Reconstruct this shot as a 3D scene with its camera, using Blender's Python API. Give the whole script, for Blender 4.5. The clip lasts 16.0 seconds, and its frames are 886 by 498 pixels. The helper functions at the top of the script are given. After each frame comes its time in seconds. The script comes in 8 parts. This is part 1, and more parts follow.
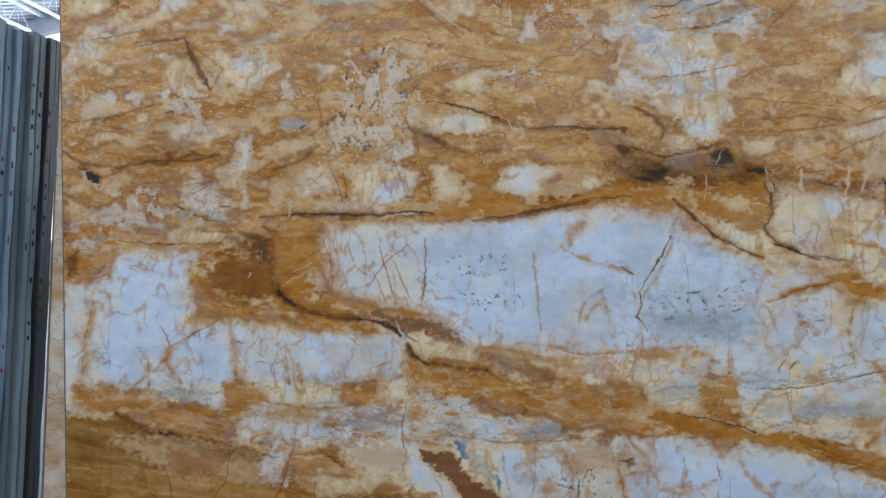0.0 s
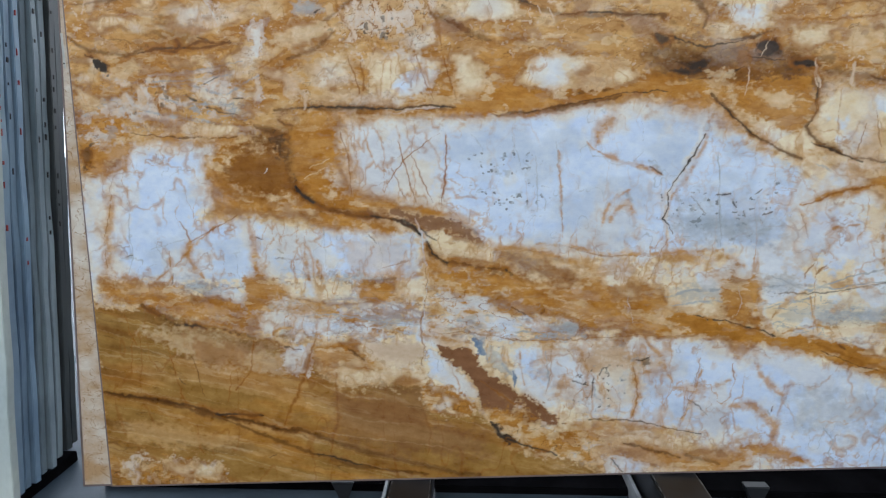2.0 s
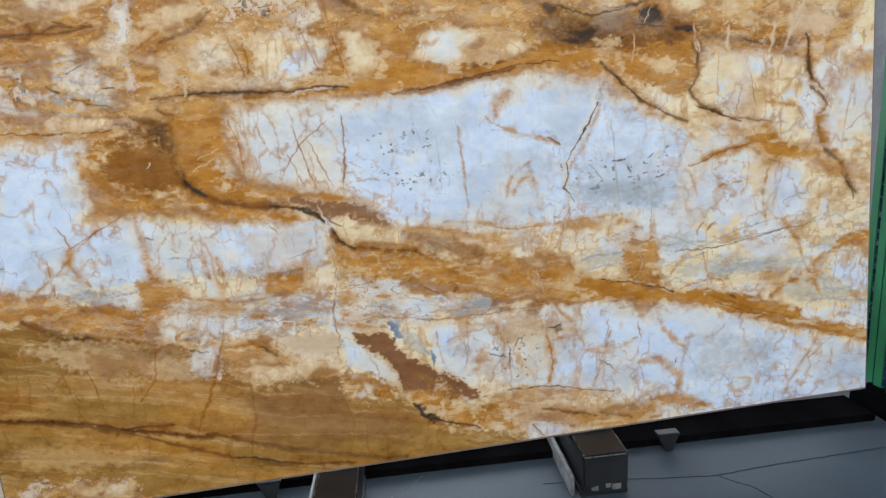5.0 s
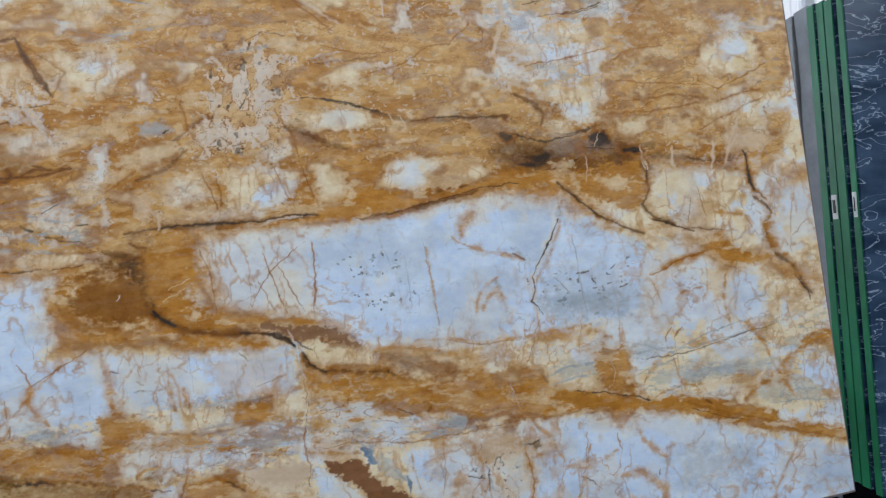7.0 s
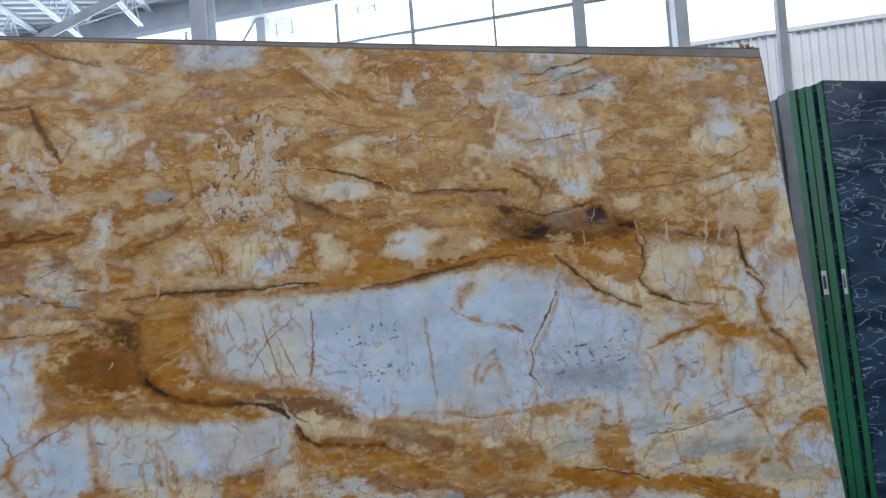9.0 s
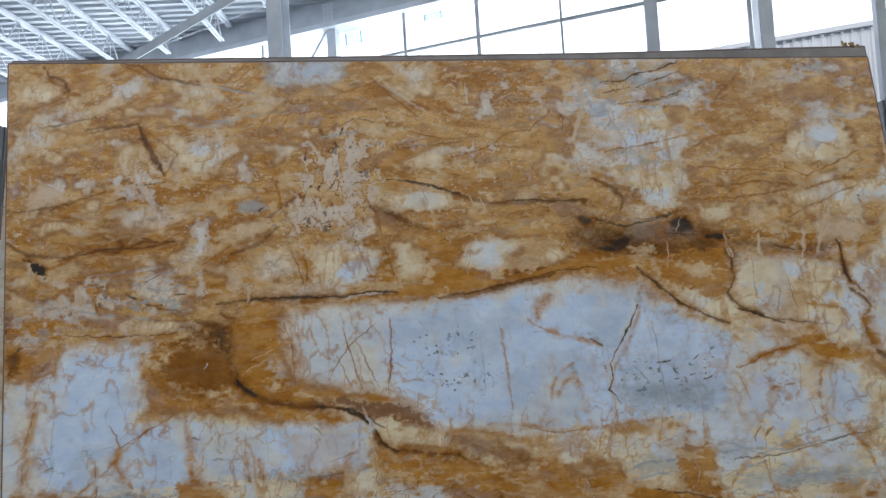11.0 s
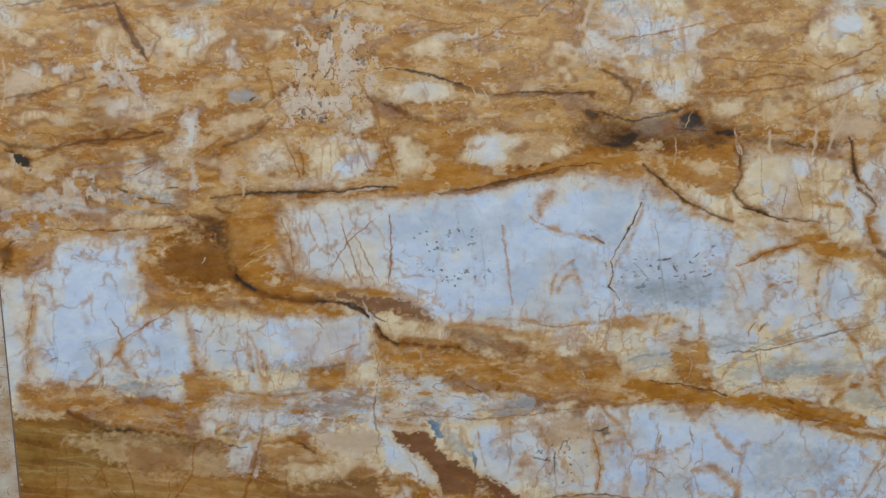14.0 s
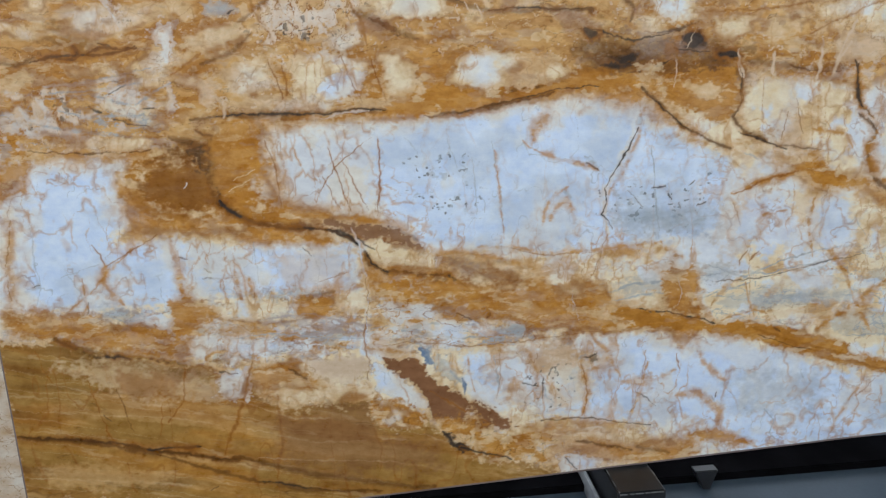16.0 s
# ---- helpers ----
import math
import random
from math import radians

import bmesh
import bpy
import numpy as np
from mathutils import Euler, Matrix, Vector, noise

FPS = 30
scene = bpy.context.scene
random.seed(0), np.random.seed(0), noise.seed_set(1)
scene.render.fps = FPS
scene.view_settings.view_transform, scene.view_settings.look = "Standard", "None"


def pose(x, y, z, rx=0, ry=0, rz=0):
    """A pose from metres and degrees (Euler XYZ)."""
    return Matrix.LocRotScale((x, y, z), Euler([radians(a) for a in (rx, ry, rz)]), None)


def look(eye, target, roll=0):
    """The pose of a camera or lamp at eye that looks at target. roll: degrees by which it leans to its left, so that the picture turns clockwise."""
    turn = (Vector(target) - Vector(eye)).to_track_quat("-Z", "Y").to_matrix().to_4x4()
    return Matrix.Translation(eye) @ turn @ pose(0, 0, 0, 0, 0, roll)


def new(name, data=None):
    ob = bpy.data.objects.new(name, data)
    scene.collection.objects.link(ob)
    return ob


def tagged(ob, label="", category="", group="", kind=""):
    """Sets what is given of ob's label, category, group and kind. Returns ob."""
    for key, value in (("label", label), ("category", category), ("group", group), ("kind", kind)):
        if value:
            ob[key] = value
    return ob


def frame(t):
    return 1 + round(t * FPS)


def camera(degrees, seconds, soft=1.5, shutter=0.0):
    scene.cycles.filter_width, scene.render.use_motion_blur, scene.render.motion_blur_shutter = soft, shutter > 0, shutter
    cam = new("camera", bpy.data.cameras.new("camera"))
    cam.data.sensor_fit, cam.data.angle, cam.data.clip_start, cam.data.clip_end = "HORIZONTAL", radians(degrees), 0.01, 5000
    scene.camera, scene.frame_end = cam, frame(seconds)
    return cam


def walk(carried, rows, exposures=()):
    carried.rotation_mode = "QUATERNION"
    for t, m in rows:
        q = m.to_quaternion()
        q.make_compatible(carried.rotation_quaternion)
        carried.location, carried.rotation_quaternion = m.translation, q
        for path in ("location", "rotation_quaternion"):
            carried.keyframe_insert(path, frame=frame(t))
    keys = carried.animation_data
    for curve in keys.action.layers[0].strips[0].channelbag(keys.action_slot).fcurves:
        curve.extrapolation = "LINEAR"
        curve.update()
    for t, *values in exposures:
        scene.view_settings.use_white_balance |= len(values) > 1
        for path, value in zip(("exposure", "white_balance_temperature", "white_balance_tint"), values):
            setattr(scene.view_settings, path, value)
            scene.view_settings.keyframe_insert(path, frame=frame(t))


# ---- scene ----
cam = camera(80.9, 16.0, soft=1.3)
# The slab's own plane: x along it, z up it, y = 1.5 its polished face. It leans back and is turned a little in its plane.
LEAN_BACK, TURNED, FOOT = 5.0, 2.6, 0.166
SLAB = pose(0, 1.5, FOOT, -LEAN_BACK) @ pose(0, 0, 0, 0, TURNED, 0) @ pose(0, -1.5, -0.27)
PATH = [
    (0, (0.03, -0.189, 1.283), (-0.01, 1.81, 1.353), 1.4),
    (0.5, (0.023, -0.176, 1.257), (-0.007, 1.824, 1.265), 1.3),
    (1, (0.022, -0.167, 1.241), (-0.028, 1.831, 1.151), 1.4),
    (1.5, (0.013, -0.161, 1.217), (-0.06, 1.831, 1.048), 1.9),
    (2, (0.009, -0.154, 1.203), (-0.072, 1.831, 0.976), 2.2),
    (2.5, (0.004, -0.14, 1.156), (-0.071, 1.845, 0.918), 2.2),
    (3, (0.017, -0.137, 1.189), (-0.067, 1.831, 0.844), 1.9),
    (3.2, (0.019, -0.133, 1.177), (-0.06, 1.833, 0.821), 1.7),
    (5.3, (0.108, -0.128, 1.215), (0.304, 1.843, 0.937), -2.1),
    (5.5, (0.108, -0.128, 1.219), (0.322, 1.846, 0.973), -2.5),
    (6, (0.129, -0.138, 1.241), (0.341, 1.845, 1.081), -3.7),
    (6.5, (0.135, -0.144, 1.27), (0.357, 1.842, 1.208), -4.1),
    (7, (0.149, -0.151, 1.299), (0.385, 1.835, 1.333), -3.7),
    (7.5, (0.165, -0.163, 1.33), (0.412, 1.819, 1.439), -3.0),
    (8, (0.167, -0.169, 1.303), (0.438, 1.8, 1.524), -2.9),
    (8.2, (0.151, -0.165, 1.325), (0.444, 1.801, 1.547), -2.7),
    (10.3, (0.098, -0.164, 1.385), (0.267, 1.817, 1.599), -1.9),
    (10.5, (0.087, -0.164, 1.386), (0.223, 1.818, 1.609), -1.7),
    (11, (0.066, -0.165, 1.392), (0.118, 1.82, 1.633), -1.2),
    (11.5, (0.047, -0.168, 1.393), (0.043, 1.817, 1.64), -0.7),
    (12, (0.044, -0.164, 1.376), (0.032, 1.825, 1.585), -0.5),
    (12.5, (0.056, -0.156, 1.357), (0.055, 1.84, 1.487), -0.5),
    (13, (0.051, -0.142, 1.334), (0.082, 1.857, 1.403), -0.7),
    (13.5, (0.048, -0.13, 1.314), (0.102, 1.869, 1.325), -0.8),
    (14, (0.045, -0.122, 1.299), (0.115, 1.876, 1.257), -0.8),
    (14.5, (0.049, -0.116, 1.281), (0.122, 1.881, 1.189), -0.7),
    (15, (0.051, -0.111, 1.264), (0.135, 1.882, 1.13), -0.7),
    (15.5, (0.05, -0.101, 1.248), (0.145, 1.888, 1.062), -0.6),
    (16, (0.05, -0.092, 1.235), (0.148, 1.891, 0.99), -0.6),
]
EXPOSURES = [(0.0, -0.13, 6010, 10), (1.0, 0.01, 6010, 10), (1.5, 0.11, 6090, 10), (3.0, 0.39, 6160, 10), (5.5, 0.47, 6540, 10), (6.5, 0.21, 6490, 10), (7.0, 0.08, 6070, 10), (7.5, -0.13, 6040, 10), (8.0, -0.35, 6040, 10), (11.0, -0.41, 6190, 10), (12.0, -0.31, 6390, 10),
             (12.5, -0.21, 6440, 10), (14.5, 0.07, 6340, 10), (16.0, 0.25, 6250, 10)]
walk(cam, [(t, SLAB @ look(eye, target, roll)) for t, eye, target, roll in PATH], EXPOSURES)

# ---- world, sky and lamps ----
world = bpy.data.worlds.new("sky")
scene.world = world
world.use_nodes = True
wn, wl = world.node_tree.nodes, world.node_tree.links
sky = wn.new("ShaderNodeTexSky")
sky.sky_type, sky.sun_disc = "NISHITA", False
sky.sun_elevation, sky.sun_rotation = radians(48), radians(200)
sky.air_density, sky.dust_density = 1.0, 3.0
wl.new(sky.outputs[0], wn["Background"].inputs[0])
wn["Background"].inputs[1].default_value = 0.15
scene.view_settings.exposure = 0.0

sun = new("sun", bpy.data.lights.new("sun", "SUN"))
sun.data.energy, sun.data.angle, sun.data.color = 1.5, radians(12), (1, 0.95, 0.88)
sun.matrix_world = look((0, 0, 0), (-0.25, 0.65, -0.8))


def area_lamp(name, w, h, m, watts, colour):
    lamp = new(name, bpy.data.lights.new(name, "AREA"))
    lamp.data.shape, lamp.data.size, lamp.data.size_y = "RECTANGLE", w, h
    lamp.data.energy, lamp.data.color = watts, colour
    lamp.matrix_world = m
    return lamp


# soft lamps added behind and left of the camera, where no window is seen
area_lamp("fill_back", 18, 1.8, look((0, -4.4, 5.6), (0, 1.5, 1.6)), 490, (0.97, 0.985, 0.935))
area_lamp("fill_left", 12, 2.4, look((-12.6, -3.0, 4.6), (0, 1.0, 1.0)), 240, (0.95, 0.97, 1.0))

# daylight through the far window band
area_lamp("daylight_far", 17, 4.6, pose(0, 0, 0, 0, 0, -20) @ look((-9.5, 9.5, 3.9), (-9.0, 0.0, 5.2)), 1500, (0.86, 0.93, 1.0))


# ---- helpers for meshes and materials ----
def finish(bm, name):
    me = bpy.data.meshes.new(name)
    bm.normal_update()
    bm.to_mesh(me)
    bm.free()
    return me


def part(name, bm, material, parent=None, label=""):
    ob = new(name, finish(bm, name))
    if material:
        ob.data.materials.append(material)
    if parent:
        ob.parent = parent
    if label:
        ob["label"] = label
    return ob


def thing(name, label, category, group="", kind="", at=None):
    ob = new(name)
    if at:
        ob.matrix_world = at
    return tagged(ob, label, category, group, kind)


def box(x0, y0, z0, x1, y1, z1, bevel=0.0, m=None, bm=None):
    bm = bm or bmesh.new()
    made = bmesh.ops.create_cube(bm, size=1)["verts"]
    place = Matrix.Translation(((x0 + x1) / 2, (y0 + y1) / 2, (z0 + z1) / 2)) @ Matrix.Diagonal((x1 - x0, y1 - y0, z1 - z0, 1))
    bmesh.ops.transform(bm, matrix=place, verts=made)
    if bevel:
        edges = list({e for v in made for e in v.link_edges})
        made = bmesh.ops.bevel(bm, geom=edges, offset=bevel, segments=2, affect="EDGES")["verts"]
        made = [v for v in bm.verts if v.is_valid] if len(bm.verts) == len(made) else made
    if m:
        bmesh.ops.transform(bm, matrix=m, verts=list({v for v in made}))
    return bm


def bar(a, b, w, h, bm=None, round_=False):
    """A bar from a to b of that width and height (or a round rod of that width)."""
    bm = bm or bmesh.new()
    a, b = Vector(a), Vector(b)
    way = b - a
    turn = way.to_track_quat("Z", "Y").to_matrix().to_4x4()
    m = Matrix.Translation((a + b) / 2) @ turn
    if round_:
        bmesh.ops.create_cone(bm, cap_ends=True, segments=10, radius1=w / 2, radius2=w / 2, depth=way.length, matrix=m)
    else:
        bmesh.ops.create_cube(bm, size=1, matrix=m @ Matrix.Diagonal((w, h, way.length, 1)))
    return bm


def prism(outline, y0, y1, bevel=0.0):
    """A plate with that outline in x and z, from y0 (front) to y1."""
    bm = bmesh.new()
    front = bm.faces.new([bm.verts.new((x, y0, z)) for x, z in outline])
    made = bmesh.ops.extrude_face_region(bm, geom=[front])["geom"]
    bmesh.ops.translate(bm, vec=(0, y1 - y0, 0), verts=[v for v in made if isinstance(v, bmesh.types.BMVert)])
    bmesh.ops.recalc_face_normals(bm, faces=bm.faces)
    if bevel:
        bmesh.ops.bevel(bm, geom=bm.edges[:], offset=bevel, segments=2, affect="EDGES")
    return bm


def material(name, colour, second=None, scale=6.0, rough=0.5, metal=0.0, bump=0.0, fine=60.0, stretch=(1, 1, 1), spec=0.5, contrast=(0.35, 0.65)):
    """Colour that drifts to a second one at a large scale, with fine grain in colour, gloss and relief."""
    mat = bpy.data.materials.new(name)
    mat.use_nodes = True
    n, l = mat.node_tree.nodes, mat.node_tree.links
    b = n["Principled BSDF"]
    b.inputs["Metallic"].default_value = metal
    b.inputs["Specular IOR Level"].default_value = spec
    co, mp = n.new("ShaderNodeTexCoord"), n.new("ShaderNodeMapping")
    mp.inputs["Scale"].default_value = stretch
    l.new(co.outputs["Object"], mp.inputs[0])
    big, small = n.new("ShaderNodeTexNoise"), n.new("ShaderNodeTexNoise")
    for node, s, d in ((big, scale, 5), (small, fine, 3)):
        node.inputs["Scale"].default_value, node.inputs["Detail"].default_value = s, d
        l.new(mp.outputs[0], node.inputs["Vector"])
    span = n.new("ShaderNodeMapRange")
    span.inputs[1].default_value, span.inputs[2].default_value = contrast
    l.new(big.outputs[0], span.inputs[0])
    mix = n.new("ShaderNodeMix")
    mix.data_type = "RGBA"
    mix.inputs[6].default_value = (*colour, 1)
    mix.inputs[7].default_value = (*(second or [c * 0.75 for c in colour]), 1)
    l.new(span.outputs[0], mix.inputs[0])
    grain = n.new("ShaderNodeMapRange")
    grain.inputs[3].default_value, grain.inputs[4].default_value = 0.86, 1.14
    l.new(small.outputs[0], grain.inputs[0])
    mul = n.new("ShaderNodeVectorMath")
    mul.operation = "SCALE"
    l.new(mix.outputs[2], mul.inputs[0])
    l.new(grain.outputs[0], mul.inputs["Scale"])
    l.new(mul.outputs[0], b.inputs["Base Color"])
    gloss = n.new("ShaderNodeMapRange")
    gloss.inputs[3].default_value, gloss.inputs[4].default_value = rough * 0.8, min(1, rough * 1.2)
    l.new(big.outputs[0], gloss.inputs[0])
    l.new(gloss.outputs[0], b.inputs["Roughness"])
    if bump:
        bp = n.new("ShaderNodeBump")
        bp.inputs["Strength"].default_value, bp.inputs["Distance"].default_value = bump, 0.004
        l.new(small.outputs[0], bp.inputs["Height"])
        l.new(bp.outputs[0], b.inputs["Normal"])
    return mat


STEEL = material("white_painted_steel", (0.72, 0.75, 0.80), (0.60, 0.63, 0.68), 3, 0.45)
GREY_STEEL = material("grey_painted_steel", (0.58, 0.61, 0.65), (0.48, 0.51, 0.55), 3, 0.5)
DECK = material("galvanised_roof_deck", (0.62, 0.65, 0.68), (0.48, 0.51, 0.55), 0.8, 0.5)
CONCRETE = material("sealed_grey_concrete", (0.052, 0.071, 0.094), (0.036, 0.050, 0.069), 1.6, 0.5, bump=0.06, fine=90, spec=0.22)
PLASTER = material("pale_wall_paint", (0.60, 0.62, 0.64), (0.52, 0.54, 0.56), 0.9, 0.7)
BLACK_STEEL = material("black_painted_steel", (0.010, 0.011, 0.013), (0.022, 0.024, 0.028), 9, 0.42, bump=0.1, fine=140, spec=0.45)
WORN = material("scuffed_bare_steel", (0.20, 0.21, 0.22), (0.10, 0.10, 0.11), 20, 0.55, bump=0.2)
SHED = material("white_corrugated_sheet", (0.84, 0.87, 0.90), (0.76, 0.80, 0.84), 1.0, 0.5)
ARRIS = material("sawn_pinkish_stone_edge", (0.22, 0.165, 0.16), (0.15, 0.11, 0.10), 9, 0.75, bump=0.3, fine=120)


# ---- the hall ----
WALL = pose(0.08, 0, 0, 0, 0, -20)          # the far glazed wall runs askew to the slab
FAR, SILL, HEAD, DECK_Z = 9.0, 1.0, 6.25, 6.78

floor = tagged(part("floor", box(-16, -11, -0.2, 16, 17, 0.0), CONCRETE), "dark blue-grey sealed concrete floor, lightly scratched", "floor", kind="structure")


def deck_mesh():
    """Ribbed roof deck, ribs along x."""
    bm = bmesh.new()
    y, up = -11.0, True
    rows = []
    while y < 17:
        for dy, dz in ((0.0, 0.05), (0.085, 0.05), (0.105, 0.0), (0.19, 0.0)):
            rows.append([bm.verts.new((x, y + dy, DECK_Z + dz)) for x in (-16, max(-15.9, min(16, (FAR + 0.2 - 0.94 * (y + dy)) / 0.342)))])
        y += 0.21
    for a, b in zip(rows, rows[1:]):
        bm.faces.new((a[0], a[1], b[1], b[0]))
    top = [bm.verts.new((x, y, DECK_Z + 0.12)) for x, y in ((-16, -11), (16, -11), (16, -6.0), (-16, 15.5))]
    bm.faces.new(top)
    return bm


ceiling = tagged(part("ceiling", deck_mesh(), DECK), "white ribbed metal roof deck", "ceiling", kind="structure")


def wall_piece(name, x0, x1, z0, z1, mat, n0=FAR, n1=FAR + 0.25):
    ob = part(name, box(x0, n0, z0, x1, n1, z1), mat)
    ob.matrix_world = WALL
    return ob


wall_far = tagged(wall_piece("wall_far", -19, 13, 0, SILL, PLASTER), "pale painted dado wall under the glazing", "wall", kind="structure")
fascia = tagged(wall_piece("fascia", -19, 13, HEAD + 0.10, DECK_Z + 0.05, GREY_STEEL, FAR - 0.05), "grey steel fascia beam over the window band", "beam", kind="structure")
flange = wall_piece("flange", -19, 13, HEAD, HEAD + 0.10, STEEL, FAR - 0.12)
flange.parent = fascia
flange.matrix_world = WALL
# unseen walls, added to enclose the light; the back gap suits the added lamp
for name, at in (("wall_back_low", box(-16, -4.9, 0, 16, -4.7, 4.5)), ("wall_back_high", box(-16, -4.9, 6.5, 16, -4.7, 6.76)),
                 ("wall_left", box(-16.2, -11, 0, -16, 17, 6.95)), ("wall_right", box(16, -11, 0, 16.2, 17, 6.95))):
    tagged(part(name, at, PLASTER), "plain pale wall, added out of view to enclose the hall", "wall", kind="structure")

window_1 = thing("window_1", "long glazed window band with slim grey mullions", "window", kind="structure")
window_1.matrix_world = WALL
for s, w, mat in ((-13.2, 0.06, STEEL), (-10.6, 0.2, STEEL), (-8.2, 0.06, STEEL), (-6.6, 0.05, STEEL), (-4.98, 0.19, STEEL), (-3.42, 0.05, GREY_STEEL), (-2.0, 0.06, GREY_STEEL), (-0.53, 0.035, GREY_STEEL),
                  (0.9, 0.19, STEEL), (2.3, 0.05, STEEL), (3.95, 0.12, STEEL), (5.6, 0.06, STEEL), (7.4, 0.19, STEEL), (9.5, 0.06, STEEL)):
    part("mullion", box(s - w / 2, FAR + 0.02, SILL, s + w / 2, FAR + 0.02 + max(w, 0.06), HEAD), mat, window_1)
for z, w in ((5.52, 0.05), (3.3, 0.05)):
    part("transom", box(-19, FAR + 0.04, z - w / 2, 13, FAR + 0.08, z + w / 2), GREY_STEEL, window_1)
part("brace", bar((-5.1, FAR + 0.1, 6.26), (-6.3, FAR + 0.1, 4.7), 0.09, 0.05), STEEL, window_1)
part("bolt_plate", box(-5.09, FAR - 0.062, 6.36, -4.87, FAR - 0.05, 6.74, 0.004), STEEL, window_1)


def bolts(s, z0):
    bm = bmesh.new()
    for i in range(2):
        for j in range(4):
            bmesh.ops.create_cone(bm, cap_ends=True, segments=8, radius1=0.014, radius2=0.014, depth=0.02,
                                  matrix=Matrix.Translation((s + 0.09 * i, FAR - 0.07, z0 + 0.09 * j)) @ pose(0, 0, 0, 90))
    return bm


part("bolts", bolts(-5.025, 6.42), GREY_STEEL, window_1)


def h_column(name, s, n, w, d, label):
    ob = thing(name, label, "column", "hall columns", "structure")
    ob.matrix_world = WALL @ pose(s, n, 0)
    part("web", box(-0.012, -d / 2 + 0.02, 0, 0.012, d / 2 - 0.02, DECK_Z), STEEL, ob)
    part("front_flange", box(-w / 2, -d / 2, 0, w / 2, -d / 2 + 0.02, DECK_Z, 0.002), STEEL, ob)
    part("rear_flange", box(-w / 2, d / 2 - 0.02, 0, w / 2, d / 2, DECK_Z, 0.002), STEEL, ob)
    return ob


h_column("column_1", -4.79, 7.0, 0.27, 0.24, "white-blue painted steel H column of the hall")
col = thing("column_2", "white painted square steel column of the hall", "column", "hall columns", "structure")
col.matrix_world = WALL @ pose(1.93, 7.0, 0, 0, 0, 14)
part("shaft", box(-0.08, -0.08, 0, 0.08, 0.08, DECK_Z, 0.012), STEEL, col)
part("cap_plate", box(-0.14, -0.14, DECK_Z - 0.03, 0.14, 0.14, DECK_Z - 0.005), STEEL, col)

strap = tagged(part("roof_strap", bar((-9.2, 7.0, 5.15), (-3.7, 7.0, 6.6), 0.02, 0.16), GREY_STEEL), "grey flat steel roof brace running diagonally", "brace", kind="structure")
strap.matrix_world = WALL
rod = tagged(part("tie_rod", bar((-9.5, 7.4, 5.62), (-4.0, 7.4, 6.2), 0.018, 0.018, round_=True), STEEL), "thin white tie rod below the roof", "rod", kind="structure")
rod.matrix_world = WALL


def roof_joist(x, y0, y1):
    """Open-web steel joist along y: paired chords and zigzag web rods."""
    ob = thing("roof_joist", "white open-web steel roof joist", "joist", "roof joists", "structure")
    ob.matrix_world = pose(x, y0, 0)
    run = y1 - y0
    bm = bmesh.new()
    for dx in (-0.035, 0.035):
        bar((dx, 0, 6.72), (dx, run + 0.5, 6.72), 0.05, 0.06, bm)
    part("top_chord", bm, STEEL, ob)
    bm = bmesh.new()
    for dx in (-0.03, 0.03):
        bar((dx, 0, 6.2), (dx, run, 6.2), 0.03, 0.045, bm)
    part("bottom_chord", bm, STEEL, ob)
    bm = bmesh.new()
    k = int(run / 0.62)
    for i in range(k):
        y = run - 0.62 * i
        bar((0, y, 6.2), (0, y - 0.31, 6.72), 0.024, 0.024, bm, True)
        bar((0, y - 0.31, 6.72), (0, y - 0.62, 6.2), 0.024, 0.024, bm, True)
        bar((0, y - 0.31, 6.72), (0, y - 0.31, 6.2), 0.016, 0.016, bm, True)
    part("web_rods", bm, STEEL, ob)
    return ob


for k in range(-1, 10):
    x = -3.7 - 1.28 * k
    roof_joist(x, -2.0, (FAR - 0.342 * x) / 0.94 - 0.62)


# ---- outside the windows: a white corrugated shed, air louvres and bright haze ----
def corrugated(x0, x1, z0, z1, pitch=0.19):
    bm = bmesh.new()
    x, cols = x0, []
    while x < x1:
        for dx, dy in ((0, 0), (0.10, 0), (0.125, 0.03), (0.165, 0.03)):
            cols.append([bm.verts.new((x + dx, dy, z)) for z in (z0, z1)])
        x += pitch
    for a, b in zip(cols, cols[1:]):
        bm.faces.new((a[0], b[0], b[1], a[1]))
    return bm


shed = thing("shed", "white corrugated metal shed beyond the glazing", "shed", kind="structure")
shed.matrix_world = WALL @ pose(0, 14, 0)
part("cladding", corrugated(-8, 14, 0, 6.12), SHED, shed)
part("eaves_trim", box(-8, -0.06, 6.18, 14, 0.5, 6.30, 0.01), SHED, shed)
part("vent_band", box(-8, 0.04, 6.10, 14, 0.5, 6.19), GREY_STEEL, shed)
bm = bmesh.new()
for k in range(115):
    box(-8 + 0.19 * k, -0.02, 6.11, -8 + 0.19 * k + 0.05, 0.05, 6.19, bm=bm)
part("eaves_blocks", bm, SHED, shed)
for s in (6.15,):
    part("downpipe", bar((s, -0.1, 0), (s, -0.1, 6.12), 0.09, 0.09, round_=True), SHED, shed)
ground = tagged(part("ground", box(-200, 11, -0.4, 200, 400, -0.25), CONCRETE), "grey paved yard outside the hall", "ground", kind="structure")
ground.matrix_world = WALL


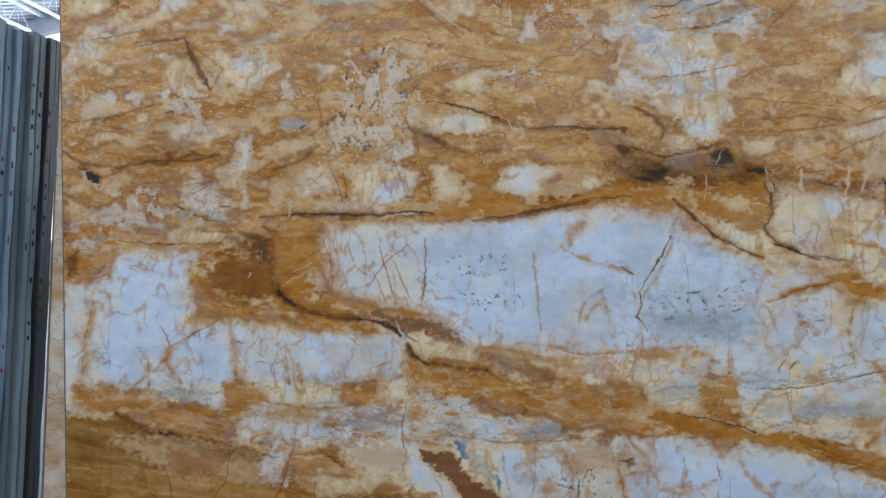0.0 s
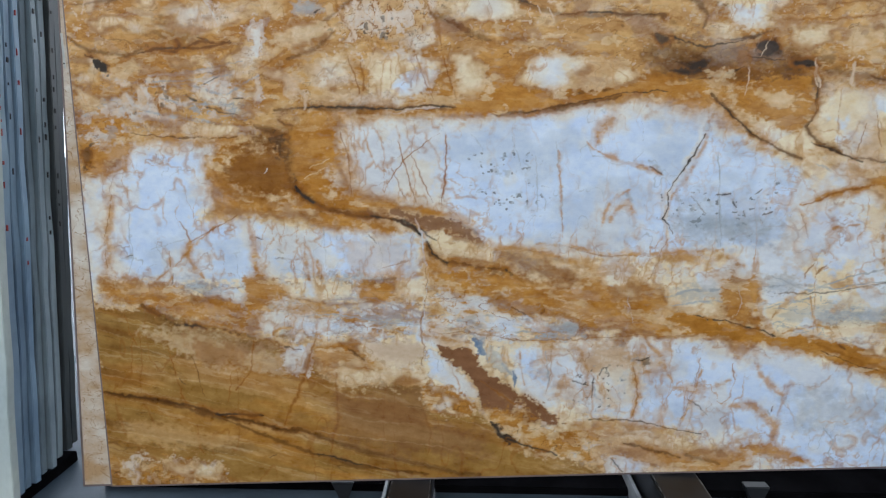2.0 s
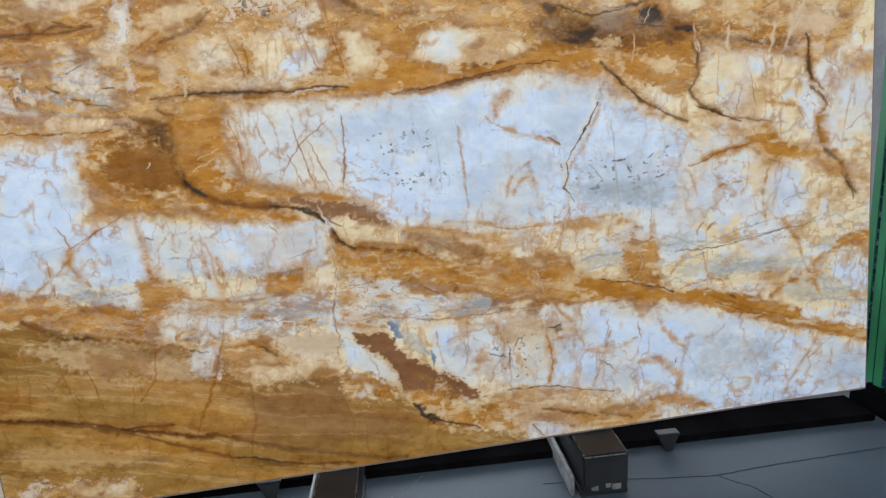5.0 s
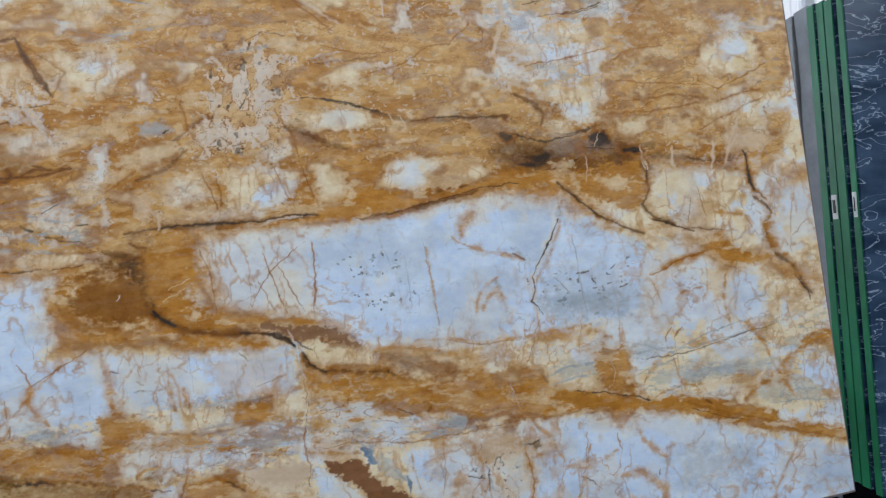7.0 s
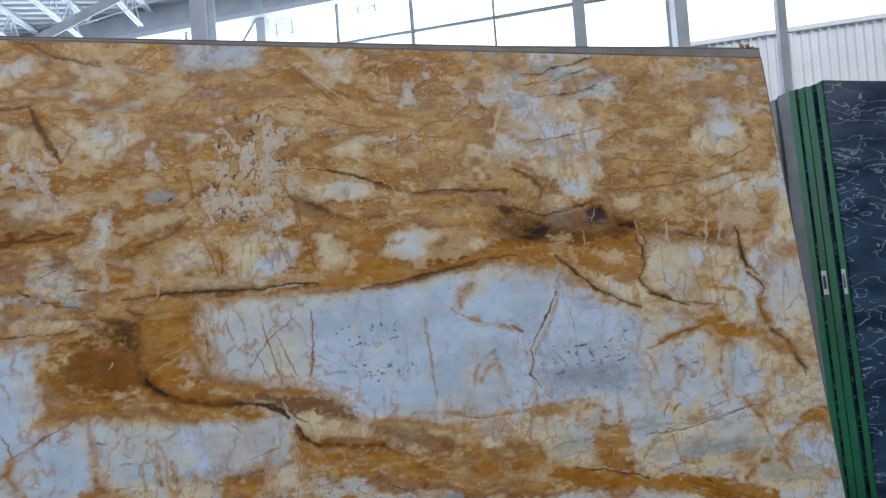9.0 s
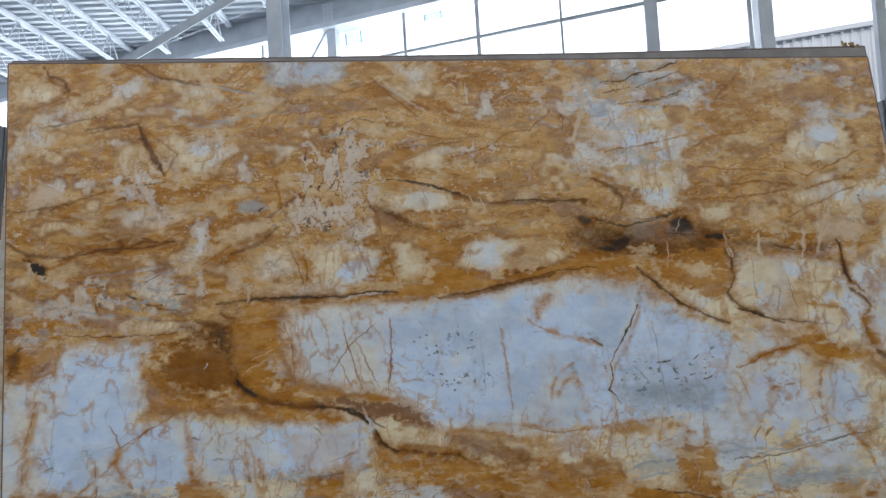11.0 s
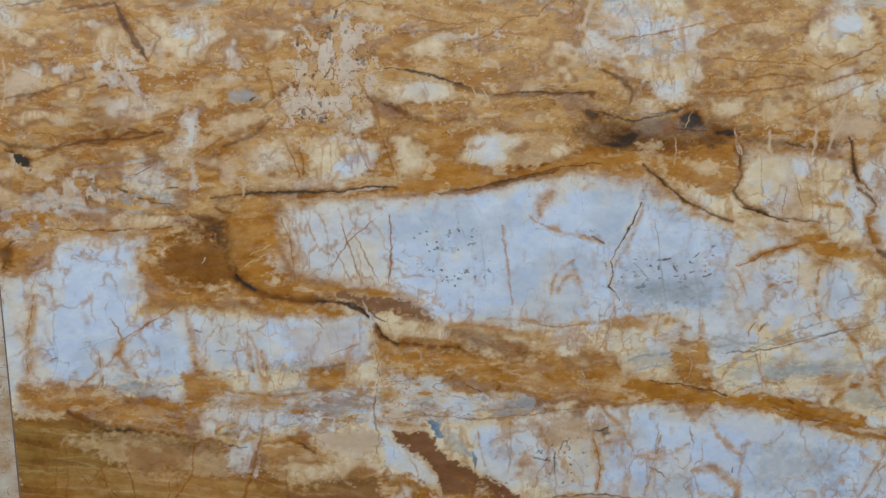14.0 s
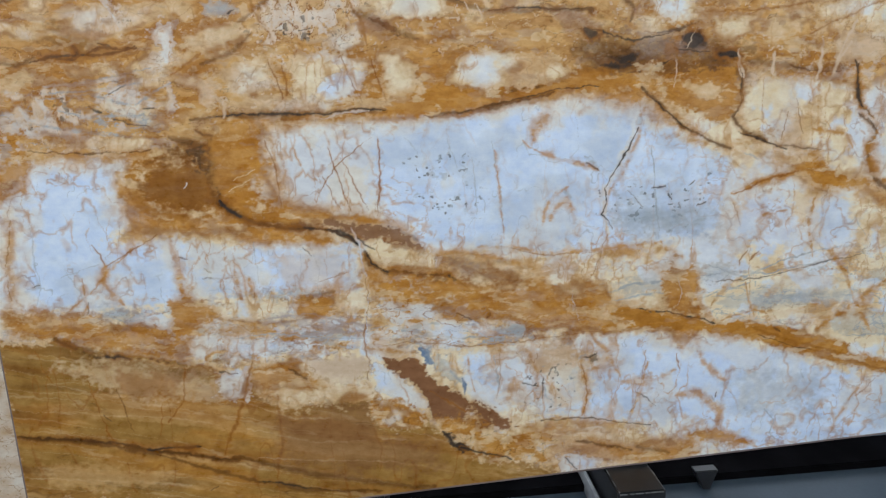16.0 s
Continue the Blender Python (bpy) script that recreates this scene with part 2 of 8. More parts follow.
GLOW = bpy.data.materials.new("bright_overcast_sky")
GLOW.use_nodes = True
gn, gl = GLOW.node_tree.nodes, GLOW.node_tree.links
gn.remove(gn["Principled BSDF"])
emit, haze = gn.new("ShaderNodeEmission"), gn.new("ShaderNodeTexNoise")
haze.inputs["Scale"].default_value = 0.03
ramp = gn.new("ShaderNodeMapRange")
ramp.inputs[3].default_value, ramp.inputs[4].default_value = 2.2, 3.0
gl.new(haze.outputs[0], ramp.inputs[0])
gl.new(ramp.outputs[0], emit.inputs[1])
emit.inputs[0].default_value = (0.90, 0.95, 1.0, 1)
gl.new(emit.outputs[0], gn["Material Output"].inputs[0])
backdrop = tagged(part("backdrop", box(-120, 60, -5, 120, 61, 70), GLOW), "bright overcast sky beyond the windows", "sky", kind="structure")
backdrop.matrix_world = WALL


# slatted air louvres outside the panes
LOUVRE = material("teal_louvre_sheet", (0.55, 0.74, 0.78), (0.45, 0.64, 0.70), 4, 0.5)
for s, z in ((-4.62, 6.0), (-2.92, 6.15)):
    ob = thing("air_louvre", "teal slatted air louvre outside the window", "louvre", "air louvres")
    ob.matrix_world = WALL @ pose(s, FAR + 0.27, z)
    for side in (-0.17, 0.17):
        part("stile", box(side - 0.012, 0, -0.02, side + 0.012, 0.05, 0.25), LOUVRE, ob)
    for k in range(6):
        slat = part("slat", box(-0.158, 0.004, 0.0, 0.158, 0.03, 0.014), LOUVRE, ob)
        slat.location = (0, 0, 0.042 * k)


# ---- the stone: shares of its minerals, worked out over the face, coloured by nodes ----
CORNERS = ((-1.179, 0.135), (1.732, 0.399), (1.587, 2.234), (-1.313, 2.234))     # of the polished face, foot first
NI, NJ = 1280, 924
CREAM, OCHRE, RUST, DEEP, WHITE, GREY, RED, DARK, PALE, TAN, BLUE, OLIVE, MAUVE = range(13)
s_, t_ = np.meshgrid(np.linspace(0, 1, NI, dtype=np.float32), np.linspace(0, 1, NJ, dtype=np.float32))
U, V = (((1 - s_) * (1 - t_) * CORNERS[0][k] + s_ * (1 - t_) * CORNERS[1][k] + s_ * t_ * CORNERS[2][k] + (1 - s_) * t_ * CORNERS[3][k]).astype(np.float32) for k in (0, 1))
SHARE = np.zeros((13, NJ, NI), np.float32)
SHARE[CREAM] = 1
TABLE = np.random.RandomState(7).rand(256, 256).astype(np.float32)


def lattice(x, y, seed):
    x, y = x + seed * 17.31, y + seed * 9.77
    i, j = np.floor(x).astype(np.int32), np.floor(y).astype(np.int32)
    f, g = x - i, y - j
    f, g = f * f * (3 - 2 * f), g * g * (3 - 2 * g)
    i0, i1, j0, j1 = i & 255, (i + 1) & 255, j & 255, (j + 1) & 255
    return (TABLE[j0, i0] * (1 - f) + TABLE[j0, i1] * f) * (1 - g) + (TABLE[j1, i0] * (1 - f) + TABLE[j1, i1] * f) * g


def fbm(x, y, seed, octaves=4):
    """Fractal noise, spread to about 0..1."""
    total, size, norm = 0, 1.0, 0
    for k in range(octaves):
        total = total + size * lattice(x * 2 ** k, y * 2 ** k, seed + 3 * k)
        norm += size
        size *= 0.55
    return np.clip((total / norm - 0.5) * 1.7 + 0.5, 0, 1)


def smooth(a, b, x):
    x = np.clip((x - a) / (b - a), 0, 1)
    return x * x * (3 - 2 * x)


# wavering of all outlines, at three sizes
WU = U + 0.009 * (fbm(U * 14, V * 14, 1) - 0.5) + 0.006 * (fbm(U * 60, V * 60, 2, 3) - 0.5)
WV = V + 0.008 * (fbm(U * 14, V * 18, 3) - 0.5) + 0.006 * (fbm(U * 60, V * 80, 4, 3) - 0.5)
RAG = (0.6 * (2 * fbm(U * 22, V * 30, 5, 3) - 1) + 0.65 * (2 * fbm(U * 75, V * 100, 9, 3) - 1)).astype(np.float32)
PULSE = fbm(U * 22, V * 22, 6, 4).astype(np.float32)
BREAK = smooth(0.25, 0.6, fbm(U * 38, V * 46, 8, 4)).astype(np.float32)


V_MOST, V_LEAST, U_MOST, U_LEAST = V.max(1), V.min(1), U.max(0), U.min(0)


def window(points, margin):
    """The rows and columns of the face near those points."""
    us, vs = [p[0] for p in points], [p[1] for p in points]
    rows = np.nonzero((V_MOST > min(vs) - margin) & (V_LEAST < max(vs) + margin))[0]
    cols = np.nonzero((U_MOST > min(us) - margin) & (U_LEAST < max(us) + margin))[0]
    if not len(rows) or not len(cols):
        return None
    return slice(rows[0], rows[-1] + 1), slice(cols[0], cols[-1] + 1)


def lay(mineral, at, a):
    """Puts a mineral in, in the place of the others."""
    SHARE[(slice(None), *at)] *= 1 - a
    SHARE[(mineral, *at)] += a


def along(points, u, v):
    """The distance to a line of points, and how far along it (0..1) the nearest place is."""
    best, place, run = np.full(u.shape, 9.0, np.float32), np.zeros(u.shape, np.float32), 0.0
    whole = sum(math.dist(a, b) for a, b in zip(points, points[1:]))
    for (a, b), (c, d) in zip(points, points[1:]):
        n = max(math.hypot(c - a, d - b), 1e-6)
        k = np.clip(((u - a) * (c - a) + (v - b) * (d - b)) / n ** 2, 0, 1)
        far = (u - a - k * (c - a)) ** 2 + (v - b - k * (d - b)) ** 2
        near = far < best
        best, place = np.where(near, far, best), np.where(near, (run + k * n) / whole, place)
        run += n
    return np.sqrt(best), place


def depth_in(points, at, rag):
    """How many metres inside a ragged outline each place is (outside: minus)."""
    u, v = WU[at], WV[at]
    within = np.zeros(u.shape, bool)
    ring = [*points, points[0]]
    for (a, b), (c, d) in zip(ring, ring[1:]):
        if b != d:
            within ^= ((v < b) != (v < d)) & (u < (c - a) * (v - b) / (d - b) + a)
    far, _ = along(ring, u, v)
    return np.where(within, far, -far) + 1.5 * rag * RAG[at]


def inside(points, at, soft, rag):
    return smooth(-soft, soft, depth_in(points, at, rag))


def patch(mineral, points, soft, rag, a):
    at = window(points, soft + rag + 0.03)
    if at:
        d = depth_in(points, at, rag)
        if soft > 0.014:
            lay(mineral, at, a * smooth(-soft, soft, d))
            return
        # a clast: fairly crisp at its edge, paler to its middle, with a broken rusty outline
        pale = mineral in (CREAM, WHITE, PALE, GREY, TAN)
        crisp = smooth(-0.5 * soft, 0.5 * soft, d)
        lay(mineral, at, a * (0.6 * crisp + 0.4 * smooth(0, 0.03, d)) if pale else a * crisp)
        if pale:
            lay(RUST, at, 0.4 * smooth(0.0045, 0.001, np.abs(d + 0.001)) * smooth(0.42, 0.62, PULSE[at]))


def vein(mineral, points, wide, soft, a):
    at = window(points, 2.2 * wide + 0.03)
    if at:
        far, place = along(points, WU[at], WV[at])
        ends = 0.45 + 0.55 * np.sqrt(np.clip(4 * place * (1 - place), 0, 1))
        half = max((0.8 if mineral == DARK else 0.58) * wide, 0.0018 if mineral == DARK else 0.0014) * (0.5 + 1.0 * PULSE[at]) * ends
        ratio = (far + 0.15 * wide * RAG[at]) / half
        halo, thin = (far + 0.6 * wide * RAG[at]) / half, wide < 0.006
        if mineral in (DARK, DEEP, RUST):        # iron staining beside a dark seam
            lay(OCHRE if mineral == RUST or thin else RUST, at, (0.28 if thin else 0.55) * a * smooth(3.2, 0.8, halo) * (0.4 + 0.6 * BREAK[at]))
        if mineral in (RED, OCHRE):
            lay(OCHRE, at, 0.35 * a * smooth(2.8, 0.6, halo) * BREAK[at])
        worn = 0.45 + 0.55 * BREAK[at] if mineral in (OCHRE, CREAM, GREY, WHITE) and wide > 0.005 else 0.85 + 0.15 * PULSE[at]
        lay(mineral, at, (a ** 0.5 if mineral == DARK else a) * smooth(1 + soft * 0.6, 1 - soft, ratio) * worn)


def region(points, soft=0.02, rag=0.02):
    at = window(points, soft + rag + 0.03)
    return at, inside(points, at, soft, rag), WU[at], WV[at]


def clasts(points):
    """Rusty ground drawn out level, with pale soft clasts, dark seams and many small flecks."""
    at, m, u, v = region(points)
    tone = fbm(u * 3, v * 5, 20, 4)
    lay(OCHRE, at, m * (0.25 + 0.6 * smooth(0.35, 0.7, tone)))
    streak = fbm(u * 4 + tone, v * 22 + 2 * tone, 21, 4)
    lay(RUST, at, m * 0.38 * smooth(0.5, 0.85, streak))
    lay(TAN, at, m * 0.5 * smooth(0.48, 0.25, streak))
    pale = fbm(u * 7 + 1.5 * tone, v * 16 + 2 * tone, 22, 3) + 0.02 + 0.10 * smooth(-0.1, 0.9, u) * smooth(1.55, 1.8, v)
    lay(TAN, at, m * 0.6 * smooth(0.50, 0.66, pale))
    lay(CREAM, at, m * 0.6 * smooth(0.62, 0.80, pale))
    lay(WHITE, at, m * 0.3 * smooth(0.80, 0.92, pale))
    small = fbm(u * 20 + tone, v * 44, 17, 3)
    lay(CREAM, at, m * 0.55 * smooth(0.70, 0.80, small))
    lay(RUST, at, m * 0.35 * smooth(0.30, 0.18, small))
    lay(GREY, at, m * 0.2 * smooth(0.76, 0.86, fbm(u * 12, v * 34, 23, 3)))
    for seed, su, sv, mineral, wide in ((24, 4, 13, DEEP, 0.012), (26, 7, 22, DEEP, 0.012), (29, 6, 8, RUST, 0.018), (19, 10, 26, CREAM, 0.012), (16, 9, 26, RUST, 0.024)):
        seam = np.abs(fbm(u * su + tone, v * sv + tone, seed, 4) - 0.5)
        lay(mineral, at, m * 0.55 * smooth(wide, wide * 0.2, seam) * smooth(0.46, 0.66, fbm(u * 6, v * 6, seed + 60, 2)))
    lay(PALE, at, m * 0.85 * smooth(0.86, 0.92, fbm(u * 85, v * 110, 28, 2)) * smooth(0.4, 0.6, fbm(u * 5, v * 7, 13, 2)))


def breccia(points):
    """Small pale and grey fragments in a rusty net."""
    at, m, u, v = region(points)
    a, b = fbm(u * 13, v * 26, 30, 5), fbm(u * 20, v * 34, 31, 4)
    lay(OCHRE, at, m * 0.85 * smooth(0.40, 0.58, a))
    lay(WHITE, at, m * 0.65 * smooth(0.58, 0.68, b))
    lay(GREY, at, m * 0.5 * smooth(0.66, 0.76, fbm(u * 14, v * 40, 32, 4)))
    seam = np.abs(fbm(u * 12, v * 26, 33, 4) - 0.5)
    lay(RUST, at, m * 0.8 * smooth(0.030, 0.006, seam))
    seam = np.abs(fbm(u * 8, v * 24, 34, 4) - 0.5)
    lay(GREY, at, m * 0.7 * smooth(0.018, 0.004, seam) * smooth(0.42, 0.6, b))


def layers(points):
    """Long flowing olive-brown beds that dip to the right, cut by upright joints."""
    at, m, u, v = region(points)
    x, y = u * 0.985 - v * 0.17, v * 0.985 + u * 0.17
    lay(OLIVE, at, m)
    lay(OCHRE, at, m * 0.6 * smooth(0.48, 0.75, fbm(x * 1.8, y * 9, 40, 4)))
    lay(TAN, at, m * 0.40 * smooth(0.55, 0.8, fbm(x * 2.2, y * 24, 41, 4)))
    lay(RUST, at, m * 0.4 * smooth(0.5, 0.8, fbm(x * 1.6, y * 16, 42, 4)))
    lay(DEEP, at, m * 0.4 * smooth(0.62, 0.85, fbm(x * 1.3, y * 18, 43, 4)))
    lay(CREAM, at, m * 0.14 * smooth(0.05, 0.006, np.abs(fbm(x * 2, y * 30, 44, 3) - 0.6)))
    lay(DEEP, at, m * 0.4 * smooth(0.02, 0.004, np.abs(fbm(x * 1.6, y * 26, 46, 3) - 0.5)) * smooth(0.4, 0.6, fbm(x * 4, y * 8, 47, 2)))
    joint = np.abs(fbm(u * 9, v * 3, 45, 3) - 0.5)
    lay(RUST, at, m * 0.5 * smooth(0.028, 0.006, joint))


def swirls(points):
    """Grey wavy threads in pale ground."""
    at, m, u, v = region(points)
    lay(GREY, at, m * 0.4 * smooth(0.55, 0.7, fbm(u * 5, v * 22, 50, 5)))
    for seed, wide in ((51, 0.020), (52, 0.016), (53, 0.014)):
        seam = np.abs(fbm(u * 5, v * 20, seed, 4) - 0.5)
        lay(GREY, at, m * 0.75 * smooth(wide, wide * 0.2, seam))
    lay(OCHRE, at, m * 0.6 * smooth(0.58, 0.72, fbm(u * 9, v * 18, 54, 4)))
    lay(WHITE, at, m * 0.5 * smooth(0.62, 0.72, fbm(u * 10, v * 24, 55, 4)))


def crush(points):
    """Pale splintered fragments, mostly upright."""
    at, m, u, v = region(points, 0.015, 0.04)
    a = fbm(u * 40, v * 26, 60, 3)
    lay(PALE, at, m * 0.9 * smooth(0.54, 0.58, a))
    lay(WHITE, at, m * 0.15 * smooth(0.70, 0.76, a))
    lay(RUST, at, m * 0.75 * smooth(0.03, 0.008, np.abs(a - 0.53)))
    lay(RUST, at, m * 0.7 * smooth(0.03, 0.008, np.abs(fbm(u * 34, v * 30, 61, 3) - 0.5)))
    lay(DARK, at, m * 0.6 * smooth(0.92, 0.96, fbm(u * 60, v * 60, 62, 2)))


def crush2(points):
    """Knobbly cream and rust."""
    at, m, u, v = region(points, 0.012, 0.02)
    a = fbm(u * 26, v * 30, 63, 4)
    lay(CREAM, at, m * 0.6 * smooth(0.5, 0.62, a))
    lay(OCHRE, at, m * 0.7 * smooth(0.5, 0.4, a))
    lay(WHITE, at, m * 0.5 * smooth(0.7, 0.8, a))
    seam = np.abs(fbm(u * 22, v * 26, 64, 4) - 0.5)
    lay(DEEP, at, m * 0.55 * smooth(0.03, 0.006, seam))


def frost(points):
    """Bluish-white streaks that run level, with grey and rusty threads."""
    at, m, u, v = region(points, 0.03, 0.05)
    a = fbm(u * 12, v * 34, 65, 3)
    lay(TAN, at, m * 0.5)
    lay(WHITE, at, m * 0.65 * smooth(0.58, 0.72, a))
    lay(GREY, at, m * 0.5 * smooth(0.66, 0.76, fbm(u * 12, v * 32, 66, 3)))
    for seed, su, sv, mineral in ((67, 14, 16, RUST), (68, 9, 20, GREY), (69, 20, 30, PALE)):
        lay(mineral, at, m * 0.65 * smooth(0.02, 0.004, np.abs(fbm(u * su, v * sv, seed, 3) - 0.5)))


def dots(points):
    """Scattered grey-black specks."""
    at, m, u, v = region(points, 0.03, 0.03)
    lay(DARK, at, m * 0.75 * smooth(0.90, 0.95, fbm(u * 75, v * 90, 70, 2)))
    lay(GREY, at, m * 0.45 * smooth(0.78, 0.92, fbm(u * 40, v * 46, 71, 3)))


def stain(points):
    """Rust washed in cloudy tongues over pale stone, and pale clouds between."""
    at, m, u, v = region(points, 0.04, 0.05)
    a = fbm(u * 6, v * 8, 90, 5)
    lay(WHITE, at, m * 0.4 * smooth(0.50, 0.36, a))
    lay(OCHRE, at, m * 0.55 * smooth(0.50, 0.74, a))
    lay(PALE, at, m * 0.45 * smooth(0.5, 0.7, fbm(u * 9, v * 7, 91, 5)))
    seam = np.abs(fbm(u * 7, v * 5, 92, 5) - 0.5)
    lay(RUST, at, m * 0.65 * smooth(0.016, 0.003, seam) * smooth(0.4, 0.6, a))


def drift_grey(points):
    """Grey-green and cream lenses drawn out in the rusty band, with thin threads."""
    at, m, u, v = region(points, 0.03, 0.04)
    a = fbm(u * 9, v * 26, 95, 4)
    lay(CREAM, at, m * 0.75 * smooth(0.52, 0.62, a))
    lay(GREY, at, m * 0.55 * smooth(0.60, 0.72, fbm(u * 8, v * 26, 96, 4)))
    lay(WHITE, at, m * 0.6 * smooth(0.70, 0.78, a))
    for seed, su, sv, mineral in ((97, 7, 20, RUST), (98, 8, 22, GREY), (99, 13, 26, OCHRE)):
        lay(mineral, at, m * 0.8 * smooth(0.024, 0.005, np.abs(fbm(u * su, v * sv, seed, 3) - 0.5)))


# large fields
patch(TAN, [(-1.404, 2.362), (1.620, 2.317), (1.559, 1.528), (1.235, 1.547), (1.053, 1.534), (0.797, 1.510), (0.616, 1.522), (0.434, 1.497), (0.252, 1.463), (0.052, 1.439), (-0.291, 1.416), (-0.471, 1.392), (-0.576, 1.322), (-0.756, 1.330), (-1.079, 1.325), (-1.144, 1.242), (-1.263, 1.174)], 0.02, 0.02, 1.0)
patch(WHITE, [(-0.471, 1.392), (-0.363, 1.408), (-0.110, 1.428), (0.071, 1.453), (0.252, 1.469), (0.433, 1.484), (0.615, 1.504), (0.741, 1.484), (0.809, 1.429), (0.911, 1.353), (1.032, 1.302), (1.035, 1.232), (1.036, 1.145), (0.995, 1.077), (0.853, 1.053), (0.676, 1.030), (0.501, 1.015), (0.326, 1.021), (0.204, 1.032), (0.117, 1.023), (0.047, 1.046), (-0.076, 1.133), (-0.217, 1.161), (-0.359, 1.162), (-0.448, 1.215), (-0.486, 1.286)], 0.022, 0.012, 1.0)
patch(CREAM, [(-0.471, 1.392), (-0.291, 1.416), (-0.074, 1.426), (-0.084, 1.246), (-0.083, 1.142), (-0.217, 1.161), (-0.359, 1.162), (-0.449, 1.224)], 0.03, 0.02, 0.6)
patch(WHITE, [(-1.268, 1.202), (-1.099, 1.304), (-0.798, 1.321), (-0.821, 1.216), (-0.751, 1.139), (-0.883, 1.072), (-0.662, 1.080), (-0.534, 1.058), (-0.316, 1.066), (-0.136, 1.064), (-0.123, 0.901), (-0.389, 0.909), (-0.667, 0.893), (-0.856, 0.871), (-1.220, 0.856)], 0.02, 0.015, 1.0)
patch(CREAM, [(-1.267, 1.220), (-1.115, 1.207), (-1.162, 0.858), (-1.230, 0.855)], 0.03, 0.02, 0.6)
patch(TAN, [(-1.237, 0.774), (-1.015, 0.765), (-0.883, 0.713), (-0.693, 0.671), (-0.541, 0.655), (-0.466, 0.536), (-0.313, 0.532), (-0.123, 0.509), (-0.084, 0.481), (0.068, 0.465), (0.147, 0.389), (0.225, 0.336), (0.377, 0.329), (0.491, 0.315), (0.477, 0.248), (-1.204, 0.078)], 0.02, 0.02, 1.0)
patch(CREAM, [(-0.123, 0.901), (-0.091, 0.734), (0.167, 0.718), (0.526, 0.744), (0.874, 0.798), (1.346, 0.746), (1.312, 0.943), (0.939, 0.963), (0.560, 0.948), (0.156, 0.913)], 0.02, 0.02, 1.0)
patch(WHITE, [(0.265, 0.724), (0.490, 0.744), (0.759, 0.759), (1.038, 0.739), (1.287, 0.668), (1.502, 0.603), (1.769, 0.548), (1.801, 0.392), (1.189, 0.323), (0.980, 0.354), (0.796, 0.443), (0.598, 0.478), (0.444, 0.496), (0.330, 0.517), (0.223, 0.613), (0.190, 0.692)], 0.018, 0.012, 1.0)
patch(CREAM, [(0.228, 0.727), (0.490, 0.744), (0.603, 0.697), (0.599, 0.522), (0.444, 0.506), (0.331, 0.526)], 0.03, 0.02, 0.75)
patch(CREAM, [(0.937, 0.961), (1.177, 0.967), (1.485, 1.007), (1.741, 1.003), (1.758, 0.721), (1.285, 0.754), (0.977, 0.805), (0.917, 0.867)], 0.02, 0.015, 0.9)
patch(CREAM, [(1.059, 1.500), (1.239, 1.534), (1.421, 1.549), (1.792, 1.580), (1.735, 1.161), (1.514, 0.987), (1.358, 0.994), (1.289, 1.069), (1.129, 1.004), (1.016, 1.009), (1.012, 1.187), (1.044, 1.332)], 0.025, 0.02, 1.0)
# procedural grounds
clasts([(-1.404, 2.362), (1.658, 2.317), (1.559, 1.528), (1.235, 1.547), (1.053, 1.534), (0.797, 1.510), (0.616, 1.522), (0.434, 1.506), (0.252, 1.481), (0.052, 1.457), (-0.291, 1.425), (-0.471, 1.401), (-0.577, 1.340), (-0.757, 1.342), (-1.080, 1.337), (-1.164, 1.259), (-1.265, 1.191)])
breccia([(-1.221, 0.840), (-0.952, 0.855), (-0.667, 0.886), (-0.132, 0.901), (-0.119, 0.723), (-0.389, 0.691), (-0.673, 0.697), (-0.958, 0.748), (-1.227, 0.771)])
breccia([(-0.123, 0.901), (-0.091, 0.734), (0.094, 0.714), (0.525, 0.754), (0.783, 0.830), (0.444, 0.870), (0.264, 0.899), (0.118, 0.948), (-0.026, 0.978)])
layers([(-1.237, 0.774), (-1.015, 0.765), (-0.883, 0.713), (-0.693, 0.671), (-0.541, 0.655), (-0.466, 0.536), (-0.313, 0.532), (-0.123, 0.509), (-0.084, 0.481), (0.068, 0.465), (0.147, 0.389), (0.225, 0.336), (0.377, 0.329), (0.491, 0.315), (0.477, 0.248), (-1.204, 0.078)])
layers([(-0.712, 0.680), (-0.578, 0.677), (-0.461, 0.678), (-0.450, 0.581), (-0.466, 0.525), (-0.580, 0.574), (-0.694, 0.648)])
patch(WHITE, [(-0.584, 0.669), (-0.499, 0.673), (-0.503, 0.608), (-0.552, 0.576)], 0.008, 0.012, 0.85)
swirls([(0.917, 0.963), (1.177, 0.967), (1.485, 1.017), (1.741, 1.013), (1.759, 0.710), (1.285, 0.744), (0.977, 0.796), (0.897, 0.869)])
swirls([(-1.274, 1.495), (-1.090, 1.503), (-0.766, 1.546), (-0.692, 1.472), (-0.671, 1.364), (-0.743, 1.347), (-1.084, 1.350), (-1.266, 1.315)])
stain([(1.062, 1.538), (1.240, 1.543), (1.421, 1.549), (1.792, 1.580), (1.735, 1.161), (1.514, 0.987), (1.358, 0.994), (1.289, 1.069), (1.129, 1.004), (1.016, 1.009), (1.012, 1.187), (1.044, 1.332)])
stain([(-0.465, 0.668), (-0.314, 0.695), (-0.118, 0.704), (-0.104, 0.520), (-0.199, 0.564), (-0.313, 0.548), (-0.427, 0.542)])
stain([(0.097, 1.010), (0.326, 1.019), (0.589, 1.011), (0.844, 1.039), (0.922, 0.963), (0.772, 0.921), (0.510, 0.919), (0.332, 0.938)])
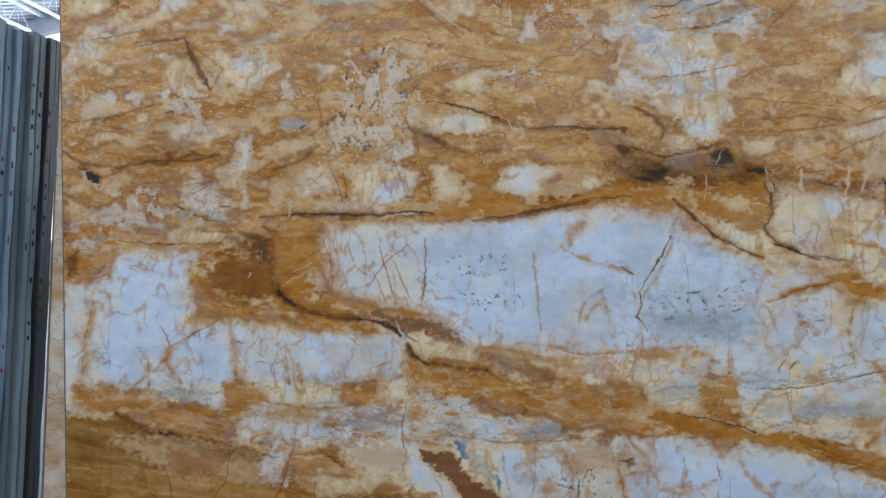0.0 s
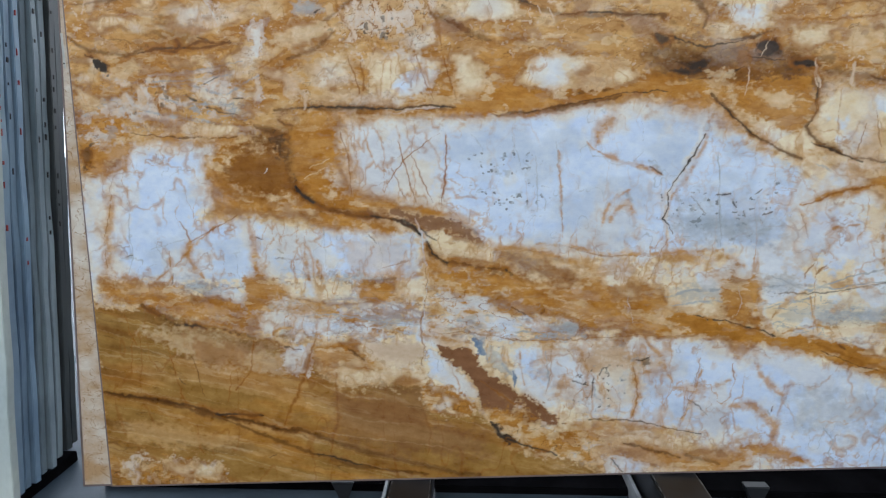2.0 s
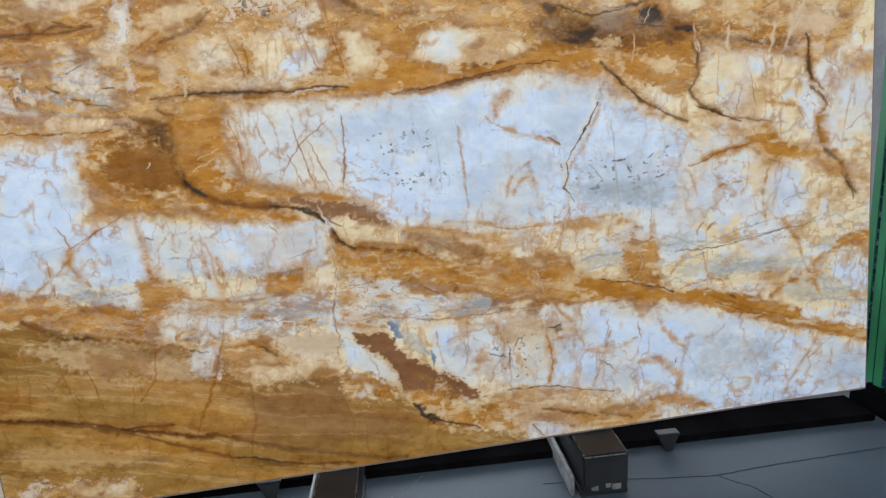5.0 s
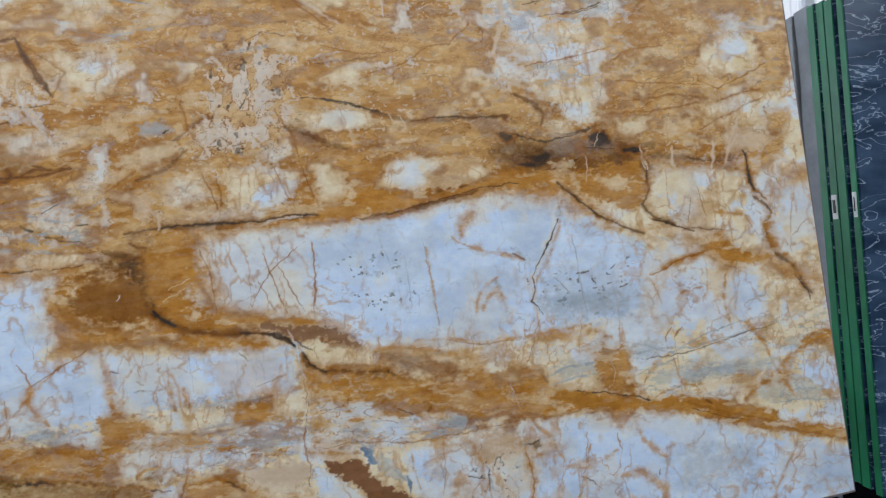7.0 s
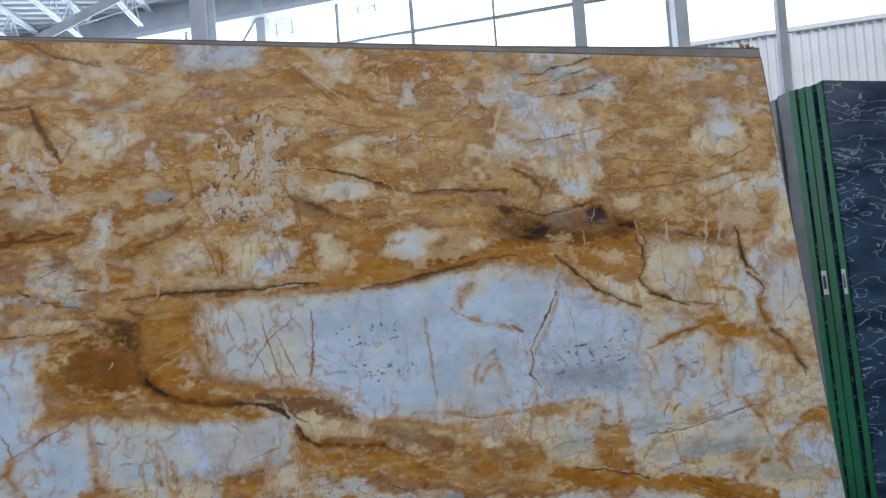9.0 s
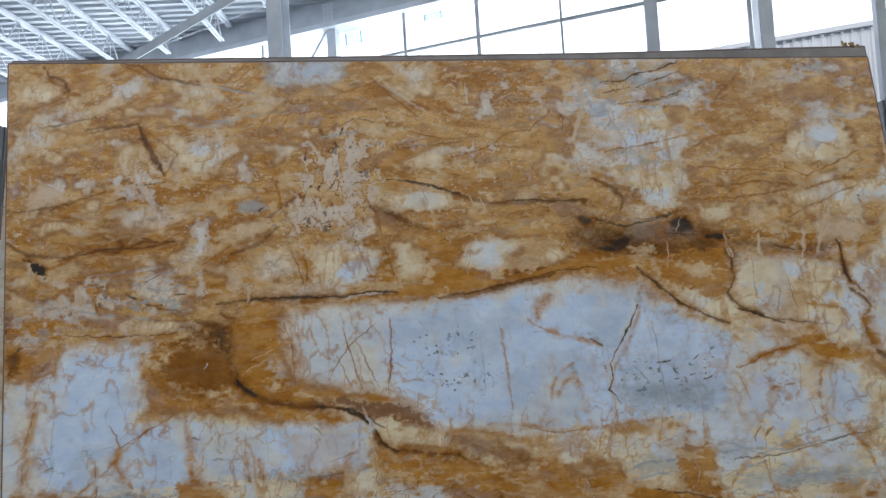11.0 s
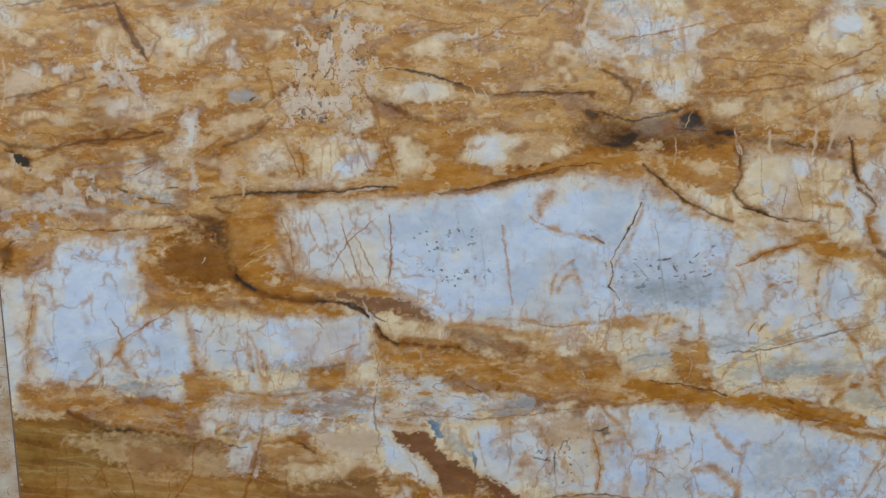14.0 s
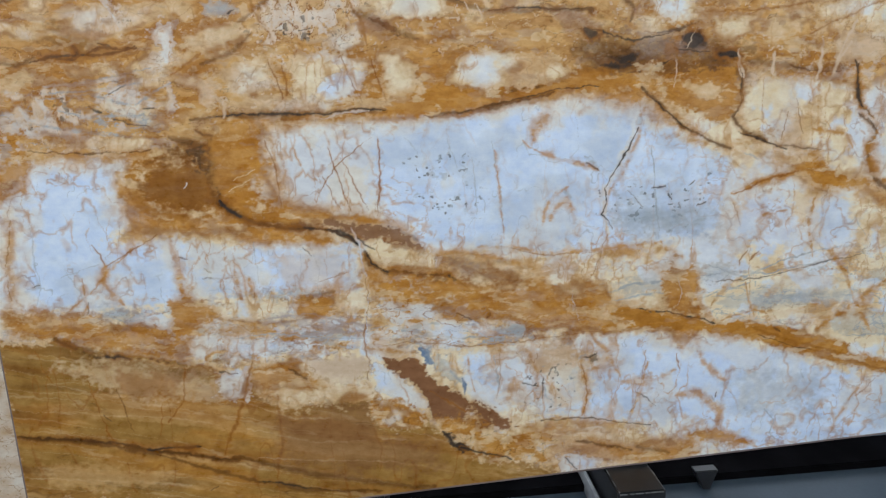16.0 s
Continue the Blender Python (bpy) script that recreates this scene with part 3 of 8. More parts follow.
stain([(0.368, 0.446), (0.553, 0.456), (0.812, 0.431), (1.106, 0.398), (0.937, 0.307), (0.494, 0.280), (0.450, 0.359)])
stain([(0.265, 0.724), (0.490, 0.744), (0.642, 0.694), (0.797, 0.564), (0.796, 0.443), (0.598, 0.478), (0.444, 0.496), (0.330, 0.517), (0.243, 0.650)])
# top zone: pale clasts
patch(CREAM, [(-0.983, 2.124), (-0.911, 2.193), (-0.853, 2.172), (-0.847, 2.142), (-0.924, 2.074), (-0.998, 2.045), (-1.056, 2.066)], 0.01, 0.012, 0.75)
patch(WHITE, [(-0.966, 2.144), (-0.910, 2.177), (-0.872, 2.172), (-0.889, 2.133), (-0.941, 2.113)], 0.01, 0.012, 0.8)
patch(CREAM, [(-0.798, 2.235), (-0.684, 2.240), (-0.682, 2.189), (-0.758, 2.181)], 0.02, 0.02, 0.6)
patch(GREY, [(-0.752, 2.042), (-0.638, 2.026), (-0.601, 2.049), (-0.562, 2.010), (-0.600, 2.020), (-0.712, 2.008)], 0.012, 0.01, 0.5)
patch(PALE, [(-1.190, 1.845), (-1.135, 1.853), (-1.094, 1.805), (-1.128, 1.749), (-1.199, 1.712), (-1.222, 1.769)], 0.008, 0.014, 0.8)
patch(WHITE, [(-0.922, 1.780), (-0.872, 1.812), (-0.865, 1.859), (-0.850, 1.830), (-0.815, 1.792), (-0.803, 1.745), (-0.831, 1.754), (-0.871, 1.793), (-0.906, 1.769)], 0.006, 0.012, 0.9)
patch(WHITE, [(-1.204, 1.970), (-1.232, 2.019), (-1.213, 2.019), (-1.197, 1.980)], 0.006, 0.01, 0.8)
patch(WHITE, [(-0.665, 1.530), (-0.652, 1.520), (-0.645, 1.466), (-0.660, 1.439), (-0.667, 1.493)], 0.006, 0.012, 0.8)
patch(WHITE, [(0.115, 1.936), (0.149, 1.941), (0.134, 1.918)], 0.006, 0.008, 0.8)
patch(WHITE, [(0.003, 1.953), (0.059, 1.939), (0.021, 1.928)], 0.006, 0.008, 0.8)
patch(WHITE, [(0.383, 1.842), (0.411, 1.851), (0.401, 1.826)], 0.006, 0.008, 0.7)
patch(GREY, [(0.561, 2.219), (0.920, 2.230), (0.934, 2.148), (0.993, 2.128), (0.928, 2.067), (0.749, 2.068), (0.633, 2.108), (0.535, 2.088)], 0.012, 0.014, 0.55)
patch(WHITE, [(0.788, 2.068), (0.850, 2.098), (0.972, 2.128), (1.011, 2.112), (0.929, 2.083)], 0.008, 0.01, 0.85)
patch(CREAM, [(0.553, 2.068), (0.727, 2.028), (0.741, 1.948), (0.642, 1.910), (0.548, 1.969)], 0.012, 0.014, 0.85)
patch(GREY, [(1.326, 2.200), (1.455, 2.232), (1.535, 2.195), (1.427, 2.169)], 0.01, 0.012, 0.8)
patch(CREAM, [(1.388, 1.804), (1.513, 1.822), (1.616, 1.821), (1.626, 1.731), (1.483, 1.743), (1.404, 1.764)], 0.01, 0.016, 0.85)
patch(GREY, [(1.356, 2.087), (1.442, 2.111), (1.459, 2.082), (1.374, 2.056)], 0.006, 0.01, 0.7)
patch(PALE, [(1.335, 1.686), (1.479, 1.703), (1.533, 1.644), (1.445, 1.587), (1.345, 1.589)], 0.01, 0.012, 0.7)
patch(WHITE, [(0.547, 1.950), (0.564, 1.979), (0.594, 1.920), (0.599, 1.833), (0.580, 1.837), (0.563, 1.891)], 0.006, 0.01, 1.0)
# pale crushed patch
patch(PALE, [(-0.297, 1.967), (-0.222, 1.976), (-0.128, 1.906), (-0.091, 1.810), (-0.128, 1.698), (-0.220, 1.643), (-0.330, 1.663), (-0.368, 1.739), (-0.314, 1.832)], 0.02, 0.03, 0.2)
crush([(-0.316, 1.977), (-0.203, 1.975), (-0.110, 1.897), (-0.063, 1.791), (-0.128, 1.679), (-0.220, 1.634), (-0.340, 1.660), (-0.396, 1.730), (-0.342, 1.833)])
crush([(-1.091, 1.499), (-1.038, 1.526), (-0.927, 1.488), (-0.941, 1.416), (-1.066, 1.400)])
crush([(-0.913, 1.879), (-0.838, 1.878), (-0.794, 1.744), (-0.764, 1.697), (-0.810, 1.698), (-0.889, 1.783)])
crush([(0.498, 2.128), (0.636, 2.148), (0.627, 1.989), (0.599, 1.833), (0.544, 1.891), (0.501, 1.989)])
frost([(0.640, 2.229), (1.000, 2.220), (0.996, 1.927), (0.870, 1.829), (0.643, 1.930)])
frost([(1.286, 2.211), (1.579, 2.212), (1.568, 1.943), (1.325, 1.985)])
# top zone: dark and rusty marks
vein(RUST, [(-1.181, 2.221), (-1.188, 2.193), (-1.158, 2.166), (-1.109, 2.146), (-1.112, 2.106), (-1.171, 2.087)], 0.01, 0.7, 0.8)
vein(RUST, [(-0.948, 2.230), (-0.873, 2.202), (-0.834, 2.182), (-0.681, 2.169), (-0.508, 2.127)], 0.008, 0.7, 0.7)
vein(GREY, [(-0.873, 2.202), (-0.815, 2.171), (-0.623, 2.149), (-0.489, 2.123)], 0.005, 0.7, 0.6)
vein(RUST, [(-0.128, 2.181), (-0.071, 2.131), (-0.014, 2.120), (0.023, 2.090), (0.080, 2.059)], 0.009, 0.7, 0.7)
vein(GREY, [(-0.109, 2.161), (-0.033, 2.120), (0.004, 2.100)], 0.008, 0.6, 0.6)
vein(DEEP, [(-0.016, 1.934), (0.078, 1.938), (0.172, 1.951)], 0.008, 0.7, 0.5)
vein(DEEP, [(-1.265, 1.402), (-1.214, 1.330), (-1.216, 1.242)], 0.02, 0.8, 0.7)
vein(RUST, [(-0.657, 1.557), (-0.586, 1.602), (-0.514, 1.647), (-0.441, 1.693)], 0.01, 0.7, 0.7)
vein(DEEP, [(0.565, 1.567), (0.718, 1.583), (0.891, 1.579), (1.064, 1.557)], 0.05, 0.9, 0.7)
vein(GREY, [(0.715, 2.158), (0.786, 2.179), (0.838, 2.209), (0.919, 2.226)], 0.004, 0.6, 0.7)
vein(GREY, [(0.809, 2.078), (0.911, 2.108), (1.014, 2.138)], 0.004, 0.6, 0.6)
vein(RUST, [(0.944, 2.027), (1.028, 2.067), (1.118, 2.169), (1.142, 2.210)], 0.01, 0.7, 0.6)
vein(PALE, [(1.146, 2.210), (1.153, 2.159), (1.159, 2.128)], 0.005, 0.6, 0.8)
vein(PALE, [(1.164, 2.118), (1.236, 2.124), (1.317, 2.111)], 0.005, 0.6, 0.7)
vein(PALE, [(1.044, 2.016), (1.009, 1.957), (0.947, 1.927)], 0.006, 0.6, 0.8)
# whitish sparry streaks
vein(PALE, [(0.790, 1.516), (0.711, 1.471)], 0.004, 0.6, 0.8)
# rusty band over the white lens
vein(OCHRE, [(0.543, 1.514), (0.724, 1.502), (0.845, 1.429), (0.947, 1.356)], 0.05, 0.9, 0.7)
vein(OCHRE, [(-0.577, 1.340), (-0.471, 1.410), (-0.291, 1.434), (-0.110, 1.450), (0.071, 1.457), (0.216, 1.473)], 0.04, 0.9, 0.9)
vein(OCHRE, [(0.216, 1.491), (0.399, 1.525), (0.581, 1.550), (0.762, 1.529), (0.849, 1.483)], 0.05, 0.9, 0.8)
vein(DEEP, [(-0.110, 1.459), (0.071, 1.471), (0.216, 1.491), (0.362, 1.516), (0.508, 1.542)], 0.012, 0.8, 0.9)
vein(OCHRE, [(-0.002, 1.476), (0.162, 1.501), (0.326, 1.526)], 0.035, 0.9, 0.9)
patch(OCHRE, [(-0.183, 1.478), (-0.128, 1.495), (0.072, 1.529), (0.181, 1.546), (0.216, 1.491), (0.071, 1.466), (-0.110, 1.459)], 0.012, 0.014, 0.95)
patch(OCHRE, [(0.054, 1.603), (0.164, 1.601), (0.181, 1.528), (0.125, 1.492), (0.053, 1.511)], 0.012, 0.014, 0.8)
vein(OCHRE, [(-0.365, 1.517), (-0.348, 1.608), (-0.338, 1.553), (-0.292, 1.498)], 0.02, 0.8, 0.8)
vein(OCHRE, [(0.471, 1.524), (0.450, 1.452), (0.401, 1.354)], 0.03, 0.9, 0.7)
vein(OCHRE, [(0.542, 1.487), (0.759, 1.484)], 0.05, 0.9, 0.5)
# brown knot and hook
patch(WHITE, [(-0.647, 1.243), (-0.641, 1.257), (-0.637, 1.235)], 0.005, 0.006, 0.8)
vein(OCHRE, [(-1.168, 1.208), (-1.098, 1.234), (-1.082, 1.296), (-0.994, 1.331), (-0.743, 1.338)], 0.03, 0.9, 0.85)
vein(OCHRE, [(-1.241, 1.226), (-1.171, 1.261), (-1.138, 1.332)], 0.05, 0.9, 0.85)
vein(CREAM, [(-0.815, 1.365), (-0.725, 1.368)], 0.02, 0.8, 0.9)
vein(WHITE, [(-1.227, 1.333), (-1.264, 1.342)], 0.018, 0.7, 0.9)
vein(WHITE, [(-1.089, 1.476), (-1.070, 1.448), (-1.087, 1.421)], 0.014, 0.7, 0.95)
vein(WHITE, [(-1.035, 1.493), (-1.007, 1.457), (-1.015, 1.424), (-1.088, 1.439)], 0.016, 0.7, 0.95)
vein(GREY, [(-1.051, 1.421), (-0.924, 1.402), (-0.780, 1.383)], 0.01, 0.7, 0.8)
vein(PALE, [(-1.156, 1.350), (-1.120, 1.332), (-1.127, 1.296)], 0.006, 0.6, 0.7)
# left white block veins
vein(GREY, [(-1.094, 1.119), (-1.090, 1.047), (-1.082, 0.955), (-1.093, 0.880)], 0.003, 0.7, 0.6)
vein(GREY, [(-1.128, 0.931), (-1.088, 0.945), (-1.092, 0.973)], 0.014, 0.8, 0.6)
vein(OCHRE, [(-1.008, 0.864), (-0.948, 0.914), (-0.889, 0.972), (-0.830, 1.029), (-0.801, 1.057)], 0.006, 0.7, 0.7)
vein(GREY, [(-1.009, 0.995), (-0.976, 0.931), (-0.950, 0.886)], 0.003, 0.6, 0.7)
vein(OCHRE, [(-0.674, 0.962), (-0.658, 0.879), (-0.632, 0.805), (-0.673, 0.707)], 0.035, 0.9, 0.85)
vein(WHITE, [(-0.851, 0.982), (-0.720, 0.978), (-0.685, 0.934)], 0.03, 0.9, 0.6)
vein(RUST, [(-0.457, 0.943), (-0.448, 0.869), (-0.464, 0.774)], 0.0035, 0.6, 0.8)
vein(OCHRE, [(-0.315, 0.921), (-0.206, 0.916), (-0.124, 0.929)], 0.03, 0.9, 0.7)
vein(OCHRE, [(-0.751, 1.138), (-0.661, 1.116), (-0.533, 1.103), (-0.443, 1.079), (-0.316, 1.084), (-0.208, 1.070)], 0.03, 0.9, 0.8)
vein(OCHRE, [(-0.827, 1.092), (-0.715, 1.132)], 0.025, 0.9, 0.6)
vein(GREY, [(-0.280, 1.058), (-0.252, 0.987), (-0.260, 0.914)], 0.003, 0.6, 0.6)
vein(CREAM, [(-0.316, 1.039), (-0.136, 1.028)], 0.02, 0.8, 0.5)
# dark seam under the knot
vein(OCHRE, [(-0.824, 1.255), (-0.784, 1.168), (-0.641, 1.128)], 0.06, 0.9, 0.8)
vein(RUST, [(-0.791, 1.307), (-0.805, 1.237), (-0.748, 1.167), (-0.605, 1.134)], 0.02, 0.9, 0.7)
vein(RUST, [(-0.434, 1.374), (-0.414, 1.285), (-0.359, 1.180), (-0.217, 1.147), (-0.076, 1.128)], 0.025, 0.9, 0.8)
vein(OCHRE, [(-0.138, 1.134), (-0.032, 1.124), (0.040, 1.105)], 0.016, 0.9, 0.8)
vein(DEEP, [(-0.013, 1.100), (0.050, 1.070)], 0.012, 0.8, 0.6)
vein(OCHRE, [(-0.118, 1.029), (-0.062, 0.986), (0.045, 0.981), (0.154, 0.949)], 0.04, 0.9, 0.9)
vein(CREAM, [(-0.046, 1.031), (0.044, 1.008), (0.097, 1.010)], 0.018, 0.8, 0.8)
patch(DEEP, [(0.141, 1.017), (0.257, 0.998), (0.223, 0.979), (0.152, 0.985)], 0.02, 0.015, 0.5)
vein(OCHRE, [(0.097, 1.022), (0.150, 1.021), (0.256, 1.016), (0.328, 1.001), (0.418, 0.969)], 0.02, 0.9, 0.8)
# central rusty band
patch(OCHRE, [(-0.120, 0.992), (0.064, 0.960), (0.263, 0.914), (0.511, 0.910), (0.854, 0.960), (0.939, 0.837), (0.783, 0.830), (0.612, 0.776), (0.436, 0.749), (0.166, 0.737), (-0.091, 0.744)], 0.03, 0.03, 0.45)
patch(OCHRE, [(-0.116, 0.975), (-0.025, 0.951), (0.119, 0.930), (0.265, 0.890), (0.442, 0.888), (0.601, 0.886), (0.782, 0.839), (0.961, 0.802), (1.141, 0.758), (1.351, 0.719), (1.359, 0.676), (1.200, 0.711), (1.057, 0.740), (0.879, 0.761), (0.703, 0.762), (0.525, 0.763), (0.415, 0.786), (0.250, 0.834), (0.086, 0.873), (-0.059, 0.885), (-0.105, 0.902)], 0.02, 0.02, 0.85)
vein(OCHRE, [(0.158, 0.876), (0.339, 0.847), (0.518, 0.837), (0.696, 0.826)], 0.05, 0.9, 0.6)
drift_grey([(0.086, 0.882), (0.266, 0.863), (0.476, 0.908), (0.684, 0.935), (0.776, 0.885), (0.748, 0.829), (0.525, 0.763), (0.256, 0.741), (0.111, 0.744)])
drift_grey([(-0.668, 0.879), (-0.315, 0.893), (-0.123, 0.883), (-0.118, 0.714), (-0.314, 0.695), (-0.578, 0.692)])
vein(TAN, [(0.102, 0.911), (0.249, 0.862), (0.431, 0.814)], 0.02, 0.8, 0.6)
vein(WHITE, [(0.362, 0.900), (0.389, 0.895)], 0.014, 0.8, 0.8)
vein(WHITE, [(0.479, 0.872), (0.498, 0.863)], 0.01, 0.8, 0.8)
vein(GREY, [(0.476, 0.908), (0.600, 0.895), (0.669, 0.907)], 0.03, 0.8, 0.6)
vein(WHITE, [(0.169, 0.840), (0.204, 0.860)], 0.012, 0.8, 0.8)
vein(GREY, [(-0.111, 0.790), (-0.020, 0.804), (0.089, 0.818)], 0.004, 0.7, 0.6)
vein(RED, [(-0.296, 0.810), (-0.203, 0.786), (-0.129, 0.770)], 0.012, 0.8, 0.4)
vein(WHITE, [(-0.205, 0.861), (-0.150, 0.872), (-0.149, 0.826)], 0.018, 0.8, 0.7)
vein(WHITE, [(-0.653, 0.747), (-0.595, 0.768), (-0.539, 0.752), (-0.596, 0.730)], 0.02, 0.8, 0.85)
vein(WHITE, [(-0.634, 0.747), (-0.520, 0.762)], 0.018, 0.8, 0.8)
vein(GREY, [(-0.634, 0.738), (-0.520, 0.733)], 0.004, 0.7, 0.7)
vein(DEEP, [(-0.206, 0.916), (-0.315, 0.893)], 0.012, 0.8, 0.6)
patch(OCHRE, [(0.878, 0.812), (1.078, 0.775), (1.285, 0.724), (1.499, 0.668), (1.765, 0.607), (1.768, 0.565), (1.501, 0.623), (1.287, 0.680), (1.079, 0.739), (0.878, 0.770), (0.760, 0.782), (0.760, 0.811)], 0.008, 0.006, 0.97)
vein(RUST, [(1.038, 0.766), (1.202, 0.730), (1.392, 0.672), (1.544, 0.624), (1.745, 0.571)], 0.01, 0.8, 0.6)
vein(GREY, [(1.201, 0.754), (1.243, 0.757)], 0.008, 0.7, 0.7)
vein(GREY, [(1.077, 0.857), (1.199, 0.865), (1.364, 0.874)], 0.012, 0.8, 0.55)
vein(GREY, [(1.078, 0.818), (1.139, 0.824), (1.160, 0.793)], 0.003, 0.7, 0.7)
vein(WHITE, [(1.157, 0.910), (1.280, 0.912), (1.385, 0.896)], 0.03, 0.9, 0.6)
vein(OCHRE, [(1.370, 1.014), (1.424, 0.952), (1.459, 0.872), (1.493, 0.810), (1.539, 0.736)], 0.01, 0.8, 0.8)
vein(OCHRE, [(1.347, 0.750), (1.409, 0.796), (1.492, 0.850), (1.574, 0.914), (1.700, 0.966)], 0.022, 0.8, 0.9)
vein(OCHRE, [(1.573, 0.934), (1.701, 0.956), (1.725, 0.915)], 0.03, 0.8, 0.85)
vein(OCHRE, [(1.305, 0.763), (1.451, 0.813), (1.535, 0.827)], 0.03, 0.9, 0.6)
patch(WHITE, [(1.556, 0.846), (1.640, 0.880), (1.749, 0.884), (1.756, 0.752), (1.646, 0.769), (1.579, 0.804)], 0.012, 0.008, 0.95)
vein(GREY, [(1.454, 0.732), (1.583, 0.733), (1.737, 0.712)], 0.004, 0.7, 0.7)
vein(GREY, [(1.559, 0.785), (1.582, 0.754)], 0.006, 0.7, 0.6)
# lower white lens
vein(RUST, [(0.101, 0.938), (0.229, 0.888), (0.373, 0.867), (0.516, 0.855)], 0.014, 0.8, 0.7)
vein(OCHRE, [(-0.315, 0.893), (-0.205, 0.861), (-0.122, 0.846)], 0.03, 0.9, 0.7)
vein(RUST, [(-0.668, 0.869), (-0.538, 0.828), (-0.389, 0.815), (-0.241, 0.841)], 0.008, 0.8, 0.7)
vein(RUST, [(-0.953, 0.829), (-0.803, 0.797), (-0.690, 0.764)], 0.008, 0.8, 0.6)
vein(OCHRE, [(-1.184, 0.828), (-1.031, 0.816), (-0.898, 0.793)], 0.03, 0.9, 0.7)
vein(RUST, [(1.249, 1.311), (1.332, 1.243), (1.394, 1.222)], 0.006, 0.8, 0.7)
vein(OCHRE, [(1.032, 1.363), (1.150, 1.323), (1.270, 1.282)], 0.03, 0.9, 0.6)
vein(OCHRE, [(1.456, 1.219), (1.562, 1.158), (1.669, 1.134)], 0.04, 0.9, 0.6)
vein(OCHRE, [(0.604, 0.755), (0.661, 0.693), (0.699, 0.612)], 0.012, 0.8, 0.7)
vein(OCHRE, [(0.937, 0.730), (0.978, 0.648), (1.060, 0.582)], 0.016, 0.8, 0.6)
vein(OCHRE, [(0.394, 0.714), (0.429, 0.634), (0.417, 0.538)], 0.01, 0.8, 0.6)
patch(GREY, [(1.484, 0.526), (1.725, 0.526), (1.754, 0.418), (1.509, 0.440)], 0.06, 0.04, 0.25)
vein(GREY, [(1.309, 0.622), (1.321, 0.580)], 0.003, 0.7, 0.6)
vein(OCHRE, [(1.525, 0.584), (1.505, 0.545), (1.443, 0.446), (1.424, 0.384)], 0.01, 0.8, 0.6)
vein(RUST, [(1.568, 0.581), (1.505, 0.524)], 0.004, 0.8, 0.7)
vein(OCHRE, [(0.979, 0.385), (1.010, 0.403), (1.083, 0.396), (1.168, 0.357)], 0.02, 0.8, 0.9)
vein(CREAM, [(1.000, 0.363), (1.083, 0.365)], 0.02, 0.8, 0.8)
vein(GREY, [(0.564, 0.677), (0.593, 0.686)], 0.014, 0.8, 0.7)
vein(GREY, [(1.009, 0.535), (1.020, 0.514)], 0.006, 0.7, 0.7)
vein(GREY, [(0.448, 0.613), (0.455, 0.554), (0.483, 0.532)], 0.004, 0.7, 0.5)
vein(RUST, [(0.301, 0.721), (0.307, 0.644), (0.298, 0.549)], 0.003, 0.7, 0.6)
vein(OCHRE, [(0.353, 0.621), (0.332, 0.546)], 0.02, 0.9, 0.6)
dots([(0.373, 0.639), (0.545, 0.663), (0.541, 0.527), (0.406, 0.519)])
# diagonal red vein and pale block below
vein(OCHRE, [(-0.119, 0.733), (-0.035, 0.718), (0.039, 0.712)], 0.012, 0.8, 0.8)
vein(GREY, [(0.052, 0.741), (0.086, 0.685), (0.106, 0.648)], 0.012, 0.7, 0.9)
vein(BLUE, [(0.057, 0.722), (0.081, 0.675)], 0.008, 0.7, 0.9)
vein(BLUE, [(0.187, 0.623), (0.199, 0.594)], 0.009, 0.7, 1.0)
vein(GREY, [(0.152, 0.640), (0.195, 0.604)], 0.012, 0.7, 0.7)
patch(CREAM, [(-0.465, 0.659), (-0.314, 0.695), (-0.118, 0.704), (-0.109, 0.559), (-0.200, 0.584), (-0.313, 0.558), (-0.427, 0.552), (-0.465, 0.600)], 0.012, 0.016, 0.5)
vein(OCHRE, [(-0.389, 0.682), (-0.332, 0.646), (-0.276, 0.629)], 0.02, 0.9, 0.8)
vein(OCHRE, [(-0.456, 0.571), (-0.313, 0.611), (-0.200, 0.590), (-0.115, 0.598)], 0.03, 0.9, 0.8)
vein(OCHRE, [(-0.465, 0.663), (-0.389, 0.678), (-0.314, 0.689)], 0.024, 0.9, 0.8)
vein(RUST, [(-0.313, 0.608), (-0.219, 0.589), (-0.162, 0.572)], 0.006, 0.8, 0.7)
vein(PALE, [(-0.295, 0.667), (-0.164, 0.673)], 0.03, 0.9, 0.6)
patch(OCHRE, [(-0.219, 0.593), (-0.115, 0.598), (-0.108, 0.519), (-0.199, 0.534)], 0.02, 0.015, 0.7)
# bottom mixed strip
patch(TAN, [(0.085, 0.510), (0.187, 0.515), (0.276, 0.440), (0.370, 0.426), (0.485, 0.388), (0.470, 0.340), (0.300, 0.351), (0.185, 0.391), (0.126, 0.432)], 0.012, 0.02, 0.9)
crush2([(0.104, 0.501), (0.187, 0.515), (0.294, 0.441), (0.483, 0.402), (0.489, 0.341), (0.301, 0.345), (0.146, 0.413)])
patch(OCHRE, [(0.368, 0.446), (0.553, 0.456), (0.814, 0.411), (0.981, 0.391), (0.935, 0.317), (0.492, 0.301), (0.450, 0.359)], 0.02, 0.02, 0.7)
vein(CREAM, [(0.510, 0.413), (0.648, 0.417), (0.797, 0.400)], 0.02, 0.8, 0.8)
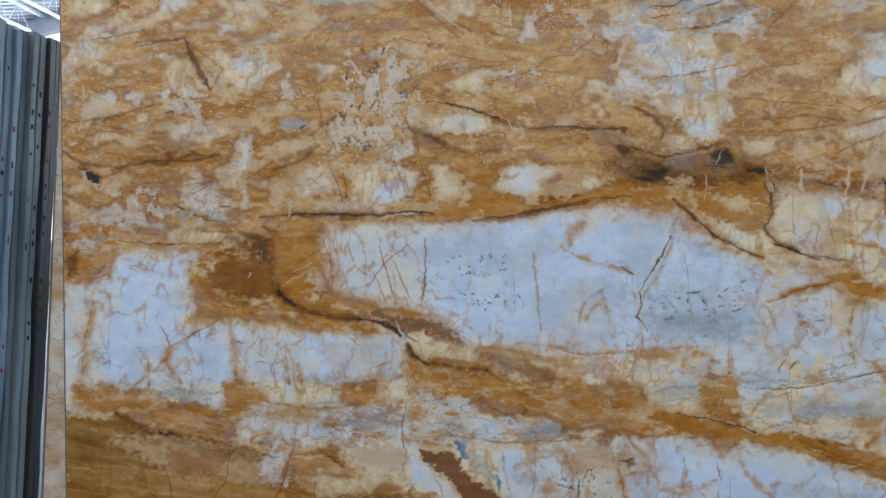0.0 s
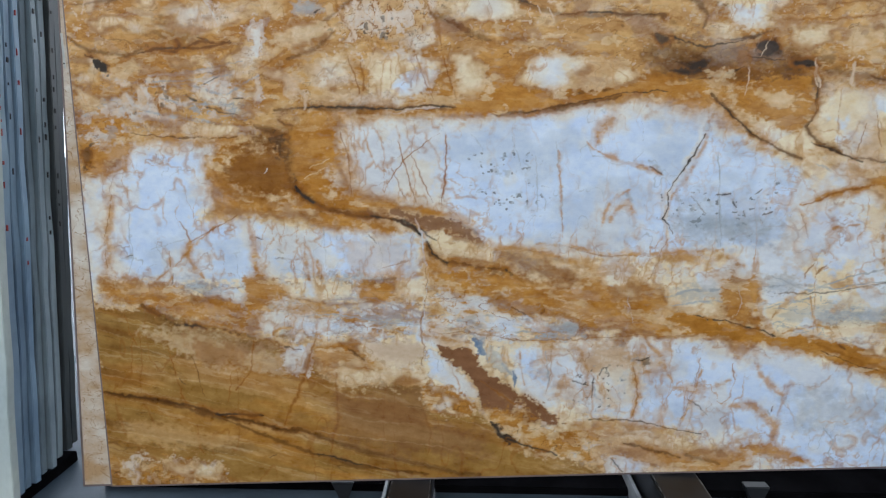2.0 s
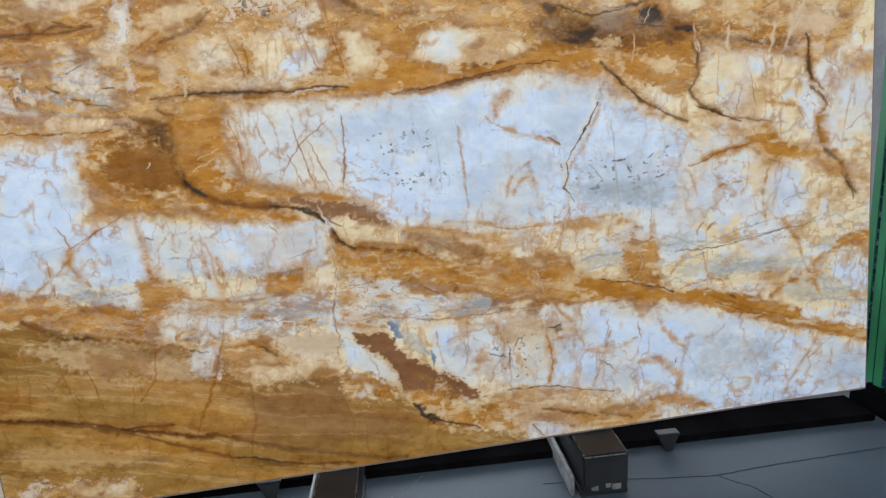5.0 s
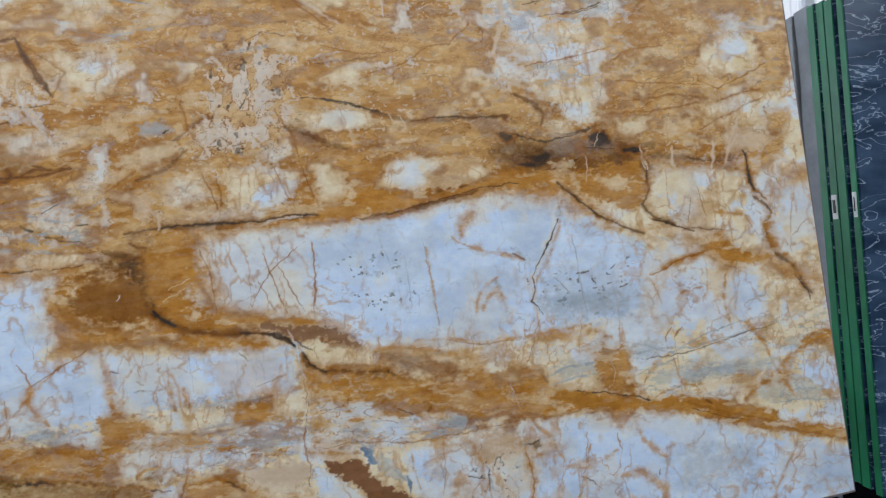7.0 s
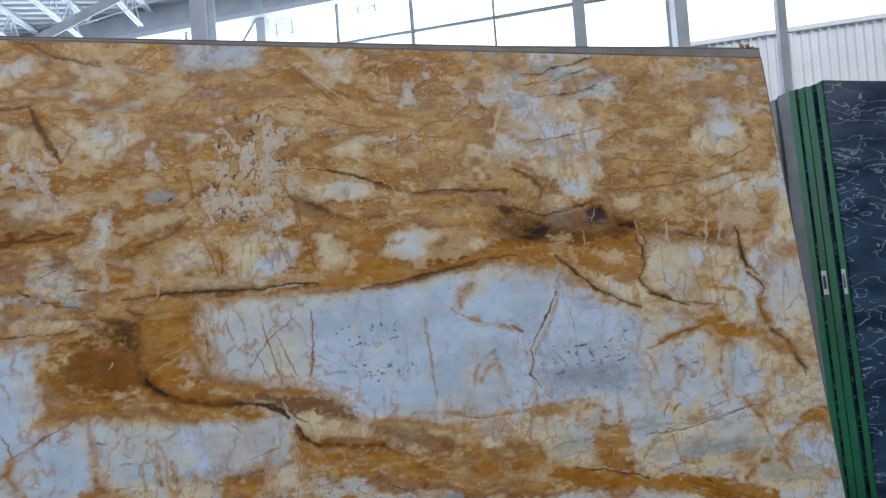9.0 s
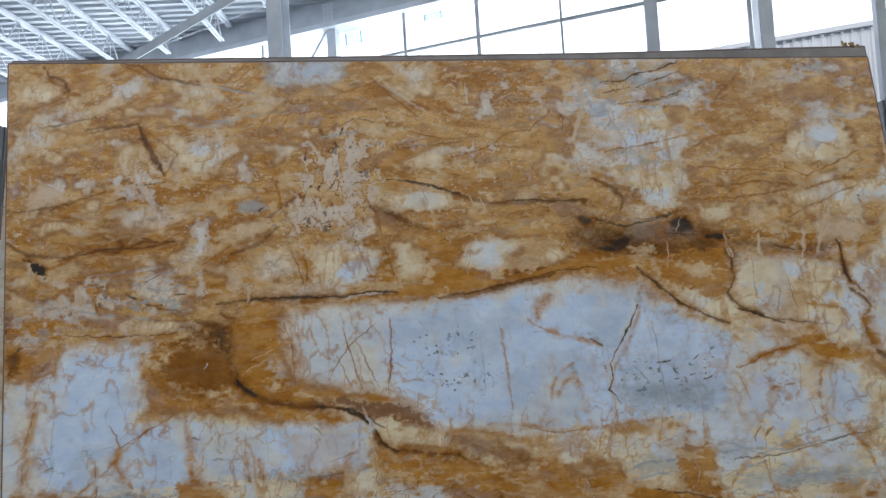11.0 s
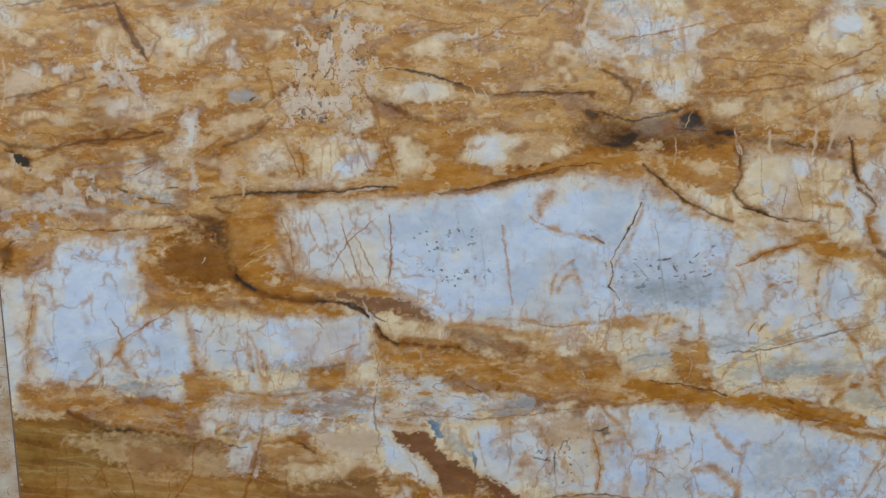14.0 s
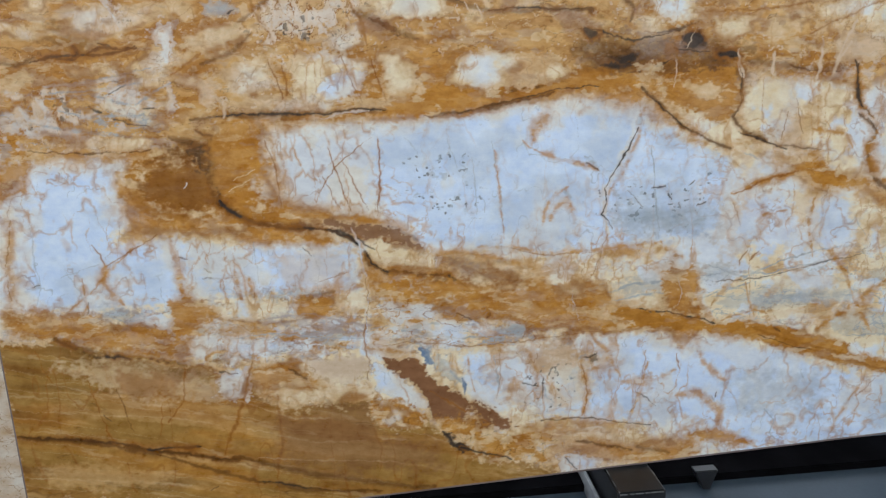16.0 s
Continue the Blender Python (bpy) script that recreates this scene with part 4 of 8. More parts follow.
# layered corner
vein(OCHRE, [(-1.197, 0.421), (-0.977, 0.422), (-0.781, 0.381)], 0.03, 0.9, 0.6)
vein(OCHRE, [(-1.191, 0.242), (-0.986, 0.276), (-0.786, 0.266)], 0.02, 0.9, 0.6)
crush2([(-1.181, 0.243), (-0.988, 0.244), (-0.786, 0.256), (-0.749, 0.172), (-0.994, 0.146), (-1.184, 0.124)])
vein(WHITE, [(-0.908, 0.227), (-0.829, 0.200), (-0.768, 0.214)], 0.02, 0.8, 0.8)
vein(GREY, [(-1.184, 0.200), (-1.155, 0.180)], 0.008, 0.8, 0.7)
vein(OCHRE, [(-0.892, 0.539), (-0.775, 0.524), (-0.678, 0.540)], 0.05, 0.9, 0.5)
vein(CREAM, [(-0.677, 0.560), (-0.581, 0.545), (-0.523, 0.538)], 0.02, 0.9, 0.7)
vein(GREY, [(-0.972, 0.514), (-0.815, 0.502)], 0.006, 0.8, 0.5)
# right upper block
patch(WHITE, [(1.512, 1.470), (1.656, 1.486), (1.644, 1.390), (1.543, 1.393)], 0.03, 0.014, 0.6)
patch(TAN, [(1.210, 1.440), (1.291, 1.456), (1.277, 1.325), (1.180, 1.328)], 0.02, 0.012, 0.5)
patch(CREAM, [(0.936, 1.419), (1.022, 1.407), (1.009, 1.370), (0.962, 1.381)], 0.012, 0.012, 0.7)
vein(DEEP, [(1.049, 1.388), (1.162, 1.347), (1.259, 1.341), (1.317, 1.333)], 0.006, 0.7, 0.7)
patch(OCHRE, [(1.267, 1.326), (1.308, 1.343), (1.332, 1.286), (1.387, 1.248), (1.445, 1.236), (1.422, 1.213), (1.344, 1.212), (1.310, 1.269)], 0.01, 0.01, 0.95)
vein(OCHRE, [(1.403, 1.219), (1.465, 1.236), (1.544, 1.233)], 0.014, 0.8, 0.85)
vein(RUST, [(1.595, 1.564), (1.618, 1.506)], 0.005, 0.7, 0.7)
vein(PALE, [(1.063, 1.332), (1.137, 1.293), (1.194, 1.272)], 0.012, 0.8, 0.6)
vein(GREY, [(1.073, 1.328), (1.119, 1.302)], 0.008, 0.8, 0.6)
vein(OCHRE, [(1.127, 1.183), (1.168, 1.209)], 0.01, 0.8, 0.8)
vein(RUST, [(1.629, 1.352), (1.572, 1.298)], 0.004, 0.7, 0.6)
vein(RUST, [(1.049, 1.168), (1.071, 1.095)], 0.004, 0.7, 0.6)
vein(GREY, [(1.407, 1.082), (1.451, 1.117), (1.483, 1.061)], 0.003, 0.7, 0.6)
vein(RUST, [(1.407, 1.082), (1.386, 1.065)], 0.005, 0.7, 0.7)
# more seams and clasts of the top zone
patch(CREAM, [(0.643, 2.054), (0.939, 2.070), (0.947, 1.808), (0.816, 1.735), (0.671, 1.773), (0.622, 1.941)], 0.02, 0.03, 0.5)
patch(CREAM, [(1.255, 1.768), (1.512, 1.781), (1.507, 1.711), (1.270, 1.709)], 0.014, 0.014, 0.65)
vein(DEEP, [(0.522, 1.627), (0.667, 1.625), (0.812, 1.633), (0.993, 1.605)], 0.06, 0.9, 0.5)
vein(RUST, [(0.919, 2.033), (0.924, 1.920), (0.910, 1.808)], 0.005, 0.7, 0.5)
vein(RUST, [(0.951, 1.919), (1.008, 1.957), (1.138, 1.974)], 0.006, 0.7, 0.7)
vein(RUST, [(0.982, 1.785), (1.184, 1.802), (1.329, 1.779), (1.492, 1.818)], 0.007, 0.7, 0.7)
vein(GREY, [(0.570, 2.073), (0.682, 2.091), (0.829, 2.081)], 0.006, 0.7, 0.7)
vein(OCHRE, [(1.017, 2.165), (1.049, 2.050), (1.027, 1.956)], 0.04, 0.9, 0.6)
vein(GREY, [(-1.024, 1.490), (-0.891, 1.501), (-0.764, 1.473), (-0.657, 1.541)], 0.006, 0.7, 0.8)
vein(RUST, [(-0.339, 1.615), (-0.328, 1.560), (-0.331, 1.497)], 0.006, 0.7, 0.8)
vein(RUST, [(-0.230, 1.633), (-0.186, 1.559), (-0.132, 1.486)], 0.004, 0.7, 0.8)
vein(DEEP, [(-0.496, 1.671), (-0.424, 1.726), (-0.351, 1.781)], 0.01, 0.8, 0.6)
vein(DEEP, [(-1.263, 1.733), (-1.117, 1.750), (-0.973, 1.801)], 0.008, 0.8, 0.6)
vein(RUST, [(-1.256, 2.212), (-1.171, 2.183), (-1.150, 2.125), (-1.204, 2.097)], 0.01, 0.8, 0.7)
vein(GREY, [(-0.930, 2.200), (-0.781, 2.161), (-0.614, 2.150), (-0.502, 2.120)], 0.008, 0.8, 0.6)
vein(RUST, [(-0.503, 2.177), (-0.354, 2.195), (-0.206, 2.127), (-0.095, 2.174)], 0.008, 0.8, 0.6)
# white lens details
vein(RUST, [(-0.231, 1.262), (-0.204, 1.200), (-0.177, 1.165)], 0.003, 0.6, 0.7)
vein(OCHRE, [(-0.222, 1.397), (-0.208, 1.325)], 0.008, 0.7, 0.6)
vein(OCHRE, [(-0.375, 1.380), (-0.365, 1.255), (-0.346, 1.166)], 0.012, 0.8, 0.6)
vein(OCHRE, [(-0.330, 1.397), (-0.347, 1.254)], 0.008, 0.8, 0.5)
vein(RED, [(-0.267, 1.347), (-0.261, 1.339)], 0.006, 0.7, 0.5)
vein(GREY, [(0.138, 1.376), (0.164, 1.322), (0.176, 1.286)], 0.003, 0.6, 0.6)
vein(GREY, [(0.012, 1.377), (0.065, 1.323)], 0.003, 0.6, 0.5)
vein(OCHRE, [(0.426, 1.427), (0.407, 1.383), (0.403, 1.347)], 0.01, 0.8, 0.75)
vein(OCHRE, [(0.590, 1.480), (0.553, 1.445)], 0.02, 0.9, 0.4)
dots([(0.029, 1.323), (0.209, 1.330), (0.225, 1.179), (0.082, 1.145), (0.029, 1.216)])
dots([(0.617, 1.194), (0.959, 1.244), (0.953, 1.103), (0.704, 1.105)])
vein(OCHRE, [(0.437, 1.107), (0.456, 1.177), (0.493, 1.212), (0.520, 1.221)], 0.01, 0.8, 0.75)
vein(GREY, [(0.502, 1.212), (0.528, 1.194)], 0.012, 0.8, 0.6)
vein(GREY, [(0.564, 1.319), (0.603, 1.292), (0.620, 1.274)], 0.01, 0.8, 0.7)
vein(OCHRE, [(0.734, 1.479), (0.742, 1.425), (0.734, 1.371), (0.692, 1.282), (0.644, 1.194), (0.634, 1.141)], 0.01, 0.8, 0.6)
patch(GREY, [(0.727, 1.434), (0.744, 1.438), (0.741, 1.414), (0.730, 1.414)], 0.006, 0.004, 0.8)
vein(GREY, [(0.704, 1.122), (0.847, 1.130), (0.990, 1.138)], 0.05, 0.9, 0.5)
vein(GREY, [(0.757, 1.096), (0.935, 1.103)], 0.03, 0.9, 0.5)
vein(OCHRE, [(0.187, 1.065), (0.169, 1.039)], 0.01, 0.8, 0.5)
# red-brown tongue and the white crack at its end
# dark seams over all
vein(DARK, [(-1.258, 1.366), (-1.241, 1.331), (-1.240, 1.278)], 0.01, 0.8, 0.7)
vein(DARK, [(0.624, 1.613), (0.700, 1.602), (0.720, 1.617)], 0.012, 0.8, 0.8)
vein(DARK, [(0.858, 1.665), (0.898, 1.674), (0.925, 1.651), (0.875, 1.637)], 0.016, 0.8, 0.8)
vein(DARK, [(0.963, 1.631), (1.020, 1.618), (1.049, 1.610)], 0.014, 0.8, 0.85)
vein(DARK, [(0.885, 1.761), (0.731, 1.783)], 0.006, 0.8, 0.4)
vein(DARK, [(-0.518, 1.164), (-0.466, 1.195), (-0.448, 1.181)], 0.008, 0.8, 0.6)
vein(DARK, [(-0.837, 1.501), (-0.801, 1.524), (-0.787, 1.531)], 0.004, 0.7, 0.8)
vein(DARK, [(-0.949, 0.895), (-0.952, 0.857)], 0.003, 0.6, 0.7)
vein(DARK, [(0.268, 0.844), (0.272, 0.826), (0.260, 0.816)], 0.003, 0.7, 0.7)
vein(DARK, [(0.127, 0.773), (0.217, 0.795), (0.273, 0.770)], 0.004, 0.8, 0.6)
vein(DARK, [(0.574, 0.676), (0.607, 0.682), (0.622, 0.688)], 0.003, 0.7, 0.8)
vein(DARK, [(0.130, 0.432), (0.150, 0.403), (0.176, 0.384), (0.204, 0.376)], 0.016, 0.8, 0.95)
vein(WHITE, [(0.328, 0.350), (0.348, 0.343)], 0.003, 0.6, 0.8)
vein(DARK, [(-0.822, 0.348), (-0.733, 0.347)], 0.003, 0.7, 0.5)
vein(DARK, [(0.611, 1.589), (0.702, 1.585)], 0.01, 0.8, 0.8)
vein(DARK, [(0.778, 1.683), (0.851, 1.694), (0.906, 1.715)], 0.012, 0.8, 0.7)
vein(DARK, [(0.966, 1.623), (1.030, 1.619)], 0.012, 0.8, 0.85)
vein(DARK, [(0.665, 2.149), (0.758, 2.163), (0.833, 2.189), (0.908, 2.219)], 0.004, 0.7, 0.7)
vein(DARK, [(-1.201, 2.012), (-1.109, 2.030), (-1.018, 2.048)], 0.004, 0.8, 0.5)
vein(DARK, [(0.707, 1.211), (0.742, 1.175), (0.759, 1.157)], 0.003, 0.7, 0.6)
vein(DARK, [(0.867, 1.174), (0.875, 1.156)], 0.003, 0.7, 0.7)

# upper field, rusty ground and clasts
patch(CREAM, [(-0.785, 1.986), (-0.598, 1.991), (-0.580, 1.921), (-0.606, 1.849), (-0.660, 1.840), (-0.731, 1.895), (-0.785, 1.941)], 0.0138, 0.0161, 0.85)
patch(WHITE, [(-0.708, 1.940), (-0.678, 1.962), (-0.603, 1.965), (-0.616, 1.943), (-0.678, 1.927)], 0.008, 0.0092, 0.9)
patch(CREAM, [(-0.989, 1.960), (-0.883, 1.981), (-0.852, 1.932), (-0.873, 1.896), (-0.935, 1.891), (-0.953, 1.933)], 0.0138, 0.0161, 0.75)
patch(WHITE, [(-0.971, 1.960), (-0.892, 1.974), (-0.883, 1.963), (-0.954, 1.949)], 0.006, 0.0069, 0.7)
patch(CREAM, [(-1.199, 1.898), (-1.175, 1.934), (-1.086, 1.946), (-1.107, 1.898), (-1.156, 1.889)], 0.0115, 0.0138, 0.8)
patch(WHITE, [(-1.085, 1.834), (-1.050, 1.852), (-1.014, 1.834), (-1.032, 1.816), (-1.067, 1.813)], 0.006, 0.0115, 0.85)
patch(WHITE, [(-0.997, 1.846), (-0.900, 1.851), (-0.935, 1.828), (-0.979, 1.830)], 0.006, 0.0115, 0.85)
patch(WHITE, [(-0.899, 1.842), (-0.852, 1.851), (-0.802, 1.823), (-0.873, 1.818)], 0.006, 0.0115, 0.8)
patch(WHITE, [(-1.159, 1.826), (-1.117, 1.842), (-1.103, 1.820), (-1.138, 1.810)], 0.006, 0.0115, 0.7)
patch(WHITE, [(-1.049, 1.807), (-1.021, 1.809), (-1.032, 1.787)], 0.006, 0.0115, 0.7)
vein(DARK, [(-0.953, 1.841), (-0.873, 1.820), (-0.789, 1.827)], 0.00297, 0.7, 0.7)
vein(DARK, [(-0.943, 1.770), (-0.904, 1.783), (-0.872, 1.768)], 0.00297, 0.7, 0.6)
vein(DEEP, [(-0.883, 2.023), (-0.847, 1.959), (-0.811, 1.896), (-0.788, 1.850)], 0.01092, 0.8, 0.85)
vein(DEEP, [(-1.052, 2.008), (-0.972, 2.015), (-0.883, 2.020)], 0.01248, 0.8, 0.6)
vein(RUST, [(-0.874, 2.014), (-0.749, 1.922), (-0.788, 1.850)], 0.0084, 0.8, 0.7)
patch(WHITE, [(-1.282, 1.813), (-1.243, 1.818), (-1.234, 1.782), (-1.269, 1.773)], 0.006, 0.0115, 0.7)
patch(WHITE, [(-0.571, 1.894), (-0.535, 1.912), (-0.526, 1.866), (-0.499, 1.857), (-0.499, 1.821), (-0.544, 1.821), (-0.553, 1.858)], 0.006, 0.0115, 0.9)
patch(GREY, [(-0.562, 1.758), (-0.491, 1.767), (-0.455, 1.739), (-0.464, 1.721), (-0.553, 1.726)], 0.0115, 0.0115, 0.8)
vein(DARK, [(-0.485, 1.730), (-0.464, 1.736)], 0.003645, 0.7, 0.8)
patch(CREAM, [(-0.597, 1.677), (-0.535, 1.713), (-0.464, 1.718), (-0.428, 1.676), (-0.482, 1.622), (-0.570, 1.614), (-0.615, 1.633)], 0.0138, 0.0161, 0.75)
vein(DEEP, [(-0.570, 1.587), (-0.482, 1.617), (-0.419, 1.676)], 0.01248, 0.8, 0.6)
patch(WHITE, [(-0.704, 1.687), (-0.677, 1.714), (-0.633, 1.705), (-0.642, 1.669), (-0.650, 1.615), (-0.668, 1.601), (-0.686, 1.633), (-0.712, 1.657)], 0.006, 0.0138, 1.0)
patch(DEEP, [(-0.978, 1.699), (-0.889, 1.680), (-0.836, 1.635), (-0.915, 1.609), (-0.995, 1.654)], 0.0253, 0.023, 0.5)
vein(DARK, [(-1.047, 1.592), (-0.994, 1.609), (-0.924, 1.603), (-0.845, 1.635), (-0.748, 1.634)], 0.003645, 0.7, 0.8)
vein(DARK, [(-0.924, 1.639), (-0.913, 1.618), (-0.927, 1.607)], 0.006075, 0.7, 0.8)
vein(DARK, [(-0.850, 1.647), (-0.815, 1.638)], 0.003645, 0.7, 0.7)
patch(DARK, [(-1.222, 1.576), (-1.187, 1.581), (-1.161, 1.558), (-1.148, 1.531), (-1.178, 1.540), (-1.204, 1.563)], 0.006, 0.0092, 0.85)
vein(DEEP, [(-1.276, 1.639), (-1.205, 1.594), (-1.082, 1.584), (-1.030, 1.604)], 0.0156, 0.8, 0.7)
patch(CREAM, [(-0.959, 1.582), (-0.800, 1.599), (-0.783, 1.572), (-0.923, 1.543)], 0.0138, 0.0138, 0.7)
patch(CREAM, [(-1.241, 1.692), (-1.101, 1.709), (-1.030, 1.681), (-1.171, 1.656)], 0.0138, 0.0138, 0.6)
vein(GREY, [(-0.932, 1.537), (-0.800, 1.559), (-0.712, 1.580)], 0.00595, 0.7, 0.8)
vein(GREY, [(-1.028, 1.503), (-0.888, 1.514), (-0.747, 1.536)], 0.00595, 0.7, 0.8)
patch(PALE, [(-1.107, 1.504), (-1.084, 1.477), (-1.054, 1.450), (-1.071, 1.406), (-1.098, 1.424), (-1.112, 1.459)], 0.006, 0.0138, 0.95)
patch(PALE, [(-1.037, 1.503), (-1.019, 1.476), (-0.993, 1.449), (-1.019, 1.414), (-1.062, 1.420)], 0.006, 0.0138, 0.95)
patch(CREAM, [(-0.888, 1.501), (-0.782, 1.482), (-0.694, 1.464), (-0.729, 1.437), (-0.852, 1.457)], 0.0115, 0.0138, 0.8)
vein(GREY, [(-0.975, 1.458), (-0.896, 1.439), (-0.747, 1.446)], 0.0085, 0.7, 0.8)
vein(DARK, [(-0.891, 1.461), (-0.856, 1.451)], 0.005468, 0.7, 0.8)
vein(DARK, [(-0.743, 1.466), (-0.708, 1.464)], 0.00486, 0.7, 0.8)
vein(DARK, [(-0.826, 1.430), (-0.729, 1.416)], 0.003037, 0.7, 0.7)
patch(CREAM, [(-1.273, 1.497), (-1.203, 1.487), (-1.176, 1.442), (-1.220, 1.408), (-1.264, 1.435)], 0.0115, 0.0138, 0.8)
patch(PALE, [(-0.632, 1.547), (-0.553, 1.560), (-0.508, 1.524), (-0.535, 1.471), (-0.588, 1.489)], 0.008, 0.0161, 0.7)
patch(CREAM, [(-0.517, 1.569), (-0.393, 1.622), (-0.348, 1.594), (-0.366, 1.532), (-0.464, 1.497), (-0.517, 1.524)], 0.0138, 0.0138, 0.85)
patch(CREAM, [(-0.322, 1.594), (-0.250, 1.629), (-0.143, 1.628), (-0.081, 1.592), (-0.090, 1.511), (-0.162, 1.485), (-0.304, 1.495)], 0.0138, 0.0138, 0.9)
patch(WHITE, [(-0.242, 1.512), (-0.215, 1.548), (-0.143, 1.574), (-0.090, 1.565), (-0.099, 1.505), (-0.180, 1.488)], 0.008, 0.0092, 0.9)
vein(RUST, [(-0.375, 1.603), (-0.357, 1.558), (-0.340, 1.487)], 0.0042, 0.7, 0.8)
vein(RUST, [(-0.161, 1.610), (-0.135, 1.538), (-0.108, 1.484)], 0.0028, 0.7, 0.8)
vein(RUST, [(-0.077, 1.601), (-0.045, 1.519), (-0.023, 1.456)], 0.0056, 0.7, 0.9)
patch(CREAM, [(-0.054, 1.609), (0.009, 1.618), (0.063, 1.590), (0.053, 1.536), (0.017, 1.483), (-0.028, 1.492)], 0.0138, 0.0138, 0.9)
crush([(-0.338, 1.974), (-0.212, 2.010), (-0.086, 1.973), (-0.060, 1.899), (-0.178, 1.773), (-0.250, 1.665), (-0.330, 1.630), (-0.402, 1.667), (-0.357, 1.775), (-0.339, 1.847)])
vein(DARK, [(-0.286, 1.684), (-0.250, 1.692)], 0.00297, 0.7, 0.8)
vein(DARK, [(-0.258, 1.795), (-0.240, 1.828)], 0.00297, 0.7, 0.8)
patch(GREY, [(-0.484, 2.240), (-0.200, 2.241), (-0.210, 2.186), (-0.274, 2.151), (-0.401, 2.138), (-0.474, 2.147)], 0.0184, 0.0115, 0.7)
patch(WHITE, [(-0.439, 2.240), (-0.237, 2.241), (-0.237, 2.186), (-0.347, 2.157), (-0.447, 2.176)], 0.0184, 0.0138, 0.55)
patch(WHITE, [(-0.401, 2.084), (-0.320, 2.093), (-0.320, 2.066), (-0.392, 2.057)], 0.008, 0.0115, 0.7)
patch(CREAM, [(-0.813, 2.169), (-0.643, 2.159), (-0.607, 2.113), (-0.786, 2.105)], 0.0161, 0.0161, 0.55)
patch(CREAM, [(-1.284, 2.162), (-1.178, 2.180), (-1.124, 2.143), (-1.212, 2.098)], 0.0161, 0.0161, 0.6)
vein(GREY, [(-0.750, 2.050), (-0.607, 2.027), (-0.517, 2.048), (-0.392, 2.066)], 0.0068, 0.8, 0.7)
vein(RUST, [(-0.139, 2.184), (-0.058, 2.116), (0.041, 2.036)], 0.0056, 0.8, 0.8)
vein(DARK, [(-0.248, 2.001), (-0.176, 2.037), (-0.104, 2.019)], 0.00297, 0.7, 0.7)
vein(GREY, [(-0.320, 1.965), (-0.212, 1.983), (-0.086, 2.000)], 0.0102, 0.8, 0.6)
patch(CREAM, [(-0.176, 2.001), (-0.086, 2.018), (-0.032, 1.991), (-0.104, 1.964)], 0.008, 0.0138, 0.7)
vein(RUST, [(-0.428, 1.829), (-0.410, 1.739), (-0.357, 1.648)], 0.0098, 0.8, 0.7)
vein(RUST, [(-0.151, 1.791), (-0.106, 1.718), (-0.089, 1.646)], 0.0084, 0.8, 0.7)
patch(CREAM, [(-0.070, 1.763), (-0.034, 1.790), (0.074, 1.807), (0.146, 1.779), (0.155, 1.734), (0.109, 1.713), (0.010, 1.713), (-0.061, 1.727)], 0.0138, 0.0161, 0.95)
patch(CREAM, [(-0.015, 1.899), (0.085, 1.917), (0.139, 1.889), (0.111, 1.853), (0.012, 1.853)], 0.0138, 0.0161, 0.8)
vein(DARK, [(-0.070, 1.827), (0.020, 1.817), (0.083, 1.798), (0.200, 1.766)], 0.00486, 0.7, 0.9)
vein(DEEP, [(0.146, 1.774), (0.272, 1.742), (0.435, 1.746)], 0.01248, 0.8, 0.6)
patch(DARK, [(-0.088, 1.722), (-0.049, 1.707), (-0.008, 1.690), (0.001, 1.668), (-0.044, 1.689)], 0.008, 0.0092, 0.8)
vein(DEEP, [(-0.124, 1.736), (-0.035, 1.696), (0.055, 1.659)], 0.0234, 0.9, 0.6)
patch(WHITE, [(0.216, 1.956), (0.229, 1.916), (0.211, 1.892), (0.199, 1.925)], 0.005, 0.0092, 1.0)
patch(WHITE, [(0.157, 1.944), (0.193, 1.934), (0.180, 1.907)], 0.005, 0.0092, 0.9)
patch(WHITE, [(0.281, 1.956), (0.288, 1.919), (0.271, 1.925)], 0.005, 0.0092, 0.8)
patch(WHITE, [(0.241, 2.109), (0.278, 2.127), (0.286, 2.044), (0.240, 2.035)], 0.006, 0.0115, 0.9)
patch(WHITE, [(0.415, 2.108), (0.488, 2.113), (0.469, 2.089), (0.423, 2.089)], 0.006, 0.0115, 0.8)
patch(WHITE, [(0.405, 2.062), (0.478, 2.076), (0.468, 2.047), (0.413, 2.047)], 0.006, 0.0115, 0.8)
patch(WHITE, [(0.306, 2.164), (0.343, 2.173), (0.351, 2.127), (0.318, 2.121)], 0.006, 0.0115, 0.8)
patch(CREAM, [(-0.067, 2.156), (0.079, 2.165), (0.114, 2.118), (-0.013, 2.091)], 0.0138, 0.0138, 0.7)
frost([(0.503, 2.228), (0.940, 2.240), (1.032, 2.127), (0.914, 1.887), (0.768, 1.772), (0.619, 1.851), (0.529, 1.969), (0.437, 2.068)])
patch(CREAM, [(0.668, 2.027), (0.886, 2.047), (0.918, 1.947), (0.777, 1.908), (0.681, 1.929)], 0.0184, 0.0184, 0.6)
patch(CREAM, [(0.733, 1.831), (0.891, 1.848), (0.882, 1.732), (0.764, 1.714)], 0.0184, 0.0184, 0.6)
patch(WHITE, [(0.695, 1.968), (0.769, 1.986), (0.823, 1.958), (0.869, 1.957), (0.840, 1.930), (0.730, 1.921)], 0.008, 0.0115, 0.95)
patch(WHITE, [(0.831, 1.912), (0.914, 1.929), (0.912, 1.883), (0.884, 1.871), (0.830, 1.878)], 0.006, 0.0069, 0.95)
